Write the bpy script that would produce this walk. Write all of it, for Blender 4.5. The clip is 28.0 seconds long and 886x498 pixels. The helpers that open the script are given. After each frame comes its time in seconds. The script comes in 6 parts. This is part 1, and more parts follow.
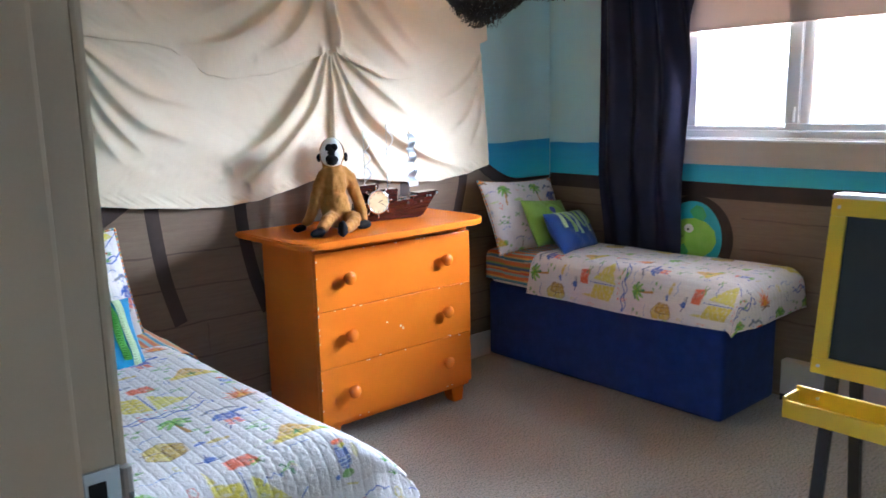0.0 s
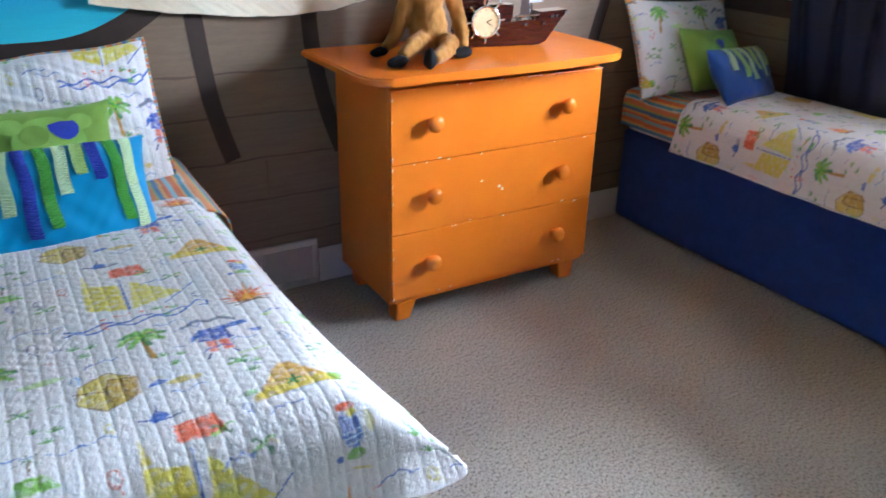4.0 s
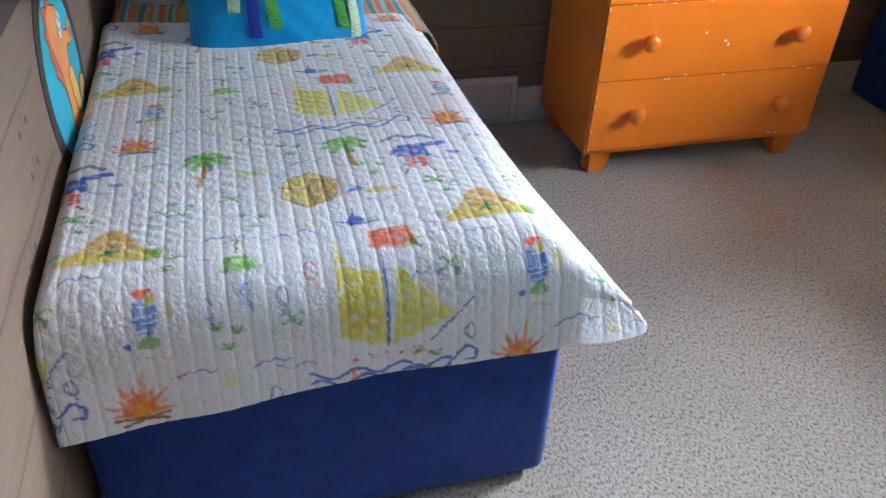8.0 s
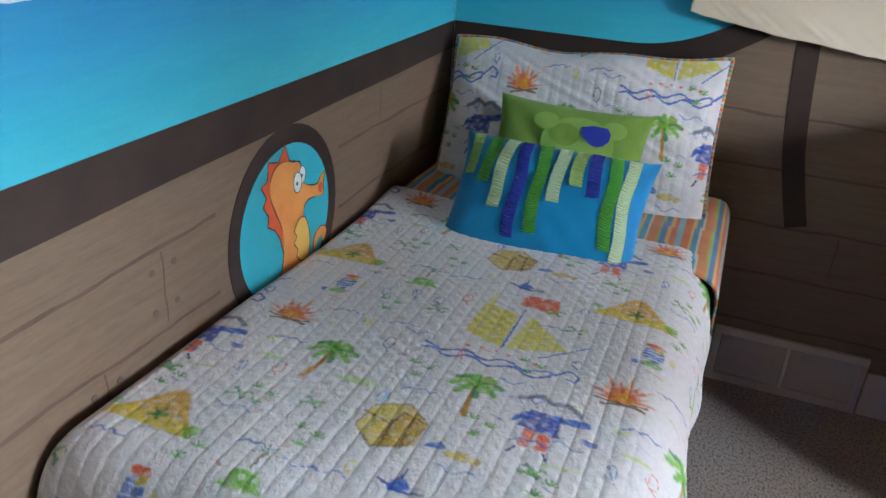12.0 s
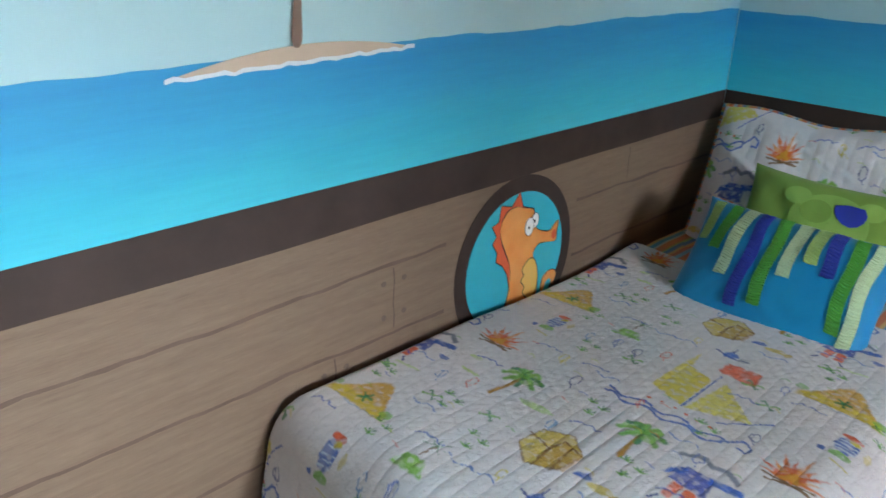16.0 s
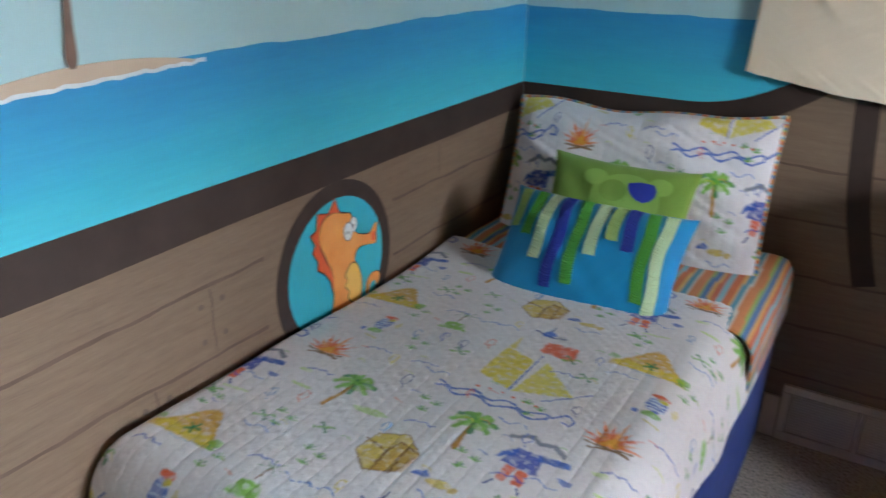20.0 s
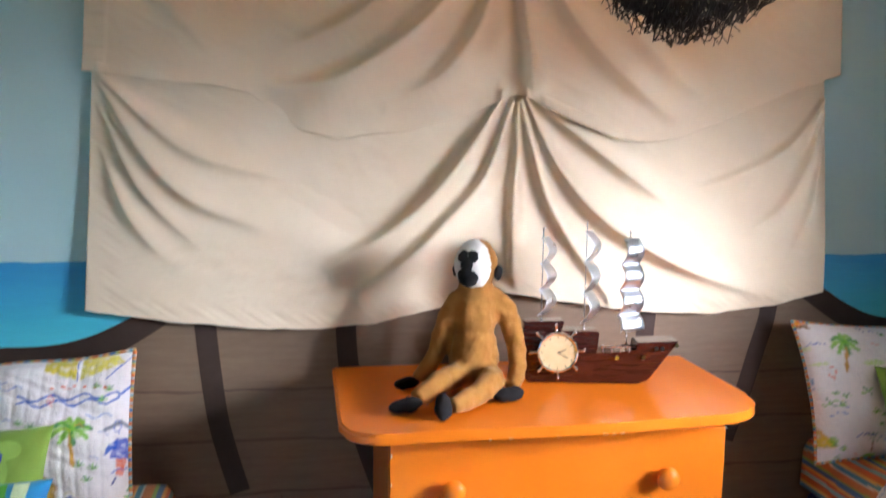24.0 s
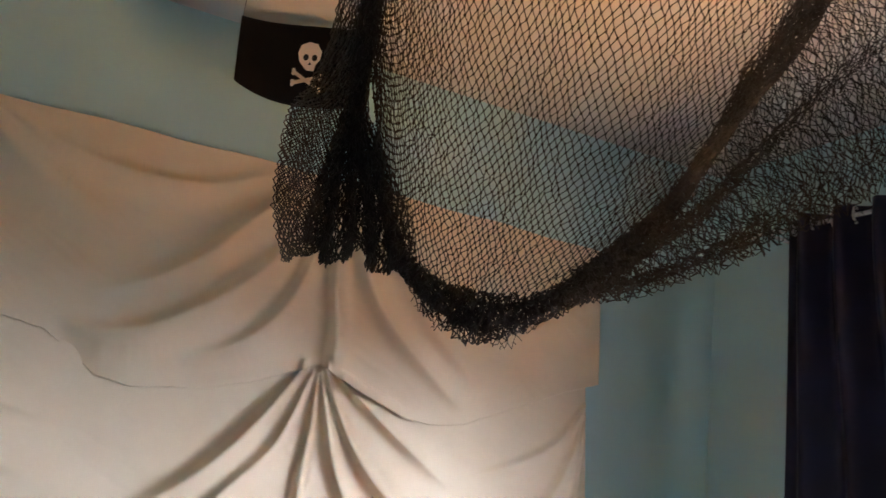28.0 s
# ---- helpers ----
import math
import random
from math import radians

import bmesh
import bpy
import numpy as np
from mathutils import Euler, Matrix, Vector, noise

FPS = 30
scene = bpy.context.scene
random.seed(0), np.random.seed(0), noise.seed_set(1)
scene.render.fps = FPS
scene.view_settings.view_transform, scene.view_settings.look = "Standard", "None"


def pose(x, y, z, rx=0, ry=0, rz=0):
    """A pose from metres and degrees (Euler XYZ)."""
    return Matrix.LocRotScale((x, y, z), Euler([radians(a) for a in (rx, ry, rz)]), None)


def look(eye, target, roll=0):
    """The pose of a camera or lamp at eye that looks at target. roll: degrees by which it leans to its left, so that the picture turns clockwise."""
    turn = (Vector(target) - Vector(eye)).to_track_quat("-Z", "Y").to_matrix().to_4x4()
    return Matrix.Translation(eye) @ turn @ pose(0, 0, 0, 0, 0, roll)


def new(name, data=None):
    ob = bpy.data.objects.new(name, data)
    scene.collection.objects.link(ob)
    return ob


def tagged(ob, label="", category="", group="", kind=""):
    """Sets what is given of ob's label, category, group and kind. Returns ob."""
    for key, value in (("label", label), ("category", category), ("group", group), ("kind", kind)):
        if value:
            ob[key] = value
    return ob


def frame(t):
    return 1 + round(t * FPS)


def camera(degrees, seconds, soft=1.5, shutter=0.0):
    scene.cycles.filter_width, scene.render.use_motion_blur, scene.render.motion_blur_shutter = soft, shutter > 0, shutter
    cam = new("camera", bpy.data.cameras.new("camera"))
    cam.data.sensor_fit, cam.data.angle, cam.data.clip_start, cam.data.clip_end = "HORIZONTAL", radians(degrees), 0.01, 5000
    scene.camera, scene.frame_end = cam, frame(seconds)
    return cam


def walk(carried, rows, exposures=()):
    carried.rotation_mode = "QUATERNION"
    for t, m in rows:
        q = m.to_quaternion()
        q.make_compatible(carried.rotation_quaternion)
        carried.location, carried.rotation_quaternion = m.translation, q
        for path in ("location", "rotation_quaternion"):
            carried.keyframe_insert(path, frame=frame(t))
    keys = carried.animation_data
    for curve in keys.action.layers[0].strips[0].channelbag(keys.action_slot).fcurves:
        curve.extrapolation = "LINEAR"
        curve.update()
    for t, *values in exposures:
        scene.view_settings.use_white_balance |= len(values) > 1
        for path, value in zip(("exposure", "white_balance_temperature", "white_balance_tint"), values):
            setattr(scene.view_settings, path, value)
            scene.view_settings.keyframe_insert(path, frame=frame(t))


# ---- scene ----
cam = camera(59.0, 28.0, shutter=0.5)
PATH = [
    (0, (-0.215, -3.357, 1.512), (1.074, -1.87, 1.155), -1.3),
    (0.5, (-0.196, -3.247, 1.508), (1.093, -1.777, 1.086), -2.8),
    (1, (-0.11, -3.085, 1.498), (1.289, -1.754, 0.977), -3.8),
    (1.2, (-0.056, -3.027, 1.494), (1.393, -1.738, 1.005), -3.1),
    (1.5, (-0.068, -3.009, 1.476), (1.312, -1.667, 0.932), -4.2),
    (2, (-0.006, -2.851, 1.497), (1.157, -1.366, 0.831), 0.0),
    (2.5, (0.16, -2.762, 1.478), (1.246, -1.235, 0.777), 1.9),
    (4.5, (0.393, -2.801, 1.508), (1.133, -1.191, 0.581), -0.4),
    (5, (0.374, -2.776, 1.468), (0.891, -1.14, 0.441), -0.9),
    (5.5, (0.366, -2.783, 1.451), (0.852, -1.186, 0.349), 1.3),
    (6, (0.365, -2.777, 1.444), (0.828, -1.214, 0.286), 1.5),
    (6.5, (0.367, -2.778, 1.427), (0.801, -1.239, 0.225), 1.2),
    (7, (0.359, -2.778, 1.431), (0.794, -1.248, 0.219), 2.1),
    (7.5, (0.359, -2.774, 1.437), (0.785, -1.23, 0.239), 2.6),
    (8, (0.365, -2.748, 1.44), (0.816, -1.187, 0.274), 2.5),
    (8.5, (0.422, -2.699, 1.398), (0.729, -1.142, 0.18), -2.2),
    (9, (0.492, -2.617, 1.424), (0.609, -0.942, 0.337), -2.6),
    (9.5, (0.451, -2.492, 1.488), (0.535, -0.752, 0.505), 0.1),
    (9.6, (0.441, -2.462, 1.488), (0.54, -0.701, 0.547), 0.1),
    (10, (0.437, -2.425, 1.499), (0.482, -0.68, 0.523), 1.7),
    (10.5, (0.556, -2.378, 1.489), (0.365, -0.636, 0.525), 2.8),
    (11, (0.794, -2.374, 1.473), (0.326, -0.659, 0.555), 4.0),
    (11.5, (0.885, -2.396, 1.456), (0.27, -0.707, 0.58), 4.0),
    (13.5, (0.775, -2.373, 1.489), (0.221, -0.648, 0.643), 2.7),
    (14, (0.8, -2.354, 1.495), (0.089, -0.699, 0.625), 1.0),
    (14.5, (0.995, -2.349, 1.513), (0.025, -0.816, 0.67), 4.1),
    (15, (1.096, -2.376, 1.523), (-0.016, -0.922, 0.718), 3.6),
    (15.5, (1.119, -2.4, 1.517), (-0.093, -1.001, 0.759), 1.7),
    (16, (1.122, -2.425, 1.515), (-0.165, -1.102, 0.743), 1.9),
    (16.5, (1.12, -2.439, 1.505), (-0.247, -1.137, 0.844), 1.6),
    (17, (1.096, -2.452, 1.514), (-0.299, -1.127, 0.967), 1.2),
    (17.5, (1.085, -2.454, 1.536), (-0.293, -1.081, 1.076), 1.5),
    (18, (1.09, -2.46, 1.541), (-0.285, -1.071, 1.118), 1.1),
    (18.5, (1.136, -2.457, 1.524), (-0.229, -1.096, 0.991), -0.2),
    (19, (1.141, -2.432, 1.521), (-0.125, -1.027, 0.871), -0.4),
    (19.5, (1.14, -2.414, 1.528), (0.02, -0.926, 0.796), 0.5),
    (20, (1.143, -2.402, 1.531), (0.19, -0.82, 0.764), 0.9),
    (20.5, (1.118, -2.372, 1.533), (0.438, -0.638, 0.797), -1.2),
    (21, (1.128, -2.335, 1.532), (0.720, -0.518, 0.802), -2.0),
    (21.5, (1.140, -2.326, 1.515), (0.991, -0.457, 0.801), -3.1),
    (23.5, (1.324, -2.369, 1.626), (1.62, -0.448, 1.154), 1.5),
    (24, (1.332, -2.363, 1.629), (1.675, -0.409, 1.375), 0.8),
    (24.5, (1.352, -2.370, 1.632), (1.716, -0.409, 1.513), 0.1),
    (25, (1.364, -2.378, 1.637), (1.726, -0.411, 1.618), -0.7),
    (25.5, (1.364, -2.385, 1.639), (1.741, -0.421, 1.691), -0.7),
    (26, (1.359, -2.392, 1.640), (1.772, -0.440, 1.777), 0.0),
    (26.5, (1.343, -2.400, 1.643), (1.859, -0.481, 1.893), 3.9),
    (27, (1.309, -2.427, 1.638), (1.924, -0.559, 2.001), 6.4),
    (27.5, (1.279, -2.451, 1.632), (1.988, -0.635, 2.076), 7.6),
    (28, (1.255, -2.468, 1.630), (2.047, -0.690, 2.089), 7.2),
]
LIGHT = [(0, -0.15, 5500, 8), (2, -0.05, 5400, 6), (5, -0.2, 5500, 7), (8, -0.25, 5600, 8), (9, -0.35, 5700, 8), (10, -0.75, 5800, 7), (11, -0.8, 5900, 7), (14, -0.75, 6000, 7), (16, -0.8, 6100, 5), (18, -0.82, 6200, 4), (20, -0.85, 6150, 8), (21.5, -0.75, 5950, 11), (24, -0.3, 6250, 14), (25, -0.6, 6300, 13), (26.5, -1.3, 6200, 14), (28, -0.8, 6200, 14)]
walk(cam, [(t, look(eye, target, roll)) for t, eye, target, roll in PATH], LIGHT)

# ---- light ----
world = bpy.data.worlds.new("world")
scene.world = world
world.use_nodes = True
wn = world.node_tree.nodes
sky = wn.new("ShaderNodeTexSky")
sky.sky_type, sky.sun_disc = "NISHITA", False
sky.sun_elevation, sky.sun_rotation = radians(6), radians(79)
wn["Background"].inputs[1].default_value = 0.08
world.node_tree.links.new(sky.outputs[0], wn["Background"].inputs[0])

WX, WY, CEIL = 3.62, -4.2, 2.86          # east wall, south wall, ceiling
WIN_Y0, WIN_Y1, WIN_Z0, WIN_Z1 = -2.24, -0.90, 1.315, 2.26
BLIND_Z = 1.89


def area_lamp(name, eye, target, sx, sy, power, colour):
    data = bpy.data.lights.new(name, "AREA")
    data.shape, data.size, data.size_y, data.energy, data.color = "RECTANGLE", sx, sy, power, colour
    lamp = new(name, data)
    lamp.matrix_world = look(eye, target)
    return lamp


# added lamps for the hazy sky outside the window, weighted to steer light indoors
for y, wide, power in ((0.2, 2.4, 5800), (-1.85, 1.1, 350), (-3.2, 1.5, 1050), (-4.8, 2.6, 1300)):
    area_lamp("window_daylight", (WX + 2.2, y, 2.475), (0.0, y, 1.9), wide, 1.45, power, (0.91, 0.97, 1.07))
# added warm lamp, low outside the window; warms the upper sail and ceiling
area_lamp("warm_fill", (WX + 1.7, -2.1, 0.25), (1.2, -0.6, 2.3), 3.4, 1.6, 1450, (1.0, 0.45, 0.12))

# ---- materials ----


class Mat:
    """A node material with a few shortcuts."""

    def __init__(self, name, rough=0.6, metal=0.0, spec=0.5, sheen=0.0, coat=0.0):
        self.m = bpy.data.materials.new(name)
        self.m.use_nodes = True
        self.t = self.m.node_tree
        self.b = self.t.nodes["Principled BSDF"]
        self.set("Roughness", rough), self.set("Metallic", metal), self.set("Specular IOR Level", spec)
        self.set("Sheen Weight", sheen), self.set("Coat Weight", coat)

    def set(self, key, value):
        self.b.inputs[key].default_value = value

    def node(self, kind, **values):
        n = self.t.nodes.new(kind)
        for k, v in values.items():
            n.inputs[k].default_value = v
        return n

    def link(self, a, b):
        self.t.links.new(a, b)

    def coords(self, scale=(1, 1, 1), world_space=True):
        src = self.node("ShaderNodeNewGeometry").outputs["Position"] if world_space else self.node("ShaderNodeTexCoord").outputs["Object"]
        mp = self.node("ShaderNodeMapping", Scale=scale)
        self.link(src, mp.inputs["Vector"])
        return mp.outputs[0]

    def noise(self, scale, detail=4, at=None, rough=0.55):
        n = self.node("ShaderNodeTexNoise", Scale=scale, Detail=detail, Roughness=rough)
        self.link(at if at is not None else self.coords(), n.inputs["Vector"])
        return n.outputs["Fac"]

    def ramp(self, fac, stops):
        n = self.node("ShaderNodeValToRGB")
        e = n.color_ramp.elements
        while len(e) < len(stops):
            e.new(0.5)
        for el, (p, c) in zip(e, stops):
            el.position, el.color = p, (*c, 1)
        self.link(fac, n.inputs[0])
        return n.outputs[0]

    def mix(self, fac, a, b, blend="MIX"):
        n = self.t.nodes.new("ShaderNodeMix")
        n.data_type, n.blend_type = "RGBA", blend
        for sock, v in ((n.inputs[0], fac), (n.inputs[6], a), (n.inputs[7], b)):
            if hasattr(v, "is_linked"):
                self.link(v, sock)
            else:
                sock.default_value = v if isinstance(v, float) else (*v, 1)
        return n.outputs[2]

    def math(self, op, a, b=0.0):
        n = self.t.nodes.new("ShaderNodeMath")
        n.operation = op
        for sock, v in zip(n.inputs, (a, b)):
            if hasattr(v, "is_linked"):
                self.link(v, sock)
            else:
                sock.default_value = v
        return n.outputs[0]

    def colour(self, out):
        if hasattr(out, "is_linked"):
            self.link(out, self.b.inputs["Base Color"])
        else:
            self.b.inputs["Base Color"].default_value = (*out, 1)
        return self

    def rough(self, out):
        self.link(out, self.b.inputs["Roughness"])
        return self

    def bump(self, fac, strength=0.3, distance=0.002):
        n = self.node("ShaderNodeBump", Strength=strength, Distance=distance)
        self.link(fac, n.inputs["Height"])
        if self.b.inputs["Normal"].is_linked:
            self.link(self.b.inputs["Normal"].links[0].from_socket, n.inputs["Normal"])
        self.link(n.outputs[0], self.b.inputs["Normal"])
        return self


def painted(name, a, b, rough=0.6, grain=900, blotch=2.5, bump=0.12, spec=0.4):
    """Rolled or brushed paint: two near tones in blotches, a fine orange-peel relief."""
    m = Mat(name, rough, spec=spec)
    m.colour(m.ramp(m.noise(blotch, 5), [(0.3, a), (0.7, b)]))
    m.bump(m.noise(grain / 4, 2), bump, 0.001)
    return m.m


def cloth(name, a, b, weave=700, rough=0.9, blotch=5, bump=0.25, sheen=0.2):
    m = Mat(name, rough, spec=0.2, sheen=sheen)
    m.colour(m.ramp(m.noise(blotch, 6), [(0.3, a), (0.7, b)]))
    m.bump(m.noise(weave / 3, 3), bump, 0.0012)
    return m.m


def printed(name, rough=0.88, bump=0.25, crease=0.0):
    """Cloth whose print is held in the mesh's colour attribute."""
    m = Mat(name, rough, spec=0.2, sheen=0.15)
    at = m.node("ShaderNodeVertexColor")
    at.layer_name = "print"
    wear = m.ramp(m.noise(60, 4), [(0.3, (0.93, 0.93, 0.94)), (0.7, (1, 1, 1))])
    m.colour(m.mix(1.0, at.outputs[0], wear, "MULTIPLY"))
    m.bump(m.ramp(m.noise(75, 3, m.coords((1, 0.6, 1)), 0.5), [(0.30, (0, 0, 0)), (0.48, (0.8, 0.8, 0.8)), (0.56, (0.75, 0.75, 0.75)), (0.72, (0.1, 0.1, 0.1))]), crease, 0.0045)
    m.bump(m.noise(260, 3), bump, 0.001)
    return m.m


def metal(name, col, rough=0.25):
    m = Mat(name, rough, 1.0)
    m.colour(col)
    m.rough(m.ramp(m.noise(40, 3), [(0.3, (rough * 0.7,) * 3), (0.7, (rough * 1.4,) * 3)]))
    return m.m


SKY = painted("sky_blue_wall_paint", (0.43, 0.65, 0.68), (0.48, 0.70, 0.72), 0.62, blotch=1.3)
CEILING = painted("ceiling_paint", (0.56, 0.56, 0.53), (0.60, 0.60, 0.57), 0.8, grain=500, bump=0.35)
# unseen south wall, darkened to throw less light back into the room
PLAIN = painted("plain_wall_paint", (0.20, 0.25, 0.26), (0.23, 0.28, 0.29), 0.7)
# unseen hall walls, tinted beige to warm the door frame
HALL = painted("hall_paint", (0.30, 0.245, 0.18), (0.34, 0.28, 0.205), 0.7)
VINYL = painted("white_window_vinyl", (0.78, 0.78, 0.78), (0.82, 0.82, 0.82), 0.35, bump=0.03)
# white frame; warm light that the hall lacks is put into this base
FRAMEW = painted("warm_tinted_door_frame_paint", (0.62, 0.49, 0.35), (0.68, 0.545, 0.40), 0.45, blotch=5, bump=0.06)
BEIGE = painted("beige_trim_paint", (0.55, 0.47, 0.40), (0.60, 0.52, 0.45), 0.5, blotch=6, bump=0.06)
RAIL = painted("dark_brown_mural_paint", (0.036, 0.022, 0.017), (0.054, 0.033, 0.026), 0.62, blotch=9, spec=0.25)


def sea_paint():
    m = Mat("sea_mural_paint", 0.6, spec=0.4)
    pos = m.node("ShaderNodeNewGeometry").outputs["Position"]
    sep = m.node("ShaderNodeSeparateXYZ")
    m.link(pos, sep.inputs[0])
    streak = m.noise(3.0, 6, m.coords((1, 1, 7)))
    z = m.math("ADD", sep.outputs[2], m.math("MULTIPLY", m.math("SUBTRACT", streak, 0.5), 0.10))
    fac = m.math("MULTIPLY", m.math("SUBTRACT", z, 1.04), 1 / 0.28)
    col = m.ramp(fac, [(0.0, (0.085, 0.56, 0.66)), (0.30, (0.060, 0.47, 0.62)), (0.52, (0.052, 0.39, 0.61)), (0.85, (0.036, 0.295, 0.57)), (1.0, (0.042, 0.32, 0.59))])
    brush = m.ramp(m.noise(9, 7, m.coords((1, 1, 14))), [(0.3, (0.90, 0.93, 0.95)), (0.7, (1, 1, 1))])
    m.colour(m.mix(1.0, col, brush, "MULTIPLY"))
    m.bump(m.noise(220, 2), 0.1, 0.001)
    return m.m


def plank_paint():
    m = Mat("painted_plank_mural", 0.6, spec=0.35)
    grain = m.noise(5, 8, m.coords((1, 1, 16)), 0.62)
    fine = m.noise(30, 5, m.coords((1, 1, 22)))
    col = m.ramp(grain, [(0.25, (0.140, 0.089, 0.056)), (0.5, (0.182, 0.122, 0.079)), (0.78, (0.226, 0.157, 0.103))])
    m.colour(m.mix(0.35, col, m.ramp(fine, [(0.3, (0.128, 0.083, 0.053)), (0.7, (0.232, 0.163, 0.110))])))
    m.bump(m.noise(220, 2), 0.1, 0.001)
    return m.m


SEA, PLANK = sea_paint(), plank_paint()
SEAM = painted("plank_seam_paint", (0.090, 0.054, 0.036), (0.135, 0.085, 0.058), 0.6, blotch=14)
NAIL = painted("painted_nail_brown", (0.115, 0.078, 0.055), (0.145, 0.100, 0.072), 0.6, blotch=14)
SAND = painted("sand_mural_paint", (0.60, 0.46, 0.33), (0.66, 0.52, 0.38), 0.6, blotch=12)
FOAM = painted("foam_mural_paint", (0.72, 0.78, 0.80), (0.8, 0.84, 0.85), 0.6, blotch=20)
TURQ = painted("turquoise_mural_paint", (0.045, 0.42, 0.52), (0.06, 0.46, 0.56), 0.6, blotch=8)
SEAH = painted("orange_seahorse_paint", (0.78, 0.27, 0.055), (0.85, 0.36, 0.10), 0.6, blotch=14)
SEAF = painted("red_fin_paint", (0.72, 0.10, 0.035), (0.76, 0.14, 0.05), 0.6)
SEAY = painted("yellow_fin_paint", (0.83, 0.48, 0.10), (0.85, 0.52, 0.13), 0.6)
INK = painted("black_line_paint", (0.02, 0.016, 0.014), (0.03, 0.024, 0.02), 0.6)
EYEW = painted("white_eye_paint", (0.80, 0.80, 0.78), (0.84, 0.84, 0.82), 0.6)
LEAF1 = painted("dark_green_leaf_paint", (0.02, 0.26, 0.10), (0.03, 0.31, 0.13), 0.6, blotch=18)
LEAF2 = painted("mid_green_leaf_paint", (0.03, 0.36, 0.13), (0.05, 0.42, 0.16), 0.6, blotch=18)
LEAF3 = painted("light_green_leaf_paint", (0.16, 0.52, 0.10), (0.22, 0.58, 0.13), 0.6, blotch=18)
BARK = painted("palm_trunk_paint", (0.14, 0.085, 0.062), (0.22, 0.14, 0.10), 0.6, blotch=20)
FROG = painted("green_fish_paint", (0.26, 0.55, 0.06), (0.32, 0.60, 0.09), 0.6, blotch=16)
FROG2 = painted("dark_green_fish_paint", (0.06, 0.38, 0.13), (0.09, 0.43, 0.16), 0.6, blotch=16)


def carpet():
    m = Mat("loop_pile_carpet", 0.97, spec=0.1, sheen=0.3)
    loop = m.noise(120, 3, m.coords((1.25, 0.8, 1)), 0.62)
    tuft = m.ramp(loop, [(0.36, (0.135, 0.115, 0.092)), (0.46, (0.330, 0.290, 0.243)), (0.62, (0.455, 0.402, 0.340))])
    fleck = m.ramp(m.noise(420, 2), [(0.35, (0.88, 0.87, 0.85)), (0.62, (1.04, 1.03, 1.02))])
    big = m.ramp(m.noise(2.2, 5), [(0.3, (0.90, 0.88, 0.85)), (0.7, (1.04, 1.03, 1.02))])
    m.colour(m.mix(1.0, m.mix(1.0, tuft, fleck, "MULTIPLY"), big, "MULTIPLY"))
    m.bump(loop, 0.5, 0.004)
    m.bump(m.noise(500, 2), 0.4, 0.002)
    return m.m


def orange_paint():
    m = Mat("worn_orange_gloss_paint", 0.24, spec=0.5)
    base = m.ramp(m.noise(3, 5), [(0.3, (0.74, 0.170, 0.008)), (0.7, (0.80, 0.20, 0.012))])
    m.colour(base)
    m.rough(m.ramp(m.noise(7, 5), [(0.3, (0.22,) * 3), (0.7, (0.27,) * 3)]))
    m.bump(m.noise(60, 3), 0.04, 0.001)
    return m.m


CARPET, ORANGE = carpet(), orange_paint()
NAVY = cloth("royal_blue_upholstery", (0.008, 0.028, 0.145), (0.015, 0.042, 0.205), 420, 0.85, 17, 0.5, 0.10)
CURTAIN = cloth("dark_navy_satin_curtain", (0.010, 0.010, 0.028), (0.016, 0.016, 0.042), 600, 0.46, 5, 0.10, 0.0)
SAIL = cloth("cream_cotton_canvas", (0.78, 0.645, 0.475), (0.83, 0.705, 0.540), 800, 0.92, 4, 0.25, 0.1)
QUILT = printed("printed_quilted_cotton", crease=0.24)
SHEET = printed("striped_cotton_sheet")
GREEN = cloth("lime_green_cotton", (0.15, 0.26, 0.035), (0.20, 0.32, 0.055), 500, 0.85, 9)
LIME = cloth("pale_lime_applique", (0.21, 0.36, 0.06), (0.27, 0.43, 0.09), 500, 0.85, 9)
BLUE = cloth("bright_turquoise_satin", (0.010, 0.20, 0.42), (0.016, 0.25, 0.49), 600, 0.55, 6, 0.15)
VIOLET = cloth("blue_violet_ribbon", (0.022, 0.035, 0.30), (0.035, 0.055, 0.38), 500, 0.5)
RGREEN = cloth("green_ribbon", (0.06, 0.27, 0.03), (0.10, 0.36, 0.05), 500, 0.5)
PALE = cloth("pale_green_ribbon", (0.50, 0.62, 0.36), (0.58, 0.70, 0.44), 500, 0.5)
OLIVE = cloth("olive_green_ribbon", (0.36, 0.52, 0.15), (0.43, 0.58, 0.20), 500, 0.5)
YELLOW = painted("yellow_gloss_easel_paint", (0.66, 0.42, 0.008), (0.72, 0.47, 0.015), 0.3, blotch=5, bump=0.05)
BLACKWOOD = painted("black_stained_wood", (0.012, 0.011, 0.011), (0.02, 0.018, 0.018), 0.4, blotch=9)
BOARD = painted("chalkboard_slate", (0.018, 0.022, 0.024), (0.030, 0.034, 0.036), 0.75, blotch=4)
CHALK = painted("chalk", (0.16, 0.16, 0.18), (0.24, 0.24, 0.26), 0.95, blotch=60)
STEEL = metal("brushed_steel", (0.55, 0.55, 0.56), 0.3)
CHROME = metal("chrome", (0.82, 0.83, 0.85), 0.12)
# near-black that paints the shade inside holes and gaps
DARK = painted("painted_gap_shade", (0.012, 0.011, 0.010), (0.018, 0.016, 0.015), 0.8)
BLINDC = Mat("beige_roller_blind", 0.9, spec=0.2)
BLINDC.colour(BLINDC.ramp(BLINDC.noise(4, 4), [(0.3, (0.50, 0.42, 0.36)), (0.7, (0.54, 0.46, 0.40))]))
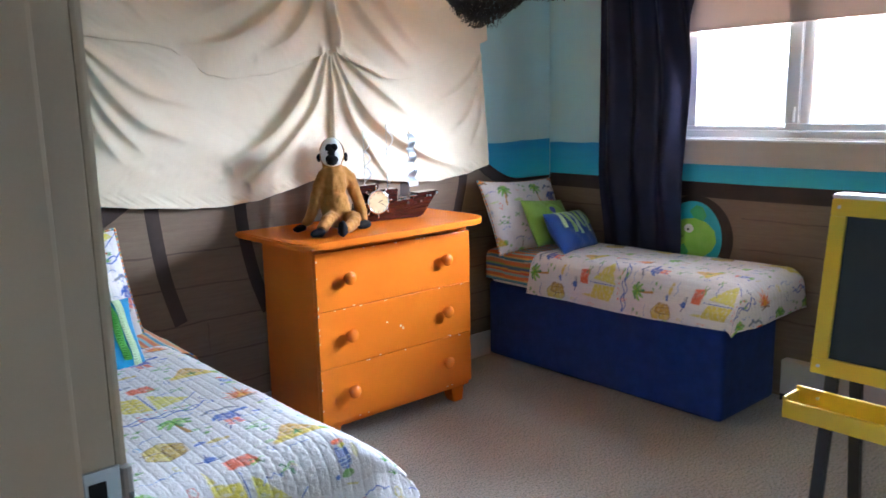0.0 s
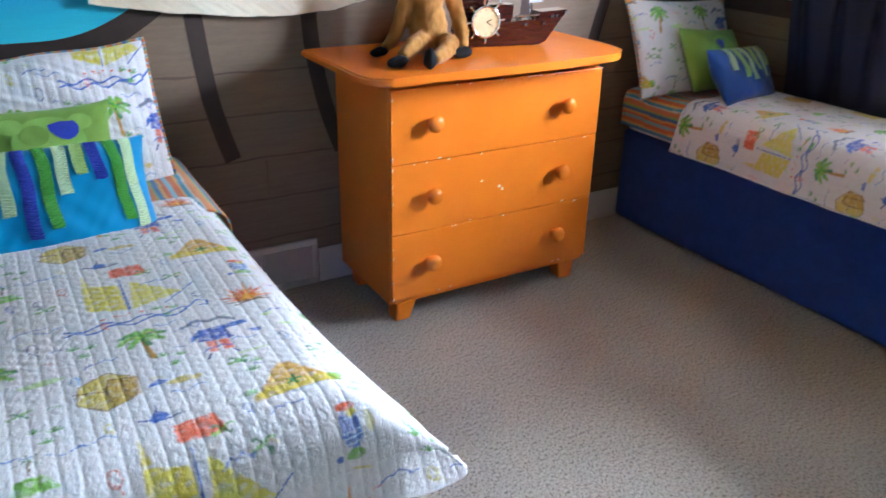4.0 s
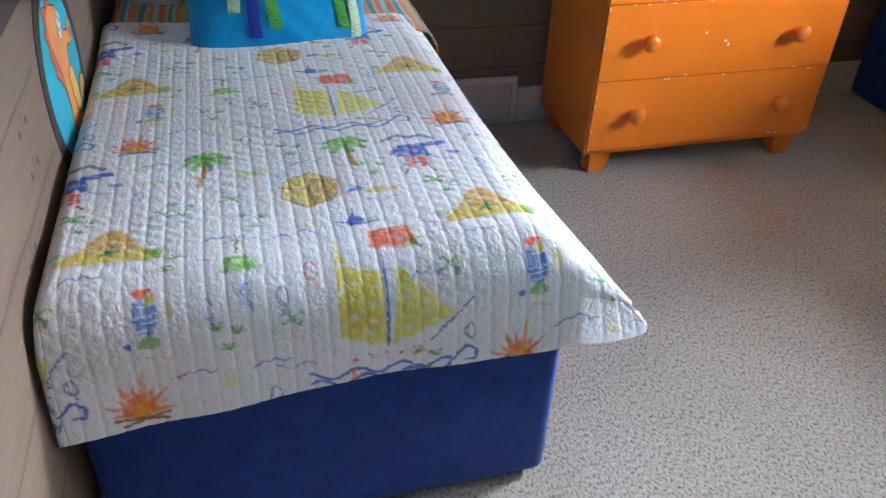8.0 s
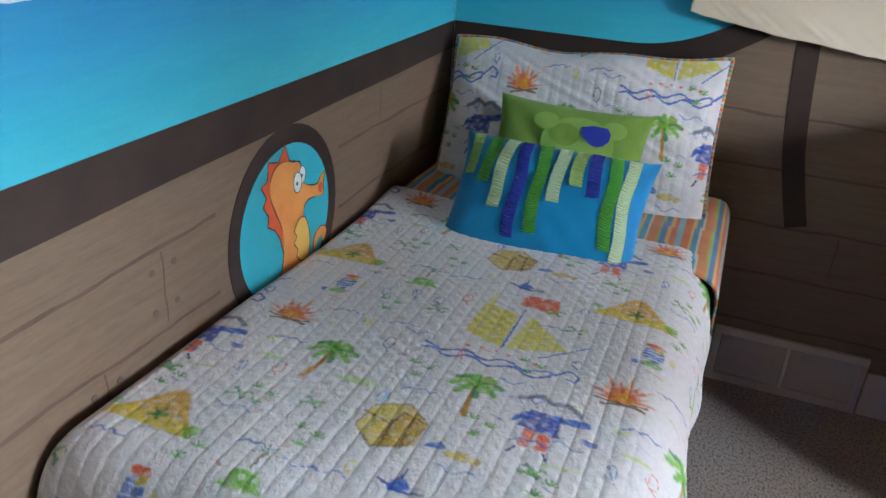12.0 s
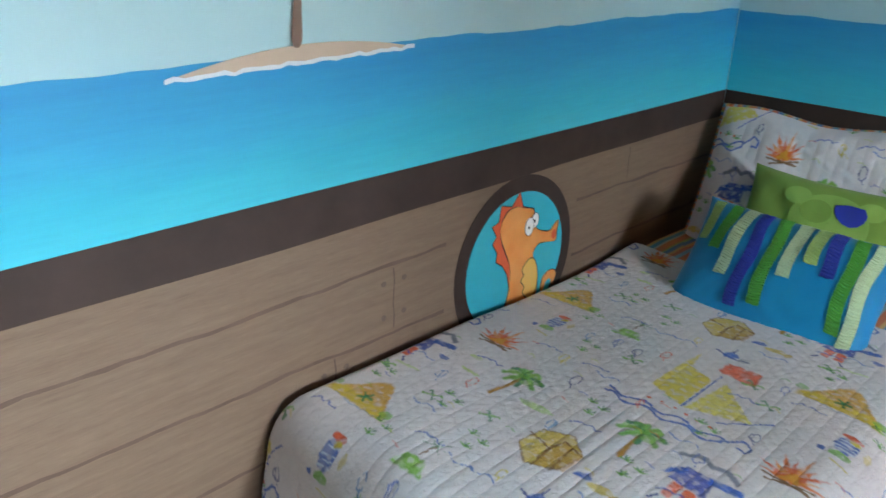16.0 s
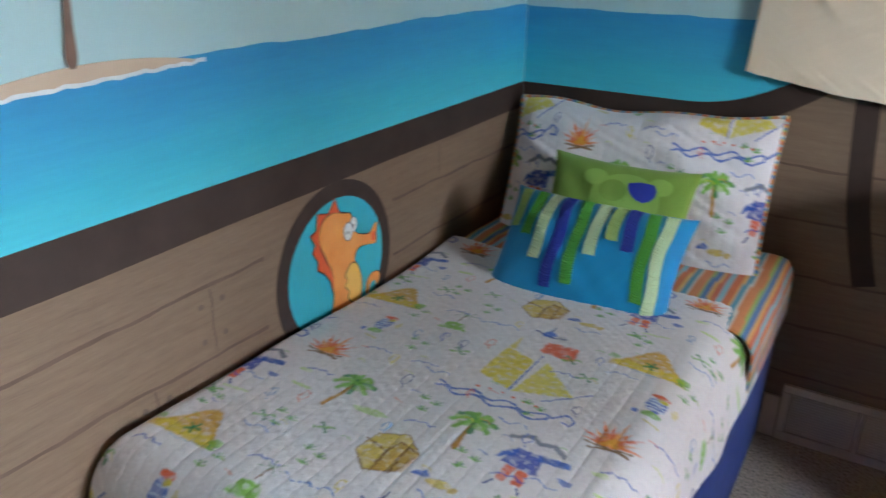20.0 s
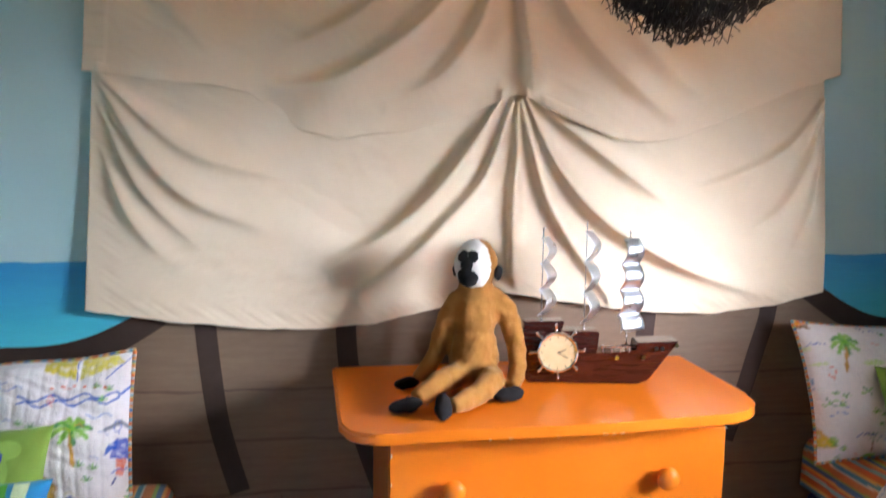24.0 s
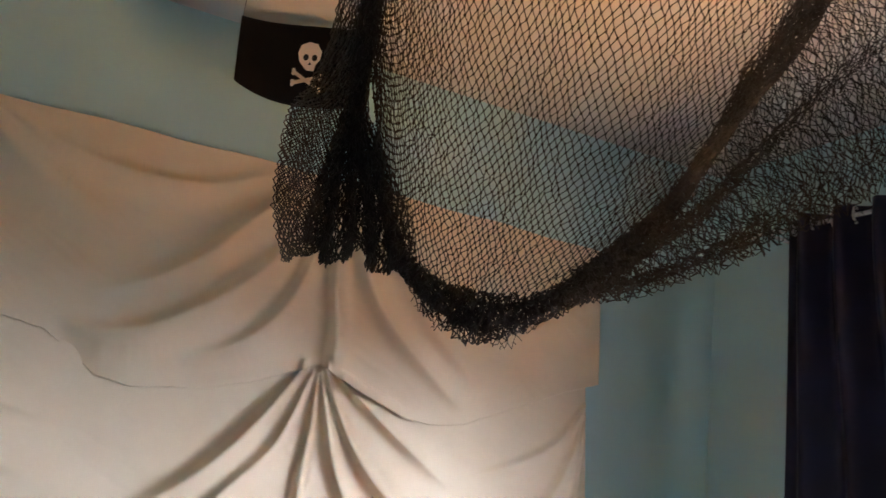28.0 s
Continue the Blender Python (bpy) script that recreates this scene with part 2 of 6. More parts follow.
lit = BLINDC.node("ShaderNodeBsdfTranslucent")
lit.inputs[0].default_value = (0.50, 0.40, 0.33, 1)
both = BLINDC.node("ShaderNodeMixShader")
both.inputs[0].default_value = 0.10
BLINDC.link(BLINDC.b.outputs[0], both.inputs[1]), BLINDC.link(lit.outputs[0], both.inputs[2])
BLINDC.link(both.outputs[0], BLINDC.t.nodes["Material Output"].inputs[0])
BLINDC = BLINDC.m
HAZE = bpy.data.materials.new("bright_overcast_haze")
HAZE.use_nodes = True
HAZE.node_tree.nodes["Principled BSDF"].inputs["Base Color"].default_value = (0.8, 0.8, 0.8, 1)
HAZE.node_tree.nodes["Principled BSDF"].inputs["Emission Color"].default_value = (1.0, 0.99, 0.985, 1)
HAZE.node_tree.nodes["Principled BSDF"].inputs["Emission Strength"].default_value = 1.7

# ---- building helpers ----


def part(name, bm, material, parent=None, label="", smooth=False, angle=35):
    me = bpy.data.meshes.new(name)
    bmesh.ops.recalc_face_normals(bm, faces=bm.faces[:])
    bm.to_mesh(me)
    bm.free()
    return mesh_part(name, me, material, parent, label, smooth, angle)


def mesh_part(name, me, material, parent=None, label="", smooth=False, angle=35):
    for m in material if isinstance(material, (list, tuple)) else [material]:
        me.materials.append(m)
    if smooth:
        me.polygons.foreach_set("use_smooth", [True] * len(me.polygons))
        if angle:
            me.set_sharp_from_angle(angle=radians(angle))
    ob = new(name, me)
    if parent:
        ob.parent = parent
    if label:
        ob["label"] = label
    return ob


def thing(name, label, category, group="", kind="", at=None):
    ob = new(name)
    ob.empty_display_size = 0.05
    if at is not None:
        ob.matrix_world = at
    return tagged(ob, label, category, group, kind)


def box(x0, x1, y0, y1, z0, z1, bevel=0.0, segs=2, bm=None):
    bm = bm or bmesh.new()
    r = bmesh.ops.create_cube(bm, size=1.0, matrix=Matrix.Translation(((x0 + x1) / 2, (y0 + y1) / 2, (z0 + z1) / 2)) @ Matrix.Diagonal((x1 - x0, y1 - y0, z1 - z0, 1)))
    if bevel:
        es = {e for v in r["verts"] for e in v.link_edges}
        bmesh.ops.bevel(bm, geom=list(es), offset=bevel, segments=segs, affect="EDGES", profile=0.6)
    return bm


def prism(pts, to, depth, bm=None):
    """A flat outline pts (a, b) pushed through by depth; to(a, b, d) gives the place."""
    bm = bm or bmesh.new()
    front = [bm.verts.new(to(a, b, depth)) for a, b in pts]
    back = [bm.verts.new(to(a, b, 0.0)) for a, b in pts]
    n = len(pts)
    bm.faces.new(front)
    for i in range(n):
        bm.faces.new((front[i], back[i], back[(i + 1) % n], front[(i + 1) % n]))
    return bm


def rod(bm, a, b, r0, r1=None, segs=10):
    a, b = Vector(a), Vector(b)
    m = Matrix.Translation((a + b) / 2) @ (b - a).to_track_quat("Z", "Y").to_matrix().to_4x4()
    bmesh.ops.create_cone(bm, cap_ends=True, segments=segs, radius1=r0, radius2=r0 if r1 is None else r1, depth=(b - a).length, matrix=m)
    return bm


def ball(bm, c, r, segs=14, scale=(1, 1, 1), turn=None):
    m = Matrix.Translation(c) @ (turn or Matrix.Identity(4)) @ Matrix.Diagonal((*scale, 1))
    bmesh.ops.create_uvsphere(bm, u_segments=segs, v_segments=max(6, segs // 2), radius=r, matrix=m)
    return bm


def grid_mesh(name, P, colours=None, closed=False):
    """A mesh over an array of places (rows, columns, 3); colours go to the attribute 'print'."""
    h, w = P.shape[:2]
    i = np.arange(h * w).reshape(h, w)
    q = np.stack((i[:-1, :-1], i[:-1, 1:], i[1:, 1:], i[1:, :-1]), -1).reshape(-1, 4)
    if closed:
        q = np.concatenate((q, np.stack((i[:-1, -1], i[:-1, 0], i[1:, 0], i[1:, -1]), -1)))
    me = bpy.data.meshes.new(name)
    me.from_pydata(P.reshape(-1, 3).tolist(), [], q.tolist())
    if colours is not None:
        at = me.color_attributes.new("print", "FLOAT_COLOR", "POINT")
        rgba = np.ones((h * w, 4), np.float32)
        rgba[:, :3] = colours.reshape(-1, 3)
        at.data.foreach_set("color", rgba.ravel())
    me.update()
    return me


def smoothstep(a, b, x):
    t = np.clip((x - a) / (b - a), 0, 1)
    return t * t * (3 - 2 * t)


def waves(x, seed, scale=1.0):
    """Smooth pseudo-random sum of sines."""
    r = np.random.RandomState(seed)
    out = 0
    for k in range(1, 6):
        out = out + np.sin(x * scale * k * (1 + 0.3 * r.rand()) + 6.28 * r.rand()) / k
    return out / 2

# ---- structure ----
T = 0.12
DOOR_N, DOOR_S, DOOR_H = -2.63, -3.62, 2.05

floor = tagged(part("floor", box(-1.5, WX + T, WY - T, T, -0.10, 0.0), CARPET), "speckled beige loop-pile carpet over the whole room", "floor", kind="structure")
ceiling = tagged(part("ceiling", box(-1.5, WX + T, WY - T, T, CEIL, CEIL + 0.1), CEILING), "plain off-white ceiling", "ceiling", kind="structure")
wall_north = tagged(part("wall_north", box(-T, WX + T, 0.0, T, 0.0, CEIL), SKY), "pale sea-blue wall painted with a ship mural", "wall", kind="structure")

bm = box(-T, 0.0, DOOR_N + 0.02, 0.0, 0.0, CEIL)
box(-T, 0.0, DOOR_S - 0.02, DOOR_N + 0.02, DOOR_H + 0.02, CEIL, bm=bm)
box(-T, 0.0, WY, DOOR_S - 0.02, 0.0, CEIL, bm=bm)
wall_west = tagged(part("wall_west", bm, SKY), "pale sea-blue wall painted with sea and ship planks", "wall", kind="structure")

bm = box(WX, WX + T, WIN_Y1, 0.0, 0.0, CEIL)
box(WX, WX + T, WY, WIN_Y0, 0.0, CEIL, bm=bm)
box(WX, WX + T, WIN_Y0, WIN_Y1, 0.0, WIN_Z0, bm=bm)
box(WX, WX + T, WIN_Y0, WIN_Y1, WIN_Z1, CEIL, bm=bm)
wall_east = tagged(part("wall_east", bm, SKY), "pale sea-blue window wall with painted planks", "wall", kind="structure")
tagged(part("wall_south", box(-T, WX + T, WY - T, WY, 0.0, CEIL), PLAIN), "plain dull blue wall, darkened to cut bounced light", "wall", kind="structure")
bm = box(-1.5, -1.4, WY, T, 0.0, CEIL)
box(-1.4, -T, WY - T, WY, 0, CEIL, bm=bm)
box(-1.4, -T, -1.8, -1.7, 0, CEIL, bm=bm)
tagged(part("wall_hall", bm, HALL), "plain beige hallway walls outside the door", "wall", kind="structure")

# door frame with its stop and strike plate
door_frame = thing("door_1", "white painted door frame standing open", "door frame", kind="structure")
for nm, y0, y1 in (("north", DOOR_N, DOOR_N + 0.02), ("south", DOOR_S - 0.02, DOOR_S)):
    part("jamb", box(-T - 0.004, 0.001, y0, y1, 0, DOOR_H + 0.02, 0.0015), FRAMEW, door_frame)
part("head_jamb", box(-T - 0.004, 0.001, DOOR_S, DOOR_N, DOOR_H, DOOR_H + 0.02, 0.003), FRAMEW, door_frame)
part("door_stop", box(-T, -0.031, DOOR_N - 0.012, DOOR_N, 0, DOOR_H, 0.005), FRAMEW, door_frame)
part("door_stop", box(-T, -0.031, DOOR_S, DOOR_S + 0.012, 0, DOOR_H, 0.005), FRAMEW, door_frame)
for y0, y1 in ((DOOR_N + 0.0035, DOOR_N + 0.066), (DOOR_S - 0.066, DOOR_S - 0.0035)):
    part("casing", box(0.002, 0.0135, y0, y1, 0, DOOR_H + 0.066, 0.005), FRAMEW, door_frame)
part("casing", box(0.0, 0.016, DOOR_S, DOOR_N, DOOR_H + 0.006, DOOR_H + 0.066, 0.005), FRAMEW, door_frame)
strike = part("strike_plate", box(-0.030, 0.004, DOOR_N - 0.003, DOOR_N, 1.128, 1.188, 0.001, 1), STEEL, door_frame, "steel strike plate")
# dark slab on the plate, painting the shade of the latch hole
part("latch_hole_shade", box(-0.026, -0.010, DOOR_N - 0.0042, DOOR_N - 0.0031, 1.138, 1.176), DARK, strike)
rodbm = rod(bmesh.new(), (0.009, DOOR_N - 0.001, 1.132), (0.009, DOOR_N - 0.001, 1.184), 0.006)
part("strike_lip", rodbm, STEEL, strike, smooth=True)


# ---- mural ----
def on_west(a, b, d):
    return (d, a, b)


def on_north(a, b, d):
    return (a, -d, b)


def on_east(a, b, d):
    return (WX - d, a, b)


def band(name, to, us, lo, hi, depth, material, parent, label=""):
    """A painted strip between the curves lo(u) and hi(u)."""
    bm = bmesh.new()
    rows = [(bm.verts.new(to(u, lo(u), depth)), bm.verts.new(to(u, hi(u), depth)), bm.verts.new(to(u, lo(u), 0)), bm.verts.new(to(u, hi(u), 0))) for u in us]
    for p, q in zip(rows, rows[1:]):
        bm.faces.new((p[0], q[0], q[1], p[1]))
        bm.faces.new((p[1], q[1], q[3], p[3]))
        bm.faces.new((p[0], p[2], q[2], q[0]))
    return part(name, bm, material, parent, label)


def stroke(bm, pts, to, widths, depth):
    """A painted line of varying width."""
    pts = [Vector(p) for p in pts]
    rows = []
    for i, p in enumerate(pts):
        d = (pts[min(i + 1, len(pts) - 1)] - pts[max(i - 1, 0)]).normalized()
        n = Vector((-d.y, d.x)) * (widths[i] if hasattr(widths, "__len__") else widths) / 2
        rows.append((bm.verts.new(to(*(p + n), depth)), bm.verts.new(to(*(p - n), depth))))
    for a, b in zip(rows, rows[1:]):
        bm.faces.new((a[0], b[0], b[1], a[1]))
    return bm


def steps(a, b, n):
    return [a + (b - a) * i / n for i in range(n + 1)]


def sea_top(u):
    return 1.300 + 0.007 * float(waves(np.array(u), 3, 2.1)) + 0.003 * float(waves(np.array(u), 4, 17))


def rail_w(u):
    return 1.050 + 0.004 * float(waves(np.array(u), 5, 1.5))


def rail_wb(u):
    return 0.960 + 0.005 * float(waves(np.array(u), 6, 2.0))


def rail_n(u):
    """Top of the painted rail on the sail wall: it sweeps up behind the sail."""
    return 1.048 + 0.30 * float(smoothstep(0.52, 1.25, u)) ** 1.35 - 0.30 * float(smoothstep(2.78, 3.34, u)) ** 0.72 + (0.02 if u > 2 else 0.0) * float(smoothstep(2.6, 3.4, u))


def rail_e(u):
    return 1.083 + 0.004 * float(waves(np.array(u), 8, 1.5))


ws = steps(DOOR_N + 0.07, -0.002, 110)
band("painted_sea", on_west, ws, lambda u: rail_w(u) - 0.01, sea_top, 0.0015, SEA, wall_west)
band("painted_rail", on_west, ws, rail_wb, rail_w, 0.003, RAIL, wall_west)
band("painted_planking", on_west, ws, lambda u: 0.0, lambda u: rail_wb(u) + 0.01, 0.0018, PLANK, wall_west)
ns = steps(0.004, WX - 0.004, 140)
band("painted_sea", on_north, ns, lambda u: min(rail_n(u) - 0.01, 1.285), lambda u: sea_top(u) - 0.004, 0.0015, SEA, wall_north)
band("painted_rail", on_north, ns, lambda u: rail_n(u) - 0.085, rail_n, 0.003, RAIL, wall_north)
band("painted_planking", on_north, ns, lambda u: 0.0, lambda u: rail_n(u) - 0.08, 0.0018, PLANK, wall_north)
es = steps(-2.9, -0.004, 90)
band("painted_sea", on_east, es, lambda u: rail_e(u) - 0.01, lambda u: sea_top(u) - 0.02, 0.0015, SEA, wall_east)
band("painted_rail", on_east, es, lambda u: rail_e(u) - 0.082, rail_e, 0.003, RAIL, wall_east)
band("painted_planking", on_east, es, lambda u: 0.0, lambda u: rail_e(u) - 0.077, 0.0018, PLANK, wall_east)


def seam_lines(to, u0, u1, heights, seed, parent, gap=None):
    for k, z in enumerate(heights):
        n = max(8, int((u1 - u0) / 0.03))
        us = np.linspace(u0, u1, n)
        zz = z + 0.008 * waves(us, seed + k, 3.0) + 0.003 * waves(us, seed + k + 50, 22)
        wd = 0.0060 + 0.005 * np.abs(waves(us, seed + k + 90, 12))
        keep = [i for i in range(n) if not gap or not gap[0] < us[i] < gap[1]]
        runs, run = [], []
        for i in keep:
            if run and i != run[-1] + 1:
                runs.append(run)
                run = []
            run.append(i)
        runs.append(run)
        bm = bmesh.new()
        for r in runs:
            if len(r) > 1:
                stroke(bm, [(us[i], zz[i]) for i in r], to, [wd[i] for i in r], 0.0026)
        part("plank_seam", bm, SEAM, parent)


def butt_joint(to, u, z0, z1, parent, nails=True):
    bm = stroke(bmesh.new(), [(u + 0.002 * math.sin(i * 2.1), z0 + (z1 - z0) * i / 5) for i in range(6)], to, 0.004, 0.0027)
    part("plank_joint", bm, SEAM, parent)
    if nails:
        for du in (-0.028, 0.030):
            for z in (z0 + (z1 - z0) * 0.22, z0 + (z1 - z0) * 0.78):
                part("painted_nail", prism([(u + du + 0.007 * math.cos(a), z + 0.007 * math.sin(a)) for a in steps(0, 5.8, 11)], to, 0.0028), NAIL, parent)


seam_lines(on_west, DOOR_N + 0.08, -0.01, (0.848, 0.690, 0.52, 0.34, 0.17), 20, wall_west, gap=(-1.236, -0.79))
butt_joint(on_west, -1.42, 0.700, 0.842, wall_west)
butt_joint(on_west, -1.58, 0.545, 0.685, wall_west)
butt_joint(on_west, -0.537, 0.858, 0.950, wall_west, False)
butt_joint(on_west, -2.30, 0.700, 0.842, wall_west)
seam_lines(on_north, 0.01, WX - 0.02, (0.90, 0.74, 0.57, 0.40, 0.24), 40, wall_north)
seam_lines(on_east, -2.85, -0.01, (0.90, 0.74, 0.57, 0.40), 60, wall_east, gap=(-1.30, -0.85))
for u, z0, z1 in ((0.62, 0.75, 0.89), (1.70, 0.58, 0.73), (2.62, 0.75, 0.89), (1.25, 0.42, 0.56)):
    butt_joint(on_north, u, z0, z1, wall_north, False)
# painted ribs of the hull, bowed towards the keel
for pts in (((1.03, 1.20), (1.035, 1.08), (1.06, 0.84), (1.09, 0.70), (1.125, 0.575)), ((1.445, 1.25), (1.448, 1.08), (1.46, 0.94), (1.50, 0.74), (1.56, 0.56)),
            ((2.87, 1.22), (2.855, 1.08), (2.825, 0.97), (2.79, 0.84), (2.73, 0.66)), ((2.43, 1.25), (2.425, 1.08), (2.41, 0.94), (2.38, 0.74))):
    cur = [Vector(p) for p in pts]
    fine = []
    for i in range(len(cur) - 1):
        for k in range(6):
            p0, p1, p2, p3 = cur[max(i - 1, 0)], cur[i], cur[i + 1], cur[min(i + 2, len(cur) - 1)]
            t = k / 6
            fine.append(0.5 * ((2 * p1) + (p2 - p0) * t + (2 * p0 - 5 * p1 + 4 * p2 - p3) * t * t + (3 * p1 - p0 - 3 * p2 + p3) * t ** 3))
    fine.append(cur[-1])
    part("painted_rib", stroke(bmesh.new(), [tuple(p) for p in fine], on_north, 0.062, 0.0034), RAIL, wall_north)


def oval(cx, cz, rx, rz, n=40):
    return [(cx + rx * math.cos(a), cz + rz * math.sin(a)) for a in steps(0, 2 * math.pi * (1 - 1 / n), n - 1)]


# porthole with a seahorse, over the nearer bed
port = part("porthole_ring", prism(oval(-1.012, 0.735, 0.222, 0.226), on_west, 0.0036), RAIL, wall_west)
part("porthole_water", prism(oval(-1.012, 0.737, 0.184, 0.182), on_west, 0.0044), TURQ, port)
body = [(-1.062, 0.598), (-1.043, 0.642), (-1.036, 0.685), (-1.039, 0.732), (-1.059, 0.773), (-1.077, 0.810), (-1.083, 0.840), (-1.075, 0.866), (-1.056, 0.883), (-1.025, 0.886), (-0.993, 0.876), (-0.960, 0.866), (-0.955, 0.839), (-0.943, 0.812),
        (-0.915, 0.797), (-0.884, 0.791), (-0.864, 0.806), (-0.850, 0.809), (-0.854, 0.782), (-0.858, 0.755), (-0.897, 0.761), (-0.927, 0.764), (-0.944, 0.752), (-0.947, 0.734), (-0.930, 0.697), (-0.921, 0.655), (-0.925, 0.623), (-0.942, 0.597), (-0.960, 0.560), (-1.000, 0.545), (-1.050, 0.560)]


def rounded(pts, closed=True, n=5):
    """A smooth line through the given places."""
    c = [Vector(p) for p in pts]
    out, k = [], len(c)
    for i in range(k if closed else k - 1):
        p0, p1, p2, p3 = (c[j % k] if closed else c[min(max(j, 0), k - 1)] for j in (i - 1, i, i + 1, i + 2))
        for q in range(n):
            t = q / n
            out.append(tuple(0.5 * ((2 * p1) + (p2 - p0) * t + (2 * p0 - 5 * p1 + 4 * p2 - p3) * t * t + (3 * p1 - p0 - 3 * p2 + p3) * t ** 3)))
    return out if closed else out + [tuple(c[-1])]


body = rounded(body)
part("seahorse_body", prism(body, on_west, 0.0052), SEAH, port)
line = bmesh.new()
stroke(line, body + [body[0]], on_west, [0.0022 + 0.0014 * math.sin(i * 0.37) for i in range(len(body) + 1)], 0.0058)
part("seahorse_outline", line, INK, port)
crest = [(-1.035, 0.665), (-1.048, 0.713), (-1.067, 0.741), (-1.094, 0.759), (-1.090, 0.782), (-1.109, 0.809), (-1.096, 0.826), (-1.114, 0.855), (-1.090, 0.862), (-1.084, 0.901), (-1.046, 0.891), (-1.017, 0.921), (-1.002, 0.882), (-0.957, 0.866), (-0.985, 0.858), (-1.025, 0.872), (-1.055, 0.868), (-1.068, 0.845), (-1.060, 0.812), (-1.042, 0.772), (-1.028, 0.725)]
part("seahorse_crest", prism(crest, on_west, 0.0049), SEAF, port)
line = stroke(bmesh.new(), crest[:14], on_west, 0.0030, 0.0054)
part("crest_outline", line, INK, port)
part("seahorse_tail_fin", prism([(-1.086, 0.613), (-1.062, 0.617), (-1.045, 0.560), (-1.080, 0.560)], on_west, 0.0049), SEAF, port)
fin = rounded([(-0.940, 0.724), (-0.925, 0.688), (-0.923, 0.647), (-0.937, 0.623), (-0.960, 0.621), (-0.982, 0.642), (-0.977, 0.658), (-0.992, 0.678), (-0.981, 0.691), (-0.990, 0.709), (-0.974, 0.727), (-0.959, 0.733)], True, 4)
part("seahorse_side_fin", prism(fin, on_west, 0.0062), SEAY, port)
part("fin_outline", stroke(bmesh.new(), fin + [fin[0]], on_west, 0.0026, 0.0066), INK, port)
tail = rounded([(-0.904, 0.624), (-0.905, 0.644), (-0.897, 0.662), (-0.878, 0.674), (-0.857, 0.673), (-0.842, 0.659), (-0.846, 0.640), (-0.857, 0.630), (-0.866, 0.648), (-0.882, 0.645), (-0.894, 0.624)], True, 4)
part("seahorse_tail", prism(tail, on_west, 0.0056), SEAH, port)
part("tail_outline", stroke(bmesh.new(), tail[:30], on_west, 0.0026, 0.0060), INK, port)
part("snout_shade", prism(oval(-0.867, 0.775, 0.009, 0.013, 14), on_west, 0.0062), SEAF, port)
for cy, cz, ry, rz in ((-0.951, 0.834, 0.014, 0.020), (-0.973, 0.822, 0.017, 0.024)):
    d = 0.0062 if cy > -0.96 else 0.0070
    eye = part("eye_white", prism(oval(cy, cz, ry, rz, 20), on_west, d), EYEW, port)
    part("eye_ring", stroke(bmesh.new(), oval(cy, cz, ry, rz, 24) + [(cy + ry, cz)], on_west, 0.0018, d + 0.0003), INK, eye)
    part("pupil", prism(oval(cy - 0.002, cz - 0.002, 0.0035, 0.0045, 12), on_west, d + 0.0004), INK, eye)

# porthole with a green fish, over the far bed
port = part("porthole_ring", prism(oval(-1.055, 0.775, 0.226, 0.232), on_east, 0.0036), RAIL, wall_east)
part("porthole_water", prism(oval(-1.045, 0.775, 0.172, 0.200), on_east, 0.0044), TURQ, port)
part("fish_tail", prism([(-1.02, 0.92), (-1.06, 0.955), (-1.10, 0.945), (-1.125, 0.90), (-1.10, 0.86), (-1.06, 0.86)], on_east, 0.0050), FROG2, port)
part("fish_body", prism([(-0.905, 0.79), (-0.935, 0.84), (-0.985, 0.872), (-1.05, 0.882), (-1.12, 0.865), (-1.175, 0.82), (-1.185, 0.76), (-1.16, 0.71), (-1.10, 0.665), (-1.03, 0.655), (-0.985, 0.70), (-0.955, 0.735), (-0.915, 0.765)], on_east, 0.0054), FROG, port)
part("fish_fin", prism([(-0.93, 0.70), (-0.99, 0.735), (-1.02, 0.69), (-0.99, 0.655), (-0.95, 0.66)], on_east, 0.0058), FROG2, port)
for cy, cz, r in ((-0.945, 0.845, 0.019), (-1.018, 0.822, 0.027)):
    eye = part("eye_white", prism(oval(cy, cz, r * 1.1, r * 0.9, 18), on_east, 0.0062), EYEW, port)
    part("pupil", prism(oval(cy + 0.004, cz - 0.005, 0.007, 0.007, 12), on_east, 0.0066), INK, eye)
part("mouth_line", stroke(bmesh.new(), [(-0.925, 0.775), (-0.955, 0.765), (-0.985, 0.775)], on_east, 0.004, 0.0062), INK, port)

# island with one palm
n = 30
us = steps(-1.883, -1.372, n)


def isle_lo(u):
    f = (u + 1.883) / 0.511
    return 1.279 + 0.012 * f + 0.0014 * math.sin(u * 90) + 0.0012 * math.sin(u * 211)


def isle_hi(u):
    f = (u + 1.883) / 0.511
    return 1.279 + 0.014 * f + 0.030 * math.sin(math.pi * min(1, f * 1.02)) ** 0.8


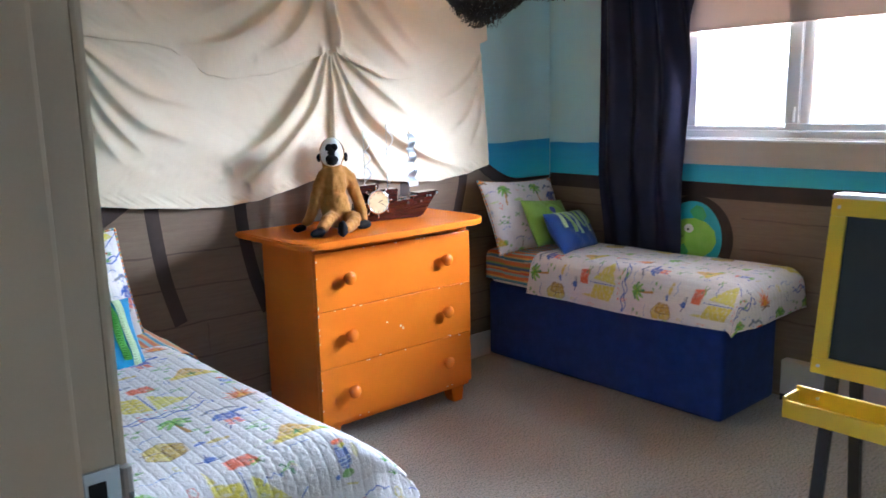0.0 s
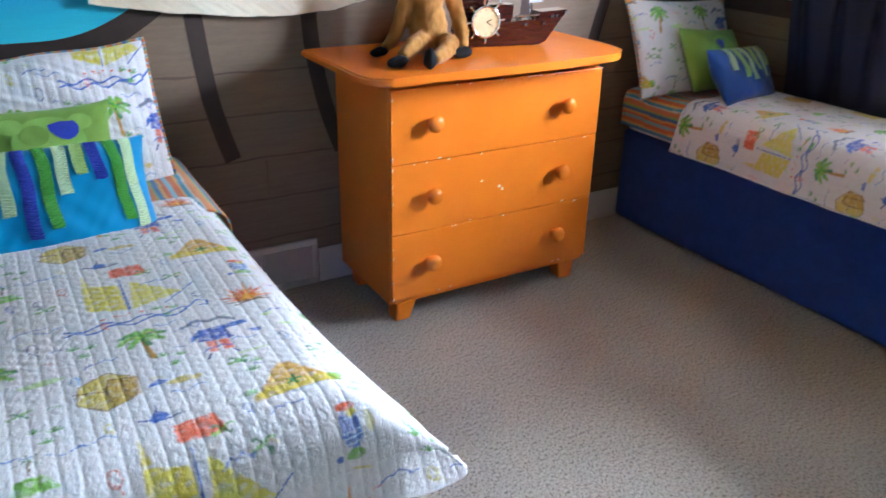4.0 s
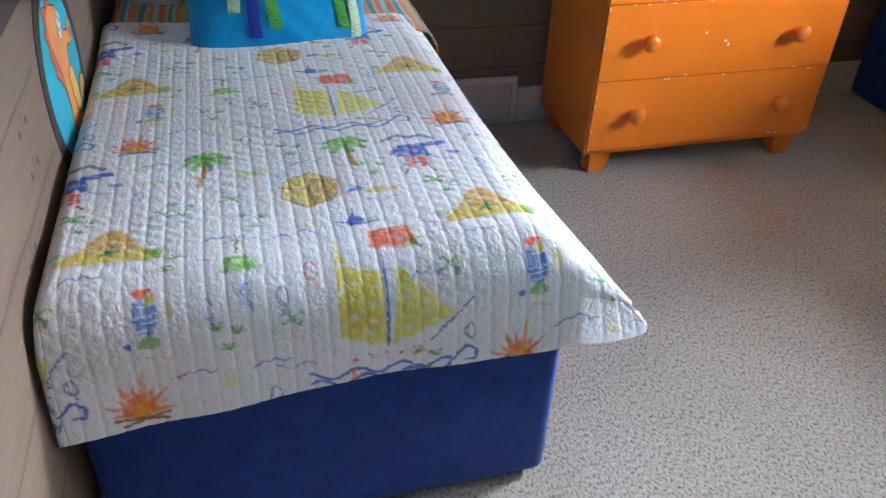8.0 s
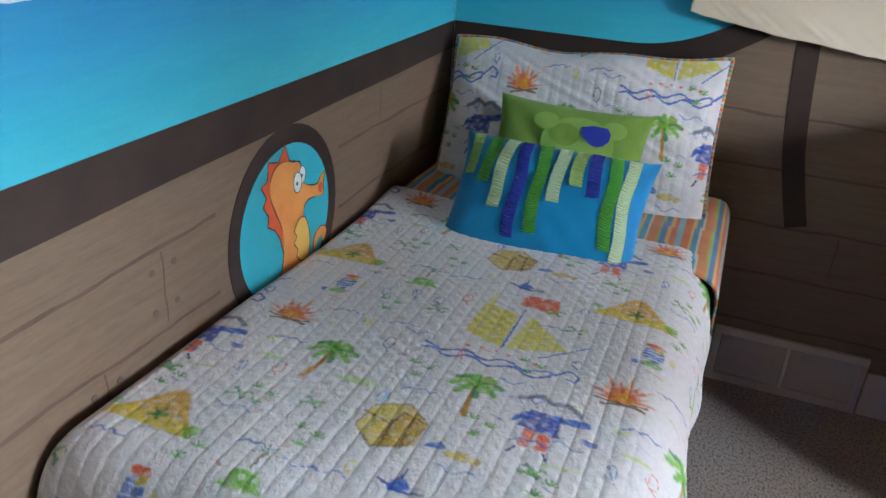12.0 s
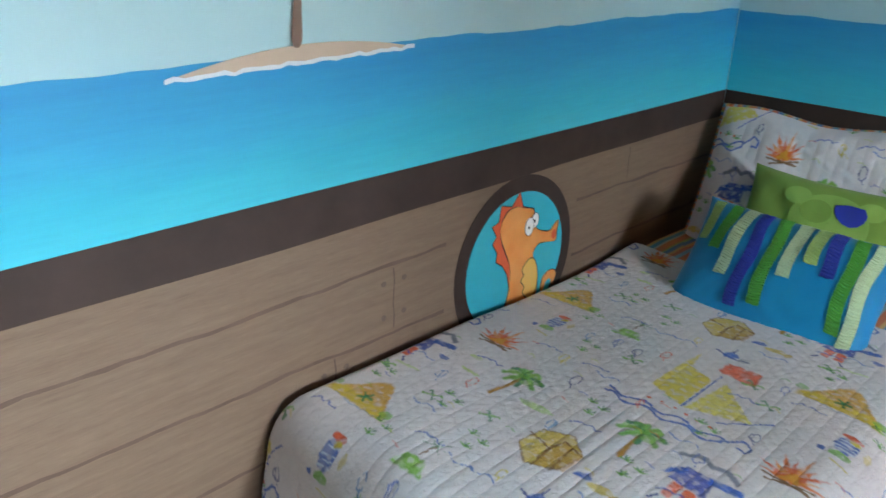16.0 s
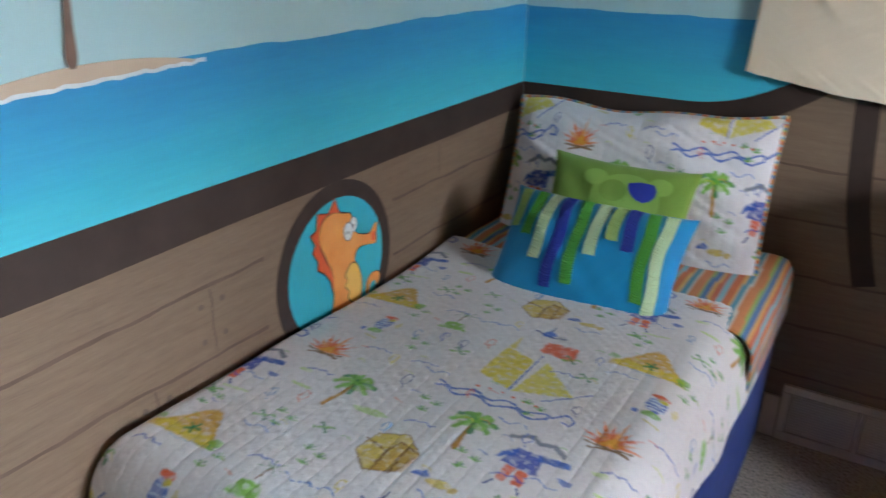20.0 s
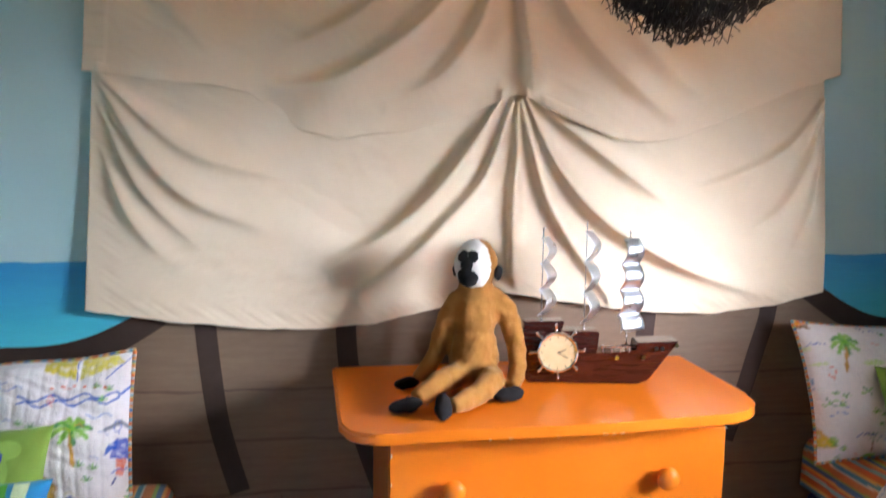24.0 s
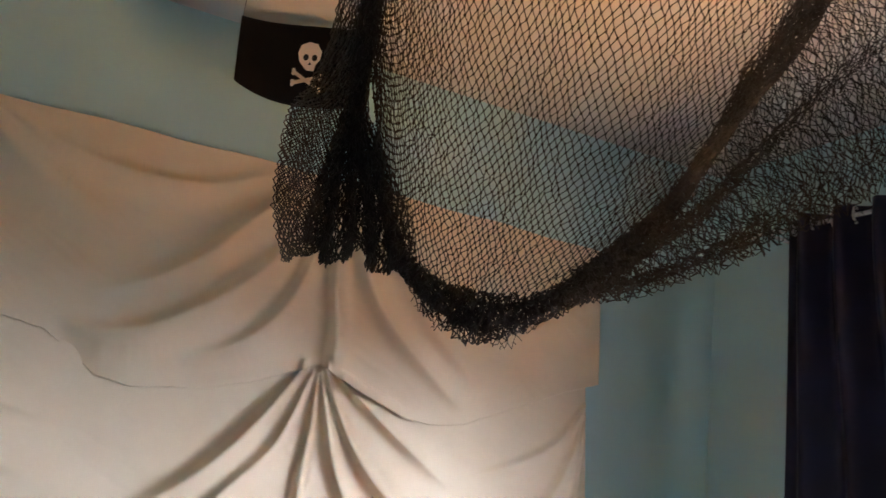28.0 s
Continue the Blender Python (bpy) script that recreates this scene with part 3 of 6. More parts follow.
isle = band("painted_island", on_west, us, isle_lo, lambda u: max(isle_hi(u), isle_lo(u) + 0.003), 0.0030, SAND, wall_west)
band("surf_line", on_west, us, lambda u: isle_lo(u) - 0.002, lambda u: isle_lo(u) + 0.0050 + 0.0012 * math.sin(u * 140), 0.0036, FOAM, isle)
part("palm_trunk", stroke(bmesh.new(), [(-1.6435, 1.312), (-1.6430, 1.322), (-1.6425, 1.335), (-1.640, 1.37), (-1.636, 1.42), (-1.629, 1.47), (-1.618, 1.525)], on_west, [0.010, 0.021, 0.023, 0.018, 0.014, 0.012, 0.010], 0.0042), BARK, isle)
for pts, mt, d in ((((-1.612, 1.556), (-1.64, 1.602), (-1.622, 1.617), (-1.603, 1.606), (-1.600, 1.57)), LEAF1, 0.0046), (((-1.608, 1.56), (-1.594, 1.60), (-1.575, 1.618), (-1.556, 1.606), (-1.551, 1.575), (-1.566, 1.527), (-1.574, 1.555), (-1.59, 1.560)), LEAF1, 0.0047),
                   (((-1.61, 1.57), (-1.64, 1.598), (-1.668, 1.585), (-1.679, 1.541), (-1.66, 1.552), (-1.645, 1.548), (-1.625, 1.556)), LEAF2, 0.0050), (((-1.611, 1.578), (-1.630, 1.558), (-1.634, 1.53), (-1.616, 1.511), (-1.599, 1.532), (-1.594, 1.56)), LEAF3, 0.0054)):
    part("palm_leaf", prism(rounded(pts, True, 4), on_west, d), mt, isle)
part("coconut", prism(oval(-1.603, 1.578, 0.008, 0.008, 14), on_west, 0.0058), BARK, isle)

# ---- skirting, grille and heater ----
bb = tagged(part("baseboard", box(1.436, WX - 0.02, -0.014, -0.0022, 0.0, 0.15, 0.004), BEIGE), "beige painted skirting board along the sail wall", "baseboard", kind="structure")
part("baseboard_length", box(0.0025, 0.971, -0.014, -0.0022, 0.0, 0.15, 0.004), BEIGE, bb)
tagged(part("baseboard", box(0.0022, 0.014, DOOR_N + 0.07, -0.016, 0.0, 0.15, 0.004), BEIGE), "beige painted skirting board along the bed wall", "baseboard", kind="structure")

vent = thing("vent_grille", "beige metal air grille with thin slats, low on the wall", "vent")
bm = bmesh.new()
for x0, x1, z0, z1 in ((0.975, 1.432, 0.175, 0.20), (0.975, 1.432, 0.0, 0.03), (0.975, 0.998, 0.03, 0.175), (1.409, 1.432, 0.03, 0.175), (1.198, 1.210, 0.03, 0.175)):
    box(x0, x1, -0.018, -0.003, z0, z1, 0.002, 1, bm)
part("frame", bm, BEIGE, vent)
# near-black sheet for the shade behind the slats
part("backing", box(0.99, 1.42, -0.005, -0.0025, 0.02, 0.18), DARK, vent)
sl = box(-0.098, 0.098, -0.005, 0.005, -0.0012, 0.0012)
sl_me = bpy.data.meshes.new("slat")
sl.to_mesh(sl_me), sl.free()
sl_me.materials.append(BEIGE)
for cx in (1.098, 1.310):
    for k in range(15):
        ob = new("slat", sl_me)
        ob.parent = vent
        ob.matrix_basis = pose(cx, -0.0105, 0.038 + k * 0.0095, 38)

heater = thing("baseboard_heater", "beige metal heater casing along the floor under the window", "heater")
part("casing", box(WX - 0.062, WX - 0.002, -3.1, -1.60, 0.035, 0.215, 0.008), BEIGE, heater)
# solid dark strip that paints the shade under the casing
part("toe_gap_shade", box(WX - 0.055, WX - 0.004, -3.1, -1.60, 0.0, 0.034), DARK, heater)

# ---- outside ----
tagged(part("backdrop", box(WX + 9.0, WX + 9.1, -16, 12, 0.4, 9), HAZE), "bright white overcast sky outside the window", "backdrop", kind="structure")

# ---- window ----
win = thing("window_1", "white vinyl sliding window, bright daylight outside", "window", kind="structure")
FX0, FX1 = WX + 0.035, WX + 0.085
bm = bmesh.new()
for y0, y1, z0, z1 in ((WIN_Y0, WIN_Y1, WIN_Z0, WIN_Z0 + 0.045), (WIN_Y0, WIN_Y1, WIN_Z1 - 0.045, WIN_Z1), (WIN_Y0, WIN_Y0 + 0.045, WIN_Z0 + 0.045, WIN_Z1 - 0.045), (WIN_Y1 - 0.045, WIN_Y1, WIN_Z0 + 0.045, WIN_Z1 - 0.045)):
    box(FX0, FX1, y0, y1, z0, z1, 0.004, 1, bm)
part("window_frame", bm, VINYL, win)
for y0, y1, x, lift in ((-1.635, WIN_Y1 - 0.045, FX0 + 0.004, 0.0), (WIN_Y0 + 0.045, -1.515, FX0 - 0.022, 0.012)):
    bm = bmesh.new()
    z0, z1, s = WIN_Z0 + 0.045, WIN_Z1 - 0.045, 0.066
    for a, b, c, d in ((y0, y1, z0, z0 + 0.022 + lift), (y0, y1, z1 - 0.03, z1), (y0, y0 + s, z0 + 0.022 + lift, z1 - 0.03), (y1 - s, y1, z0 + 0.022 + lift, z1 - 0.03)):
        box(x, x + 0.026, a, b, c, d, 0.003, 1, bm)
    sash = part("sash", bm, VINYL, win)
    pane_me = Mat("window_glass", 0.02, spec=0.5)
    pane_me.set("Transmission Weight", 1.0), pane_me.set("IOR", 1.45)
    p = part("pane", box(x + 0.010, x + 0.014, y0 + s, y1 - s, z0 + 0.022 + lift, z1 - 0.03), pane_me.m, sash)
    p.visible_shadow = False
latch = part("latch", box(FX0 - 0.034, FX0 - 0.022, -1.567, -1.552, 1.40, 1.475, 0.004), VINYL, win)
part("latch_lever", box(FX0 - 0.044, FX0 - 0.034, -1.563, -1.556, 1.405, 1.45, 0.003), STEEL, latch)
bm = bmesh.new()
for y0, y1, z0, z1 in ((WIN_Y0, WIN_Y1, WIN_Z0 - 0.001, WIN_Z0 + 0.006), (WIN_Y0, WIN_Y1, WIN_Z1 - 0.006, WIN_Z1), (WIN_Y0, WIN_Y0 + 0.006, WIN_Z0, WIN_Z1), (WIN_Y1 - 0.006, WIN_Y1, WIN_Z0, WIN_Z1)):
    box(WX - 0.004, FX0, y0, y1, z0, z1, bm=bm)
part("reveal_lining", bm, VINYL, win)
part("window_apron", box(WX - 0.020, WX - 0.0045, WIN_Y0 - 0.03, WIN_Y1 + 0.03, 1.178, WIN_Z0 - 0.012, 0.004), BEIGE, win)
part("window_sill", box(WX - 0.040, WX + 0.034, WIN_Y0 - 0.04, WIN_Y1 + 0.04, WIN_Z0 - 0.012, WIN_Z0 - 0.001, 0.003), VINYL, win)
blind = thing("roller_blind", "beige roller blind drawn part of the way down", "blind")
part("blind_cloth", box(WX - 0.012, WX - 0.009, WIN_Y0 + 0.02, WIN_Y1 - 0.02, BLIND_Z, WIN_Z1 + 0.05), BLINDC, blind)
part("bottom_bar", box(WX - 0.016, WX - 0.005, WIN_Y0 + 0.02, WIN_Y1 - 0.02, BLIND_Z - 0.018, BLIND_Z, 0.003), BLINDC, blind)
part("roller", rod(bmesh.new(), (WX - 0.03, WIN_Y0 + 0.01, WIN_Z1 + 0.06), (WX - 0.03, WIN_Y1 - 0.01, WIN_Z1 + 0.06), 0.024, segs=16), BLINDC, blind, smooth=True)


# ---- curtains ----
def curtain(y0, y1, z0, z1, pinch, seed, tuck=0.0):
    c = thing("curtain", "dark navy satin grommet curtain hanging from a rod", "curtain", "window curtains")
    us, vs = np.linspace(0, 1, 120), np.linspace(0, 1, 60)
    U, V = np.meshgrid(us, vs)
    mid = 0.05 if tuck else 0.6
    narrow = 1 - pinch * V
    Y = y1 + (y0 - y1) * (mid + (U - mid) * narrow)
    hang = 0.115 - 0.085 * smoothstep(0.66, 0.92, V) * tuck
    X = WX - hang + 0.040 * (1 - 0.7 * smoothstep(0.66, 0.92, V) * tuck) * np.sin(U * 2 * np.pi * (4.5 - 1.3 * smoothstep(0, 0.5, V)) + 0.6 * np.sin(V * 2 + seed)) * (1 - 0.35 * V) + 0.008 * waves(U * 9 + V * 2.0, 12 + seed) * V
    Z = z1 + (z0 - z1) * V + 0.008 * waves(U * 6, seed) * V
    me = grid_mesh("panel", np.stack((X, Y, Z), -1))
    ob = mesh_part("panel", me, CURTAIN, c, smooth=True, angle=0)
    md = ob.modifiers.new("thick", "SOLIDIFY")
    md.thickness = 0.002
    for k in range(8):
        u = (k + 0.5) / 8
        y = y1 + (y0 - y1) * u
        bm = bmesh.new()
        ring = [(0.026 * math.cos(a), 0.026 * math.sin(a)) for a in steps(0, 2 * math.pi, 16)]
        for (a0, b0), (a1, b1) in zip(ring, ring[1:]):
            rod(bm, (WX - 0.115 + a0 * 0.9, y + a0 * 0.35, z1 - 0.035 + b0), (WX - 0.115 + a1 * 0.9, y + a1 * 0.35, z1 - 0.035 + b1), 0.005, segs=6)
        part("grommet", bm, STEEL, c, "nickel grommet ring", smooth=True)
    return c


curtain(-1.12, -0.462, 0.45, 2.545, 0.25, 1, 1.0)
curtain(-2.75, -2.19, 0.05, 2.545, 0.05, 2)
crod = thing("curtain_rod", "thin bronze curtain rod with ring finials", "curtain rod")
part("pole", rod(bmesh.new(), (WX - 0.115, -2.95, 2.51), (WX - 0.115, -0.27, 2.51), 0.008), STEEL, crod, smooth=True)
for y in (-0.235, -2.985):
    bm = bmesh.new()
    ring = [(0.032 * math.cos(a), 0.032 * math.sin(a)) for a in steps(0, 2 * math.pi, 18)]
    for (a0, b0), (a1, b1) in zip(ring, ring[1:]):
        rod(bm, (WX - 0.115, y + a0, 2.51 + b0), (WX - 0.115, y + a1, 2.51 + b1), 0.005, segs=6)
    part("finial", bm, STEEL, crod, smooth=True)
for y in (-0.40, -2.85):
    part("bracket", box(WX - 0.12, WX - 0.001, y - 0.008, y + 0.008, 2.49, 2.502, 0.002, 1), STEEL, crod)

# ---- the printed cloth ----
PX, PY = 0.655, 0.677                     # size of one repeat of the print
RES = 0.0019
MOTIF = 1.2                               # size of the drawings within a repeat
CHANNEL = 0.0315                          # width of a sewn channel


def print_tile():
    """One repeat of the pirate print as an array of colours; rows run towards the foot."""
    h, w = int(PY / RES), int(PX / RES)
    V, U = np.meshgrid(np.arange(h) * RES, np.arange(w) * RES, indexing="ij")
    rs = np.random.RandomState(7)
    img = np.ones((h, w, 3)) * np.array((0.745, 0.708, 0.708))
    wob = 0.0006 * (np.sin(U * 310 + 3 * np.sin(V * 150)) + np.sin(V * 270 + 2 * np.sin(U * 190)))
    hatch = 0.5 + 0.5 * np.sin((U * 0.8 + V) * 900 + 5 * np.sin(U * 60))
    worn = sum(np.sin(2 * math.pi * (p * U / PX + q * V / PY) + f) for p, q, f in zip(rs.randint(-34, 35, 14), rs.randint(14, 36, 14), rs.rand(14) * 6.3)) / 2.6
    worn = 1 - 0.45 * smoothstep(0.75, 1.35, worn)
    dab = worn * np.clip(0.98 + 0.25 * np.sin(U * 97 + 4 * np.sin(V * 71)) * np.sin(V * 113), 0.76, 1)

    def local(cu, cv):
        a = (U - cu + PX / 2) % PX - PX / 2
        b = -((V - cv + PY / 2) % PY - PY / 2)
        return (a + wob) / MOTIF, (b + wob[::-1]) / MOTIF

    def lay(mask, col, amount=0.85, texture=True):
        m = (mask * min(1.0, amount * 1.12) * (dab * (0.86 + 0.14 * hatch) if texture else 1))[..., None]
        img[:] = img * (1 - m) + np.array(col) * m

    def blob(a, b, ra, rb, col, amount=0.85):
        lay(smoothstep(1.12, 0.92, np.hypot(a / ra, b / rb)), col, amount)

    def poly(a, b, pts, col, amount=0.85):
        m = np.ones_like(a)
        for (x0, y0), (x1, y1) in zip(pts, pts[1:] + pts[:1]):
            d = ((x1 - x0) * (b - y0) - (y1 - y0) * (a - x0)) / math.hypot(x1 - x0, y1 - y0)
            m = m * smoothstep(-0.0018, 0.0018, d)
        lay(m, col, amount)

    def line(a, b, pts, col, width=0.0022, amount=0.8):
        best = np.full_like(a, 1.0)
        for (x0, y0), (x1, y1) in zip(pts, pts[1:]):
            t = np.clip(((a - x0) * (x1 - x0) + (b - y0) * (y1 - y0)) / max(1e-9, (x1 - x0) ** 2 + (y1 - y0) ** 2), 0, 1)
            best = np.minimum(best, np.hypot(a - x0 - t * (x1 - x0), b - y0 - t * (y1 - y0)))
        lay(smoothstep(width, width * 0.35, best), col, amount, False)

    OCH, YEL, RED, ORA = (0.60, 0.33, 0.015), (0.66, 0.54, 0.03), (0.70, 0.10, 0.015), (0.74, 0.20, 0.01)
    GRN, DGR, BLU, NVY, BRN = (0.17, 0.42, 0.03), (0.02, 0.20, 0.05), (0.012, 0.09, 0.46), (0.01, 0.025, 0.22), (0.20, 0.085, 0.01)
    # sand hill with a sprig
    a, b = local(0.120, 0.907 % PY)
    m = smoothstep(0.006, -0.004, b - (-0.030 + 0.078 * np.exp(-(a / 0.040) ** 2))) * smoothstep(-0.040, -0.034, b + 0.12 * np.abs(a) ** 1.3) * smoothstep(0.072, 0.060, np.abs(a))
    lay(m, OCH, 0.9)
    lay(m * smoothstep(-0.005, -0.02, b), YEL, 0.7)
    for k in range(5):
        ang = k * 1.26
        line(a, b + 0.010, [(0, 0), (0.012 * math.cos(ang), 0.012 * math.sin(ang))], DGR, 0.004)
    line(a, b, [(-0.045, -0.037), (0, -0.043), (0.05, -0.036)], (0.2, 0.35, 0.5), 0.0015, 0.5)
    blob(a - 0.062, b + 0.022, 0.012, 0.009, GRN, 0.7), blob(a + 0.068, b + 0.012, 0.010, 0.008, GRN, 0.6)
    # barrel, six-sided
    a, b = local(0.466, 0.786 % PY)
    hexa = [(0.048 * math.cos(t), 0.052 * math.sin(t)) for t in steps(0.35, 0.35 + 2 * math.pi * 5 / 6, 5)]
    poly(a, b, hexa, (0.62, 0.46, 0.05), 0.95)
    poly(a, b, [(0.004, -0.046), (0.044, -0.03), (0.05, 0.016), (0.006, 0.03)], (0.42, 0.22, 0.02), 0.6)
    for p in ([(-0.046, 0.014), (0.0, 0.0), (0.006, 0.03), (0.046, 0.016)], [(0.0, 0.0), (0.003, -0.048)], [(0.024, 0.02), (0.03, -0.04)]):
        line(a, b, p, BRN, 0.0024)
    line(a, b, hexa + [hexa[0]], BRN, 0.002, 0.6)
    # ship
    a, b = local(0.560, 1.11 % PY)
    poly(a, b, [(-0.012, 0.098), (-0.012, 0.138), (0.050, 0.142), (0.056, 0.094)][::-1], RED, 0.9)
    poly(a, b, [(-0.070, -0.026), (-0.004, -0.048), (-0.004, 0.060), (-0.066, 0.080)], YEL, 0.95)
    poly(a, b, [(0.004, -0.050), (0.100, -0.012), (0.018, 0.070)], (0.68, 0.60, 0.08), 0.95)
    poly(a, b, [(-0.066, 0.080), (-0.050, 0.080), (-0.062, 0.130)], YEL, 0.8)
    for p in ([(-0.001, -0.05), (0.002, 0.085)], [(0.06, -0.05), (0.10, -0.012), (0.125, 0.012)]):
        line(a, b, p, BLU, 0.0022)
    for k in range(6):
        blob(a + 0.05 - k * 0.022, b + 0.066 - 0.004 * math.sin(k), 0.004, 0.003, RED, 0.9)
    for off in (0.0, -0.013):
        line(a, b, [(x, -0.088 + off + 0.007 * math.sin(x * 95 + off * 90)) for x in steps(-0.115, 0.09, 26)], BLU, 0.0036)
    line(a, b, [(0.09, -0.09), (0.115, -0.065), (0.13, -0.075), (0.128, -0.092), (0.114, -0.09)], BLU, 0.0034)
    blob(a + 0.025, b - 0.165, 0.012, 0.008, BLU, 0.9), line(a, b, [(-0.052, 0.172), (-0.02, 0.158), (0.012, 0.165)], NVY, 0.003)
    # parrot
    a, b = local(0.175, 1.059 % PY)
    blob(a, b, 0.016, 0.024, BLU, 0.8), blob(a, b - 0.027, 0.014, 0.007, RED, 0.9), blob(a - 0.006, b - 0.018, 0.009, 0.006, YEL, 0.9)
    for k in range(4):
        line(a, b, [(-0.012, 0.010 - k * 0.009), (0.014, 0.013 - k * 0.009)], (0.6, 0.7, 0.8), 0.0016)
    blob(a, b + 0.033, 0.015, 0.009, GRN, 0.8), blob(a + 0.026, b + 0.035, 0.006, 0.006, BLU, 0.8), blob(a - 0.03, b - 0.004, 0.006, 0.012, YEL, 0.5)
    line(a, b, [(-0.005, -0.055), (0.02, -0.06)], (0.6, 0.5, 0.05), 0.003, 0.6)
    # islet with a bare palm
    a, b = local(0.326, 0.990 % PY)
    poly(a, b, [(-0.030, -0.016), (0.032, -0.014), (0.014, 0.014), (-0.018, 0.012)], (0.22, 0.48, 0.05), 0.9)
    line(a, b, [(-0.004, 0.012), (0.0, 0.05)], BRN, 0.0014)
    for k in range(7):
        line(a, b, [(0, 0.052), (0.024 * math.cos(k * 0.9), 0.052 + 0.018 * math.sin(k * 0.9))], DGR, 0.0013, 0.6)
    # camp fire
    a, b = local(0.143, 1.222 % PY)
    for k, (ang, r, w) in enumerate(((0.15, 0.052, 0.007), (0.50, 0.044, 0.008), (0.80, 0.058, 0.009), (1.12, 0.050, 0.010), (1.42, 0.072, 0.010), (1.72, 0.054, 0.010), (2.02, 0.066, 0.009), (2.36, 0.046, 0.010), (2.70, 0.056, 0.008), (3.02, 0.044, 0.007))):
        c, n = math.cos(ang), math.sin(ang)
        poly(a, b, [(-w * n, w * c - 0.014), (w * n, -w * c - 0.014), (r * c, r * n - 0.014)], ((0.74, 0.17, 0.01), (0.76, 0.27, 0.02), (0.70, 0.11, 0.015))[k % 3], 0.95)
    poly(a, b, [(-0.016, -0.016), (0.016, -0.016), (0.004, 0.010)], (0.74, 0.36, 0.03), 0.85)
    line(a, b, [(-0.036, -0.018), (0.034, -0.026)], BRN, 0.0036), line(a, b, [(-0.026, -0.030), (0.036, -0.016)], BRN, 0.0036)
    # palms
    for cu, cv, lean in ((0.280, 1.325, -0.012), (0.557, 1.322, 0.006)):
        a, b = local(cu, cv % PY)
        line(a, b, [(lean, -0.062), (lean * 0.3, -0.02), (0, 0.014)], (0.48, 0.24, 0.03), 0.0062, 0.9)
        for k in range(8):
            ang = k * 0.785 + 0.2
            line(a, b, [(0, 0.016), (0.02 * math.cos(ang), 0.022 + 0.018 * math.sin(ang)), (0.038 * math.cos(ang), 0.010 + 0.026 * math.sin(ang))], GRN if k % 3 else DGR, 0.0070, 0.80)
        for k in range(6):
            blob(a - 0.026 * math.cos(k * 1.05), b - 0.016 - 0.016 * math.sin(k * 1.05), 0.011, 0.007, (0.30, 0.52, 0.07) if k % 2 else GRN, 0.6)
    a, b = local(0.280, 1.36 % PY)
    blob(a + 0.075, b + 0.012, 0.020, 0.005, (0.5, 0.65, 0.15), 0.7), blob(a - 0.07, b + 0.012, 0.034, 0.008, (0.42, 0.62, 0.15), 0.7), blob(a + 0.1, b - 0.03, 0.012, 0.006, (0.5, 0.65, 0.15), 0.6)
    # coat and trousers, a plain figure
    a, b = local(0.688, 1.378 % PY)
    poly(a, b, [(-0.030, -0.006), (0.030, -0.010), (0.022, 0.036), (-0.020, 0.038)], (0.035, 0.07, 0.40), 0.95)
    poly(a, b, [(0.016, 0.022), (0.064, 0.030), (0.064, 0.044), (0.012, 0.038)], BLU, 0.9), poly(a, b, [(-0.042, 0.0), (-0.016, 0.018), (-0.016, 0.034), (-0.034, 0.026)], BLU, 0.9)
    poly(a, b, [(-0.018, -0.045), (-0.006, -0.045), (0.0, -0.008), (-0.018, -0.008)], RED, 0.9), poly(a, b, [(0.006, -0.045), (0.020, -0.043), (0.018, -0.010), (0.002, -0.010)], RED, 0.9)
    line(a, b, [(-0.042, 0.058), (-0.012, 0.074), (0.004, 0.062), (0.024, 0.070), (0.046, 0.054)], (0.12, 0.14, 0.2), 0.007, 0.75)
    blob(a - 0.07, b + 0.0, 0.010, 0.007, BLU, 0.7), line(a, b, [(-0.02, -0.05), (-0.026, -0.062)], NVY, 0.003), line(a, b, [(0.018, -0.048), (0.026, -0.06)], NVY, 0.003)
    line(a, b, [(0.02, -0.066), (0.07, -0.062)], (0.5, 0.65, 0.15), 0.004, 0.5)
    # small marks
    a, b = local(0.556, 1.478 % PY)
    poly(a, b, [(-0.018, -0.010), (0.010, -0.008), (0.012, 0.012), (0.0, 0.006), (-0.010, 0.016)], BLU, 0.9)
    blob(a - 0.030, b + 0.013, 0.020, 0.008, (0.62, 0.46, 0.05), 0.8), blob(a - 0.055, b + 0.016, 0.007, 0.007, (0.6, 0.42, 0.05), 0.8)
    a, b = local(0.532, 1.584 % PY)
    blob(a, b, 0.013, 0.012, BLU, 0.85), line(a, b, [(0.0, 0.012), (0.0, 0.03)], NVY, 0.002), blob(a - 0.026, b + 0.004, 0.011, 0.009, (0.3, 0.32, 0.36), 0.5)
    for cu, cv in ((0.202, 1.496), (0.322, 1.462), (0.62, 0.99), (0.40, 1.09), (0.02, 1.04), (0.05, 1.48)):
        a, b = local(cu, cv % PY)
        for k in range(4):
            x, y = 0.016 * math.cos(k * 1.57 + 0.6), 0.013 * math.sin(k * 1.57 + 0.6)
            line(a, b, [(x * 0.2, y * 0.2), (x, y), (x * 1.3, y * 0.6)], DGR if k % 2 else GRN, 0.0032, 0.7)
    for cu, cv in ((0.40, 1.185), (0.215, 1.53), (0.08, 1.40), (0.38, 0.93), (0.62, 1.27), (0.43, 1.60), (0.60, 0.85)):
        a, b = local(cu, cv % PY)
        line(a, b, [(x, 0.005 * math.sin(x * 150 + cu * 30)) for x in steps(-0.026, 0.026, 12)], (0.08, 0.2, 0.55), 0.0018, 0.65)
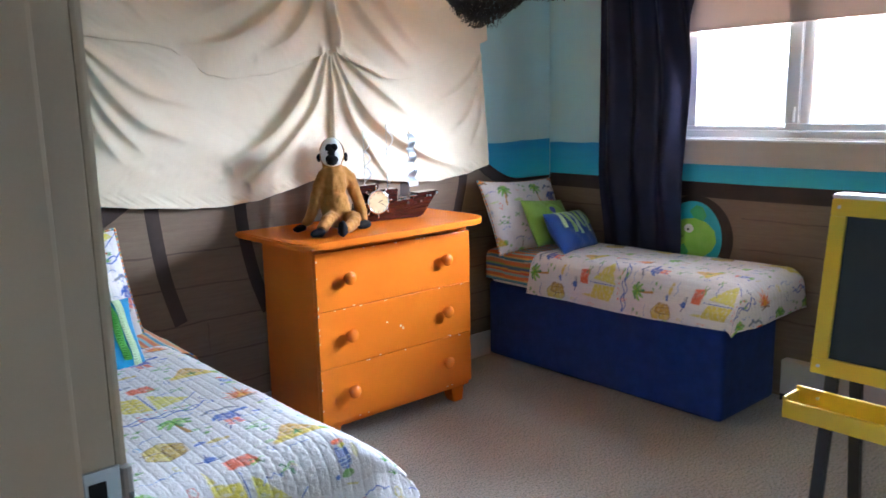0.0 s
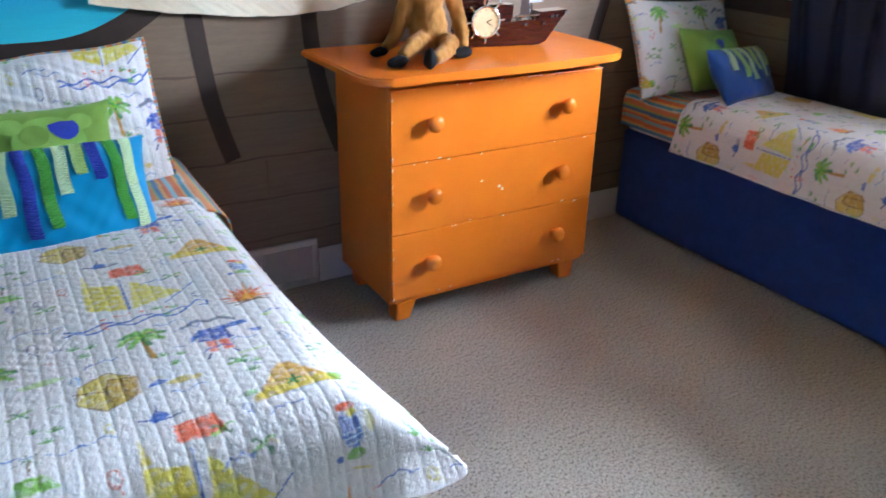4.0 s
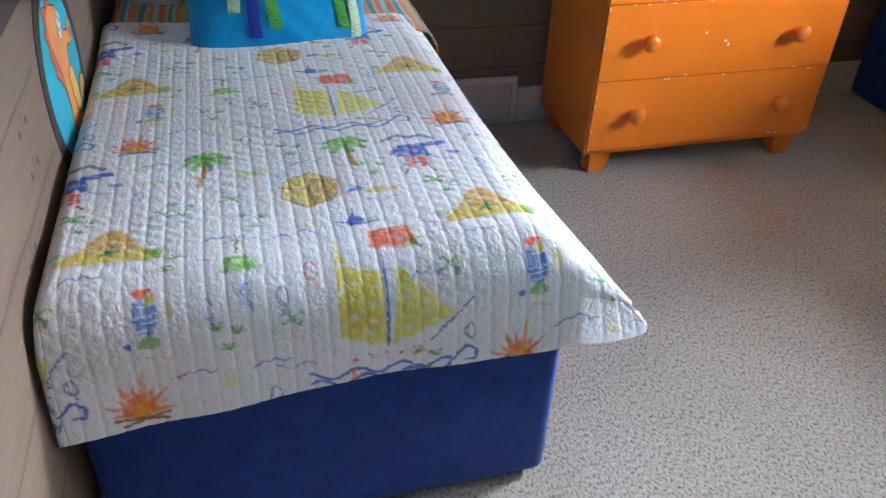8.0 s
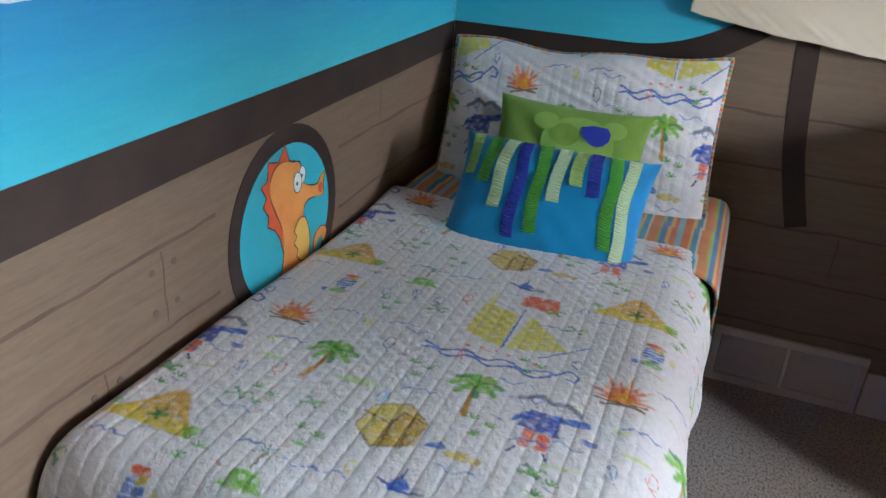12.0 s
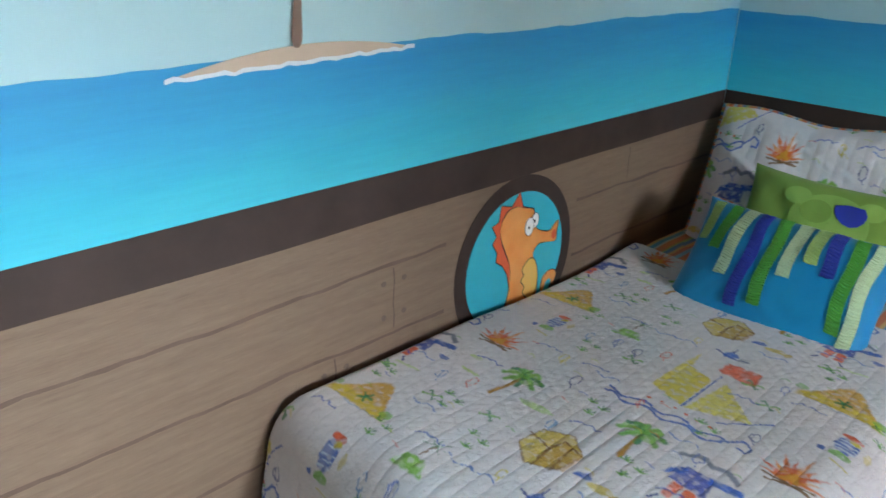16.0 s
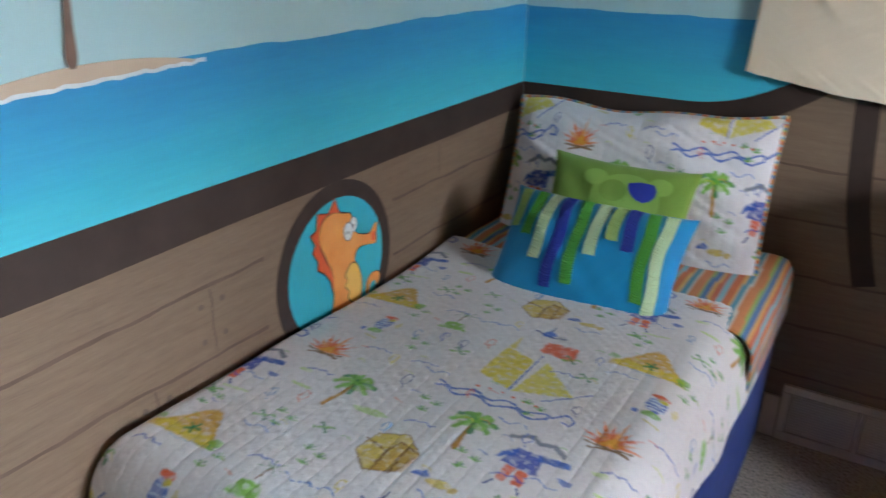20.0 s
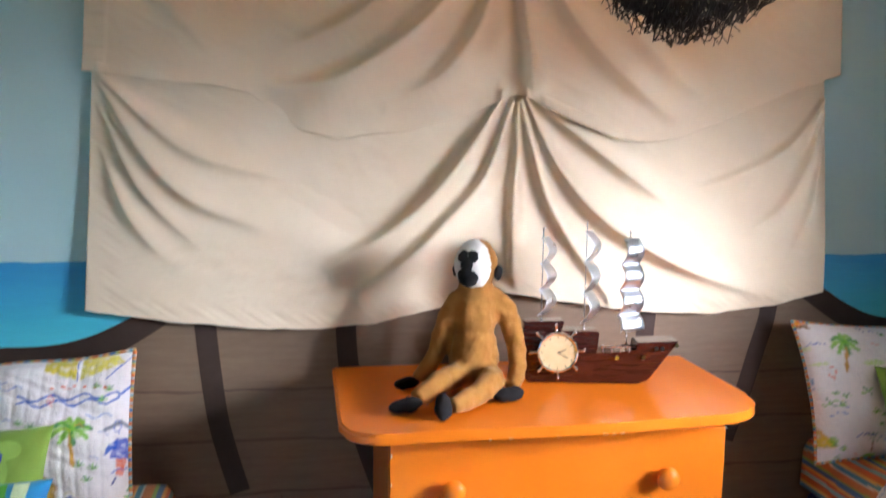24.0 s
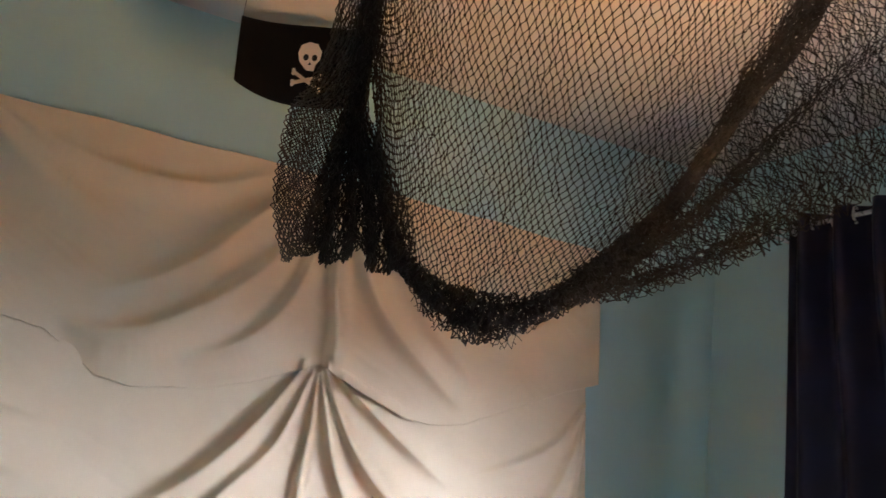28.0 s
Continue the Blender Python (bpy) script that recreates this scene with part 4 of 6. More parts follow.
    # tufts of grass in threes
    for cu, cv in ((0.30, 1.10), (0.45, 1.29), (0.07, 0.82), (0.24, 0.80), (0.60, 0.73), (0.36, 0.86), (0.63, 1.20), (0.215, 0.96)):
        for du, dv in ((-0.020, -0.012), (0.012, -0.002), (-0.004, 0.026)):
            a, b = local(cu + du, (cv + dv) % PY)
            for k in range(5):
                ang = 0.3 + k * 0.63
                line(a, b, [(0, -0.004), (0.011 * math.cos(ang), -0.004 + 0.012 * math.sin(ang))], DGR if k % 2 else GRN, 0.0020, 0.7)
    # loops and letters scrawled in blue and red
    for k, (cu, cv) in enumerate(((0.335, 1.045), (0.39, 1.055), (0.44, 1.02), (0.27, 1.06), (0.29, 1.185), (0.02, 0.96), (0.05, 1.16), (0.22, 1.40), (0.42, 1.40), (0.45, 0.90), (0.01, 1.30), (0.36, 1.24), (0.50, 1.22), (0.16, 0.75))):
        a, b = local(cu, cv % PY)
        col = (BLU, NVY, RED, (0.05, 0.22, 0.5), YEL)[k % 5]
        r = 0.007 + 0.005 * rs.rand()
        turn = rs.rand() * 6
        line(a, b, [(r * math.cos(turn + t) * (1 - t / 14), 1.4 * r * math.sin(turn + t)) for t in steps(0, 7.5, 12)] + [(r * 0.6, -2.2 * r)], col, 0.0016, 0.65)
    # short waves
    for cu, cv in ((0.36, 1.17), (0.24, 1.17), (0.47, 1.36), (0.08, 0.99), (0.03, 0.74), (0.30, 0.92), (0.19, 1.31), (0.63, 1.05)):
        a, b = local(cu, cv % PY)
        line(a, b, [(-0.026, -0.006), (-0.012, 0.004), (-0.004, 0.001), (0.006, 0.006), (0.018, -0.001), (0.026, 0.002)], BLU, 0.0021, 0.65)
    for k in range(26):
        a, b = local(rs.rand() * PX, rs.rand() * PY)
        col = (BLU, GRN, (0.55, 0.6, 0.1), RED, YEL)[k % 5]
        line(a, b, [(-0.008, 0.004 * rs.rand()), (0.0, 0.006 * rs.rand()), (0.009, -0.004 * rs.rand())], col, 0.0018, 0.45)
    return np.clip(img, 0, 1)


TILE = print_tile()


def print_at(u, v):
    i = (np.asarray(v) % PY / PY * TILE.shape[0]).astype(int) % TILE.shape[0]
    j = (np.asarray(u) % PX / PX * TILE.shape[1]).astype(int) % TILE.shape[1]
    return TILE[i, j]


STRIPES = np.array(((0.60, 0.16, 0.05), (0.70, 0.42, 0.12), (0.10, 0.30, 0.42), (0.62, 0.60, 0.52), (0.58, 0.22, 0.08), (0.30, 0.42, 0.12), (0.08, 0.18, 0.36), (0.66, 0.36, 0.10), (0.55, 0.14, 0.06), (0.25, 0.45, 0.50)))
STRIPE_W = np.array((0.020, 0.008, 0.014, 0.006, 0.024, 0.008, 0.016, 0.010, 0.012, 0.014))


def stripe_at(s):
    edge = np.cumsum(STRIPE_W)
    return STRIPES[np.searchsorted(edge, np.asarray(s) % edge[-1], side="right") % len(STRIPES)]


def roll(o, r, flare):
    """Length o past an edge, rolled over radius r: (outwards, down)."""
    o = np.maximum(o, 0)
    arc = np.minimum(o, r * math.pi / 2)
    rest = o - arc
    return r * np.sin(arc / r) + rest * flare, r * (1 - np.cos(arc / r)) + rest * math.sqrt(1 - flare * flare)


# ---- beds ----
def upholstered_base(bm, x0, x1, y0, y1, h):
    box(x0, x1, y0, y1, 0.012, h, 0.032, 4, bm)
    return bm


def quilt_mesh(name, x0, x1, y_head, y_foot, top, over_wall, over_side, over_foot, wall_side, tip, step, seed, shift=(0, 0), short=0.0, droop=0.14):
    """A quilt over a mattress. wall_side is -1 when the wall lies towards smaller x. Print runs over it; channels are sewn along its length."""
    width, length = x1 - x0, y_head - y_foot
    S = np.arange(-over_wall, width + over_side + step / 2, step)
    L = np.arange(0.0, length + over_foot + step / 2, step)
    s, l = np.meshgrid(S, L)
    # the corner is cut round
    p, q = np.clip((s - width) / over_side, 0, 1), np.clip((l - length) / max(over_foot, 1e-6), 0, 1)
    trim = 0.22 * (p * q) ** 2
    s, l = s - (s - width) * trim, l - (l - length) * trim
    whole = l
    l = np.where(l > length, length + (l - length) * (1 - short * smoothstep(0.05, 0.65 * width, s)), l)
    rx, rz = roll(s - (width - 0.09), 0.100, 0.20)
    wx, wz = roll(-(s - 0.03), 0.03, 0.10)
    fx, fz = roll(l - (length - 0.09), 0.100, 0.16)
    ox, oy = np.maximum(s - width, 0), np.maximum(whole - length, 0)
    both = (ox / max(over_side, 1e-6)) * (oy / max(over_foot, 1e-6))
    across = np.clip(s, 0.03, width - 0.09) + rx - wx
    down = (rz ** 4 + wz ** 4 + fz ** 4) ** 0.25
    both = both ** 0.8
    flare = smoothstep(length - 0.65, length + 0.06, l) * smoothstep(-0.06, 0.13, s - width)
    across = across + tip * both + 0.075 * flare
    along = np.minimum(l, length - 0.09) + fx - 0.5 * tip * both ** 1.3
    down = down * (1 - 0.22 * flare) + droop * both
    flat = np.exp(-(down / 0.05) ** 2)
    # scalloped hang along the free edges
    across = across + 0.012 * waves(l * 5, seed) * smoothstep(0.03, 0.15, ox)
    along = along + 0.010 * waves(s * 6, seed + 1) * smoothstep(0.03, 0.15, oy)
    # sewn channels and crinkles
    d = np.abs((s / CHANNEL + 0.07 * waves(l * 3, seed + 2) + 0.5) % 1 - 0.5) * CHANNEL
    puff = 0.0014 * np.clip(d / 0.0075, 0, 1) ** 0.7
    ph = 9 * np.sin(np.floor(s / CHANNEL) * 12.9)
    crinkle = 0.00062 * (np.sin(l * 150 + s * 190 + ph + 3 * np.sin(l * 13 + s * 21)) + np.sin(l * 200 - s * 150 + 2 * ph + 3 * np.sin(l * 19 - s * 9)) + 0.6 * np.sin(l * 230 + s * 190 + 3 * ph + 2 * np.sin(l * 41)))
    crinkle = np.sign(crinkle) * np.abs(crinkle) ** 1.2 * 1.9
    crinkle = crinkle * (0.6 + 0.6 * waves(l * 6 + s * 9, seed + 6))
    sag = 0.012 * waves(l * 2.3 + s * 1.7, seed + 3) + 0.006 * waves(s * 5 - l * 3, seed + 4)
    up = puff + crinkle * (0.4 + 0.6 * (d > 0.003)) + sag * flat
    X = x0 + across if wall_side < 0 else x1 - across
    nx = np.where(down > 0.03, 1.0, 0.0) * np.where(rz > fz, 1, 0)
    ny = np.where(down > 0.03, 1.0, 0.0) * np.where(fz >= rz, 1, 0)
    X = X + (up * nx) * (1 if wall_side < 0 else -1)
    Y = y_head - along - up * ny
    Z = top - down + up * (1 - np.maximum(nx, ny))
    u = (x0 + s if wall_side < 0 else -s) + shift[0]
    v = -y_head + l + shift[1]
    P = np.stack((X, Y, Z), -1)
    free = np.concatenate((P[:, -1], P[-1, ::-1]))
    return grid_mesh(name, P, print_at(u, v)), free


def edging(name, pts, r, material, parent):
    """A thin rolled hem sewn along a line of places."""
    pts = pts[::3]
    d = np.gradient(pts, axis=0)
    d /= np.maximum(np.linalg.norm(d, axis=1), 1e-9)[:, None]
    p = np.cross(d, np.array((0.31, 0.42, 0.85)))
    p /= np.linalg.norm(p, axis=1)[:, None]
    q = np.cross(d, p)
    k = np.arange(6) * math.pi / 3
    P = pts[:, None] + r * (np.cos(k)[None, :, None] * p[:, None] + np.sin(k)[None, :, None] * q[:, None])
    col = np.repeat(print_at(pts[:, 0] * 1.3 + pts[:, 2], pts[:, 1])[:, None], 6, 1)
    return mesh_part(name, grid_mesh(name, P, col, True), material, parent, smooth=True, angle=0)


def sheet_mesh(name, x0, x1, y0, y1, top, low, wall_side):
    S = np.arange(-0.10, (x1 - x0) + 0.20, 0.005)
    L = np.linspace(0, y0 - y1, 40)
    s, l = np.meshgrid(S, L)
    width = x1 - x0
    rx, rz = roll(s - (width - 0.07), 0.07, 0.02)
    wx, wz = roll(-(s - 0.03), 0.03, 0.02)
    hx, hz = roll(0.05 - l, 0.05, 0.0)
    across = np.clip(s, 0.03, width - 0.07) + rx - wx
    down = np.maximum(np.maximum(rz, wz), hz * 0.8)
    wr = 0.003 * waves(s * 14 + l * 9, 31) + 0.004 * waves(l * 11, 32)
    X = x0 + across if wall_side < 0 else x1 - across
    Z = np.maximum(top - down + wr * np.exp(-(down / 0.05) ** 2), low)
    return grid_mesh(name, np.stack((X, y0 - l, Z), -1), stripe_at(s + 0.002 * np.sin(l * 20)))


def bed(label, x0, x1, foot, base_h, top, wall_side):
    b = thing("bed", label, "bed", "twin beds")
    bm = upholstered_base(bmesh.new(), x0, x1, foot, -0.025, base_h)
    part("base", bm, NAVY, b, "box base covered in royal blue cloth", smooth=True)
    part("mattress", box(x0 + 0.01, x1 - 0.01, foot + 0.02, -0.03, base_h - 0.02, top - 0.035, 0.05, 4), SHEET_PLAIN, b, smooth=True)
    return b


SHEET_PLAIN = cloth("white_mattress_cover", (0.62, 0.62, 0.62), (0.68, 0.68, 0.68), 400)
bed("bed with a royal blue padded base, pushed against the mural wall", 0.020, 0.925, -1.712, 0.46, 0.640, -1)
bed("narrow bed with a royal blue padded base under the window", 3.03, 3.555, -1.575, 0.47, 0.675, 1)


def made(name, me, mat, label, category, thick, group=""):
    ob = tagged(mesh_part(name, me, mat, None, smooth=True, angle=0), label, category, group)
    md = ob.modifiers.new("thick", "SOLIDIFY")
    md.thickness, md.offset = thick, -1
    return ob


made("fitted_sheet", sheet_mesh("fitted_sheet", 0.030, 0.935, -0.035, -0.62, 0.640, 0.45, -1), SHEET, "striped red, orange and blue cotton sheet on the mattress", "bed sheet", 0.004, "bed sheets")
made("fitted_sheet", sheet_mesh("fitted_sheet", 3.005, 3.558, -0.035, -0.60, 0.676, 0.50, 1), SHEET, "striped orange and blue cotton sheet on the mattress", "bed sheet", 0.004, "bed sheets")
cover, rim = quilt_mesh("quilt", 0.020, 0.905, -0.50, -1.740, 0.652, 0.06, 0.150, 0.205, -1, 0.120, 0.0026, 61, short=0.19)
edging("hem", rim, 0.0030, QUILT, made("quilt", cover, QUILT, "white quilted bedspread printed with ships, palms and camp fires", "quilt", 0.006, "bedspreads"))
cover, rim = quilt_mesh("quilt", 2.985, 3.562, -0.42, -1.685, 0.692, 0.03, 0.185, 0.150, 1, 0.012, 0.0042, 71, (1.20, 0.165), droop=0.050)
edging("hem", rim, 0.0042, QUILT, made("quilt", cover, QUILT, "white quilted bedspread with pirate print, folded back", "quilt", 0.006, "bedspreads"))


# ---- pillows ----
def pillow_place(u, v, w, h, th, side, soft, seed, pinch=1.0):
    """Points of a stuffed cushion; u, v in -1..1."""
    pin = 1 - 0.075 * pinch * (1 - np.abs(v) ** 2) * np.abs(u) ** 6
    piv = 1 - 0.085 * pinch * (1 - np.abs(u) ** 2) * np.abs(v) ** 6
    body = np.clip(1 - np.abs(u) ** soft, 0, 1) ** 0.55 * np.clip(1 - np.abs(v) ** soft, 0, 1) ** 0.55
    wr = 0.008 * waves(u * 3 + v * 2, seed) + 0.002 * waves(u * 9 - v * 4, seed + 1)
    return u * w / 2 * pin, v * h / 2 * piv, side * (th / 2 * body + wr * body)


def pillow(name, label, m, w, h, th, material, coloured=None, soft=2.6, seed=1, n=56, group="", channels=False, lump=0.0, pinch=1.0):
    t = thing(name, label, "pillow", group, at=m)
    for side, nm in ((1, "front"), (-1, "back")):
        g = np.linspace(-1, 1, n)
        u, v = np.meshgrid(g, g)
        x, y, z = pillow_place(u, v, w, h, th, side, soft, seed, pinch)
        if lump:
            z = z + lump * np.clip(1 - np.abs(u) ** 6, 0, 1) * np.clip(1 - np.abs(v) ** 6, 0, 1) * (0.6 * waves(u * 3.1 + 1.5 * np.sin(v * 2.6), seed + 5) + 0.35 * waves(v * 4.3 - u * 2.0, seed + 6) + 0.12 * waves(u * 9 + v * 11, seed + 7))
            y = y - 0.016 * np.cos(u * 1.5) ** 2 * (v > 0) * v ** 4 + 0.006 * np.sin(u * 7)
        if channels and side > 0:
            d = np.abs((u * w / 2 / CHANNEL) % 1 - 0.5) * CHANNEL
            z = z + 0.0020 * np.clip(d / 0.009, 0, 1) * np.clip(1 - np.abs(u) ** 8, 0, 1) * np.clip(1 - np.abs(v) ** 8, 0, 1)
        P = np.stack((x, y, z), -1)
        if side < 0:
            P = P[:, ::-1]
            u = u[:, ::-1]
        cols = coloured(P[..., 0], P[..., 1]) if coloured else None
        mesh_part(nm, grid_mesh(nm, P, cols), material, t, smooth=True, angle=0)
    return t


def binding(t, w, h, seed, r=0.0055, droop=0.0, pinch=1.0):
    """Striped piping round the edge of a sham."""
    ang = np.linspace(-1, 1, 90)
    path = []
    for a, b, c, d in ((-1, -1, 1, -1), (1, -1, 1, 1), (1, 1, -1, 1), (-1, 1, -1, -1)):
        u, v = a + (c - a) * (ang + 1) / 2, b + (d - b) * (ang + 1) / 2
        x, y, z = pillow_place(u, v, w, h, 0.0, 1, 2.6, seed, pinch)
        if droop:
            y = y - droop * np.cos(u * 1.5) ** 2 * (v > 0) * v ** 4 + 0.006 * np.sin(u * 7)
        path += list(zip(x[:-1], y[:-1]))
    path = np.array(path)
    n = len(path)
    d = np.roll(path, -1, 0) - np.roll(path, 1, 0)
    d /= np.linalg.norm(d, axis=1)[:, None]
    k = np.arange(6) * math.pi / 3
    P = np.zeros((n + 1, 6, 3))
    for i in range(n + 1):
        p, q = path[i % n], d[i % n]
        P[i, :, 0] = p[0] + r * np.cos(k) * q[1]
        P[i, :, 1] = p[1] - r * np.cos(k) * q[0]
        P[i, :, 2] = r * np.sin(k)
    col = np.repeat(stripe_at(np.arange(n + 1) * 0.0105)[:, None], 6, 1)
    mesh_part("piping", grid_mesh("piping", P, col, True), SHEET, t, "striped fabric piping", smooth=True, angle=0)


def leaning(x, y, z, tilt, turn=0.0, spin=0.0):
    """A cushion standing with its face to the foot of the bed; tilt: degrees that it leans back."""
    return pose(x, y, z, 0, 0, turn) @ pose(0, 0, 0, 90 - tilt) @ pose(0, 0, 0, 0, 0, spin)


sham = pillow("pillow", "white quilted pillow sham with pirate print and striped piping", leaning(0.458, -0.182, 0.817, 24, 0, 2.0), 0.80, 0.475, 0.15, QUILT, lambda x, y: print_at(x + 0.303, -y + 0.655), seed=3, n=260, group="printed shams", channels=True, lump=0.024, pinch=0.35)
binding(sham, 0.80, 0.475, 3, 0.0065, 0.016, 0.35)
sham = pillow("pillow", "white quilted pillow sham with palm print on the far bed", leaning(3.215, -0.165, 0.865, 24, 4, -3), 0.66, 0.45, 0.14, QUILT, lambda x, y: print_at(x + 0.47, -y + 0.10), seed=6, n=90, group="printed shams")
binding(sham, 0.66, 0.45, 6)

green = pillow("cushion", "lime green cushion with a pale skull-shaped patch", leaning(0.478, -0.358, 0.776, 24, 2, -1), 0.425, 0.31, 0.11, GREEN, seed=9, group="green cushions")


def patch(t, name, outline, w, h, th, seed, lift, material, soft=2.6):
    """A flat piece of cloth sewn on a cushion's front."""
    cx, cy = sum(p[0] for p in outline) / len(outline), sum(p[1] for p in outline) / len(outline)
    rings = []
    for f in (1.0, 0.66, 0.33, 0.02):
        uv = np.array([(cx + (a - cx) * f, cy + (b - cy) * f) for a, b in outline])
        x, y, z = pillow_place(uv[:, 0], uv[:, 1], w, h, th, 1, soft, seed)
        rings.append(np.stack((x, y, z + lift), -1))
    return mesh_part(name, grid_mesh(name, np.array(rings), None, True), material, t, smooth=True, angle=0)


def ov(cx, cy, rx, ry, n=26):
    return [(cx + rx * math.cos(a), cy + ry * math.sin(a)) for a in steps(0, 2 * math.pi * (1 - 1 / n), n - 1)]


patch(green, "skull_patch", ov(0.14, 0.25, 0.46, 0.50, 36), 0.425, 0.31, 0.11, 9, 0.003, LIME)
for ox_, oy_ in ((-0.30, 0.60), (0.56, 0.60)):
    patch(green, "bone_patch", ov(ox_, oy_, 0.16, 0.16, 20), 0.425, 0.31, 0.11, 9, 0.0032, LIME)
patch(green, "eye_patch", ov(-0.03, 0.40, 0.18, 0.20, 24), 0.425, 0.31, 0.11, 9, 0.005, GREEN)
patch(green, "blue_eye_patch", [(0.15, 0.58), (0.30, 0.63), (0.48, 0.62), (0.53, 0.52), (0.52, 0.40), (0.46, 0.31), (0.38, 0.27), (0.29, 0.30), (0.21, 0.38), (0.16, 0.48)], 0.425, 0.31, 0.11, 9, 0.0055, VIOLET)

blue = pillow("cushion", "turquoise satin cushion with ruffled ribbon fringe", leaning(0.490, -0.588, 0.722, 38, 1, -1.0), 0.505, 0.335, 0.15, BLUE, seed=12, group="ribbon cushions", n=70)


def ribbon(t, u0, length, wide, material, w, h, th, seed, lean):
    """A ruffled ribbon sewn on from the cushion's top edge."""
    n, k = max(40, int(length * 260)), 9
    L = np.linspace(0, 1, n)
    A = np.linspace(-1, 1, k)
    a, l = np.meshgrid(A, L)
    ph = l * length * 330
    u = u0 + lean * l + a * wide * (1 + 0.06 * np.sin(ph * 0.9 + 1.3 * a)) + 0.014 * np.sin(l * length * 11 + u0 * 9)
    v = 0.93 - l * length * 2
    x, y, z = pillow_place(u, v, w, h, th, 1, 2.6, seed)
    z = z + 0.004 + (0.0030 * np.sin(ph + 2.2 * np.sin(a * 2.6 + u0 * 7) + 0.9 * np.sin(ph * 0.31)) + 0.0018 * np.sin(ph * 1.7 - a * 5 + u0))
    mesh_part("ribbon", grid_mesh("ribbon", np.stack((x, y, z), -1)), material, t, smooth=True, angle=0)


for u0, ln, mt, lean in ((-0.82, 0.36, OLIVE, -0.02), (-0.63, 0.42, RGREEN, 0.0), (-0.46, 0.60, PALE, -0.02), (-0.29, 0.80, VIOLET, 0.03), (-0.10, 0.74, RGREEN, 0.04), (0.08, 0.48, PALE, 0.02), (0.26, 0.33, OLIVE, 0.02), (0.42, 0.39, VIOLET, 0.02), (0.60, 0.74, RGREEN, 0.06), (0.76, 0.86, PALE, 0.04)):
    ribbon(blue, u0, ln, 0.063, mt, 0.505, 0.335, 0.15, 12, lean)

green2 = pillow("cushion", "lime green cushion leaning on the printed sham", leaning(3.275, -0.30, 0.825, 30, 8, -6), 0.40, 0.30, 0.11, GREEN, seed=15, group="green cushions")
patch(green2, "skull_patch", ov(0.1, 0.2, 0.46, 0.46, 30), 0.40, 0.30, 0.11, 15, 0.003, LIME)
patch(green2, "eye_patch", ov(-0.05, 0.35, 0.14, 0.16, 20), 0.40, 0.30, 0.11, 15, 0.005, VIOLET)
BLUE2 = cloth("royal_blue_satin", (0.010, 0.045, 0.21), (0.016, 0.065, 0.27), 600, 0.5, 6, 0.15)
blue2 = pillow("cushion", "royal blue cushion with pale ribbon fringe", leaning(3.30, -0.45, 0.785, 34, 14, -4), 0.44, 0.26, 0.13, BLUE2, seed=18, group="ribbon cushions")
for u0, ln, mt, lean in ((-0.62, 0.45, PALE, -0.02), (-0.36, 0.60, OLIVE, 0.02), (-0.1, 0.66, PALE, 0.02), (0.16, 0.5, OLIVE, 0.03), (0.40, 0.62, PALE, 0.03), (0.62, 0.42, OLIVE, 0.02)):
    ribbon(blue2, u0, ln, 0.075, mt, 0.44, 0.26, 0.13, 18, lean)

# ---- dresser ----
dresser = thing("dresser", "bright orange painted three-drawer dresser with chipped edges", "dresser")
DX0, DX1, DY0, DY1 = 1.53, 2.44, -0.035, -0.478
part("side_panel", box(DX0, DX0 + 0.022, DY1, DY0, 0.085, 0.925, 0.003, 1), ORANGE, dresser)
part("side_panel", box(DX1 - 0.022, DX1, DY1, DY0, 0.085, 0.925, 0.003, 1), ORANGE, dresser)
part("bottom_panel", box(DX0 + 0.022, DX1 - 0.022, DY1, DY0, 0.085, 0.107), ORANGE, dresser)
part("back_panel", box(DX0 + 0.022, DX1 - 0.022, DY0 - 0.012, DY0, 0.107, 0.925), ORANGE, dresser)
part("top_rail", box(DX0 + 0.022, DX1 - 0.022, DY1, DY1 + 0.02, 0.900, 0.925), ORANGE, dresser)
CHIP = painted("bare_primer", (0.70, 0.62, 0.50), (0.78, 0.70, 0.60), 0.7, blotch=60)
kn = bmesh.new()
rod(kn, (0, 0.004, 0), (0, -0.014, 0), 0.017, 0.013, 18)
ball(kn, (0, -0.031, 0), 0.0305, 24, (1, 0.64, 1))
kn_me = bpy.data.meshes.new("knob")
kn.to_mesh(kn_me), kn.free()
kn_me.materials.append(ORANGE)
kn_me.polygons.foreach_set("use_smooth", [True] * len(kn_me.polygons))
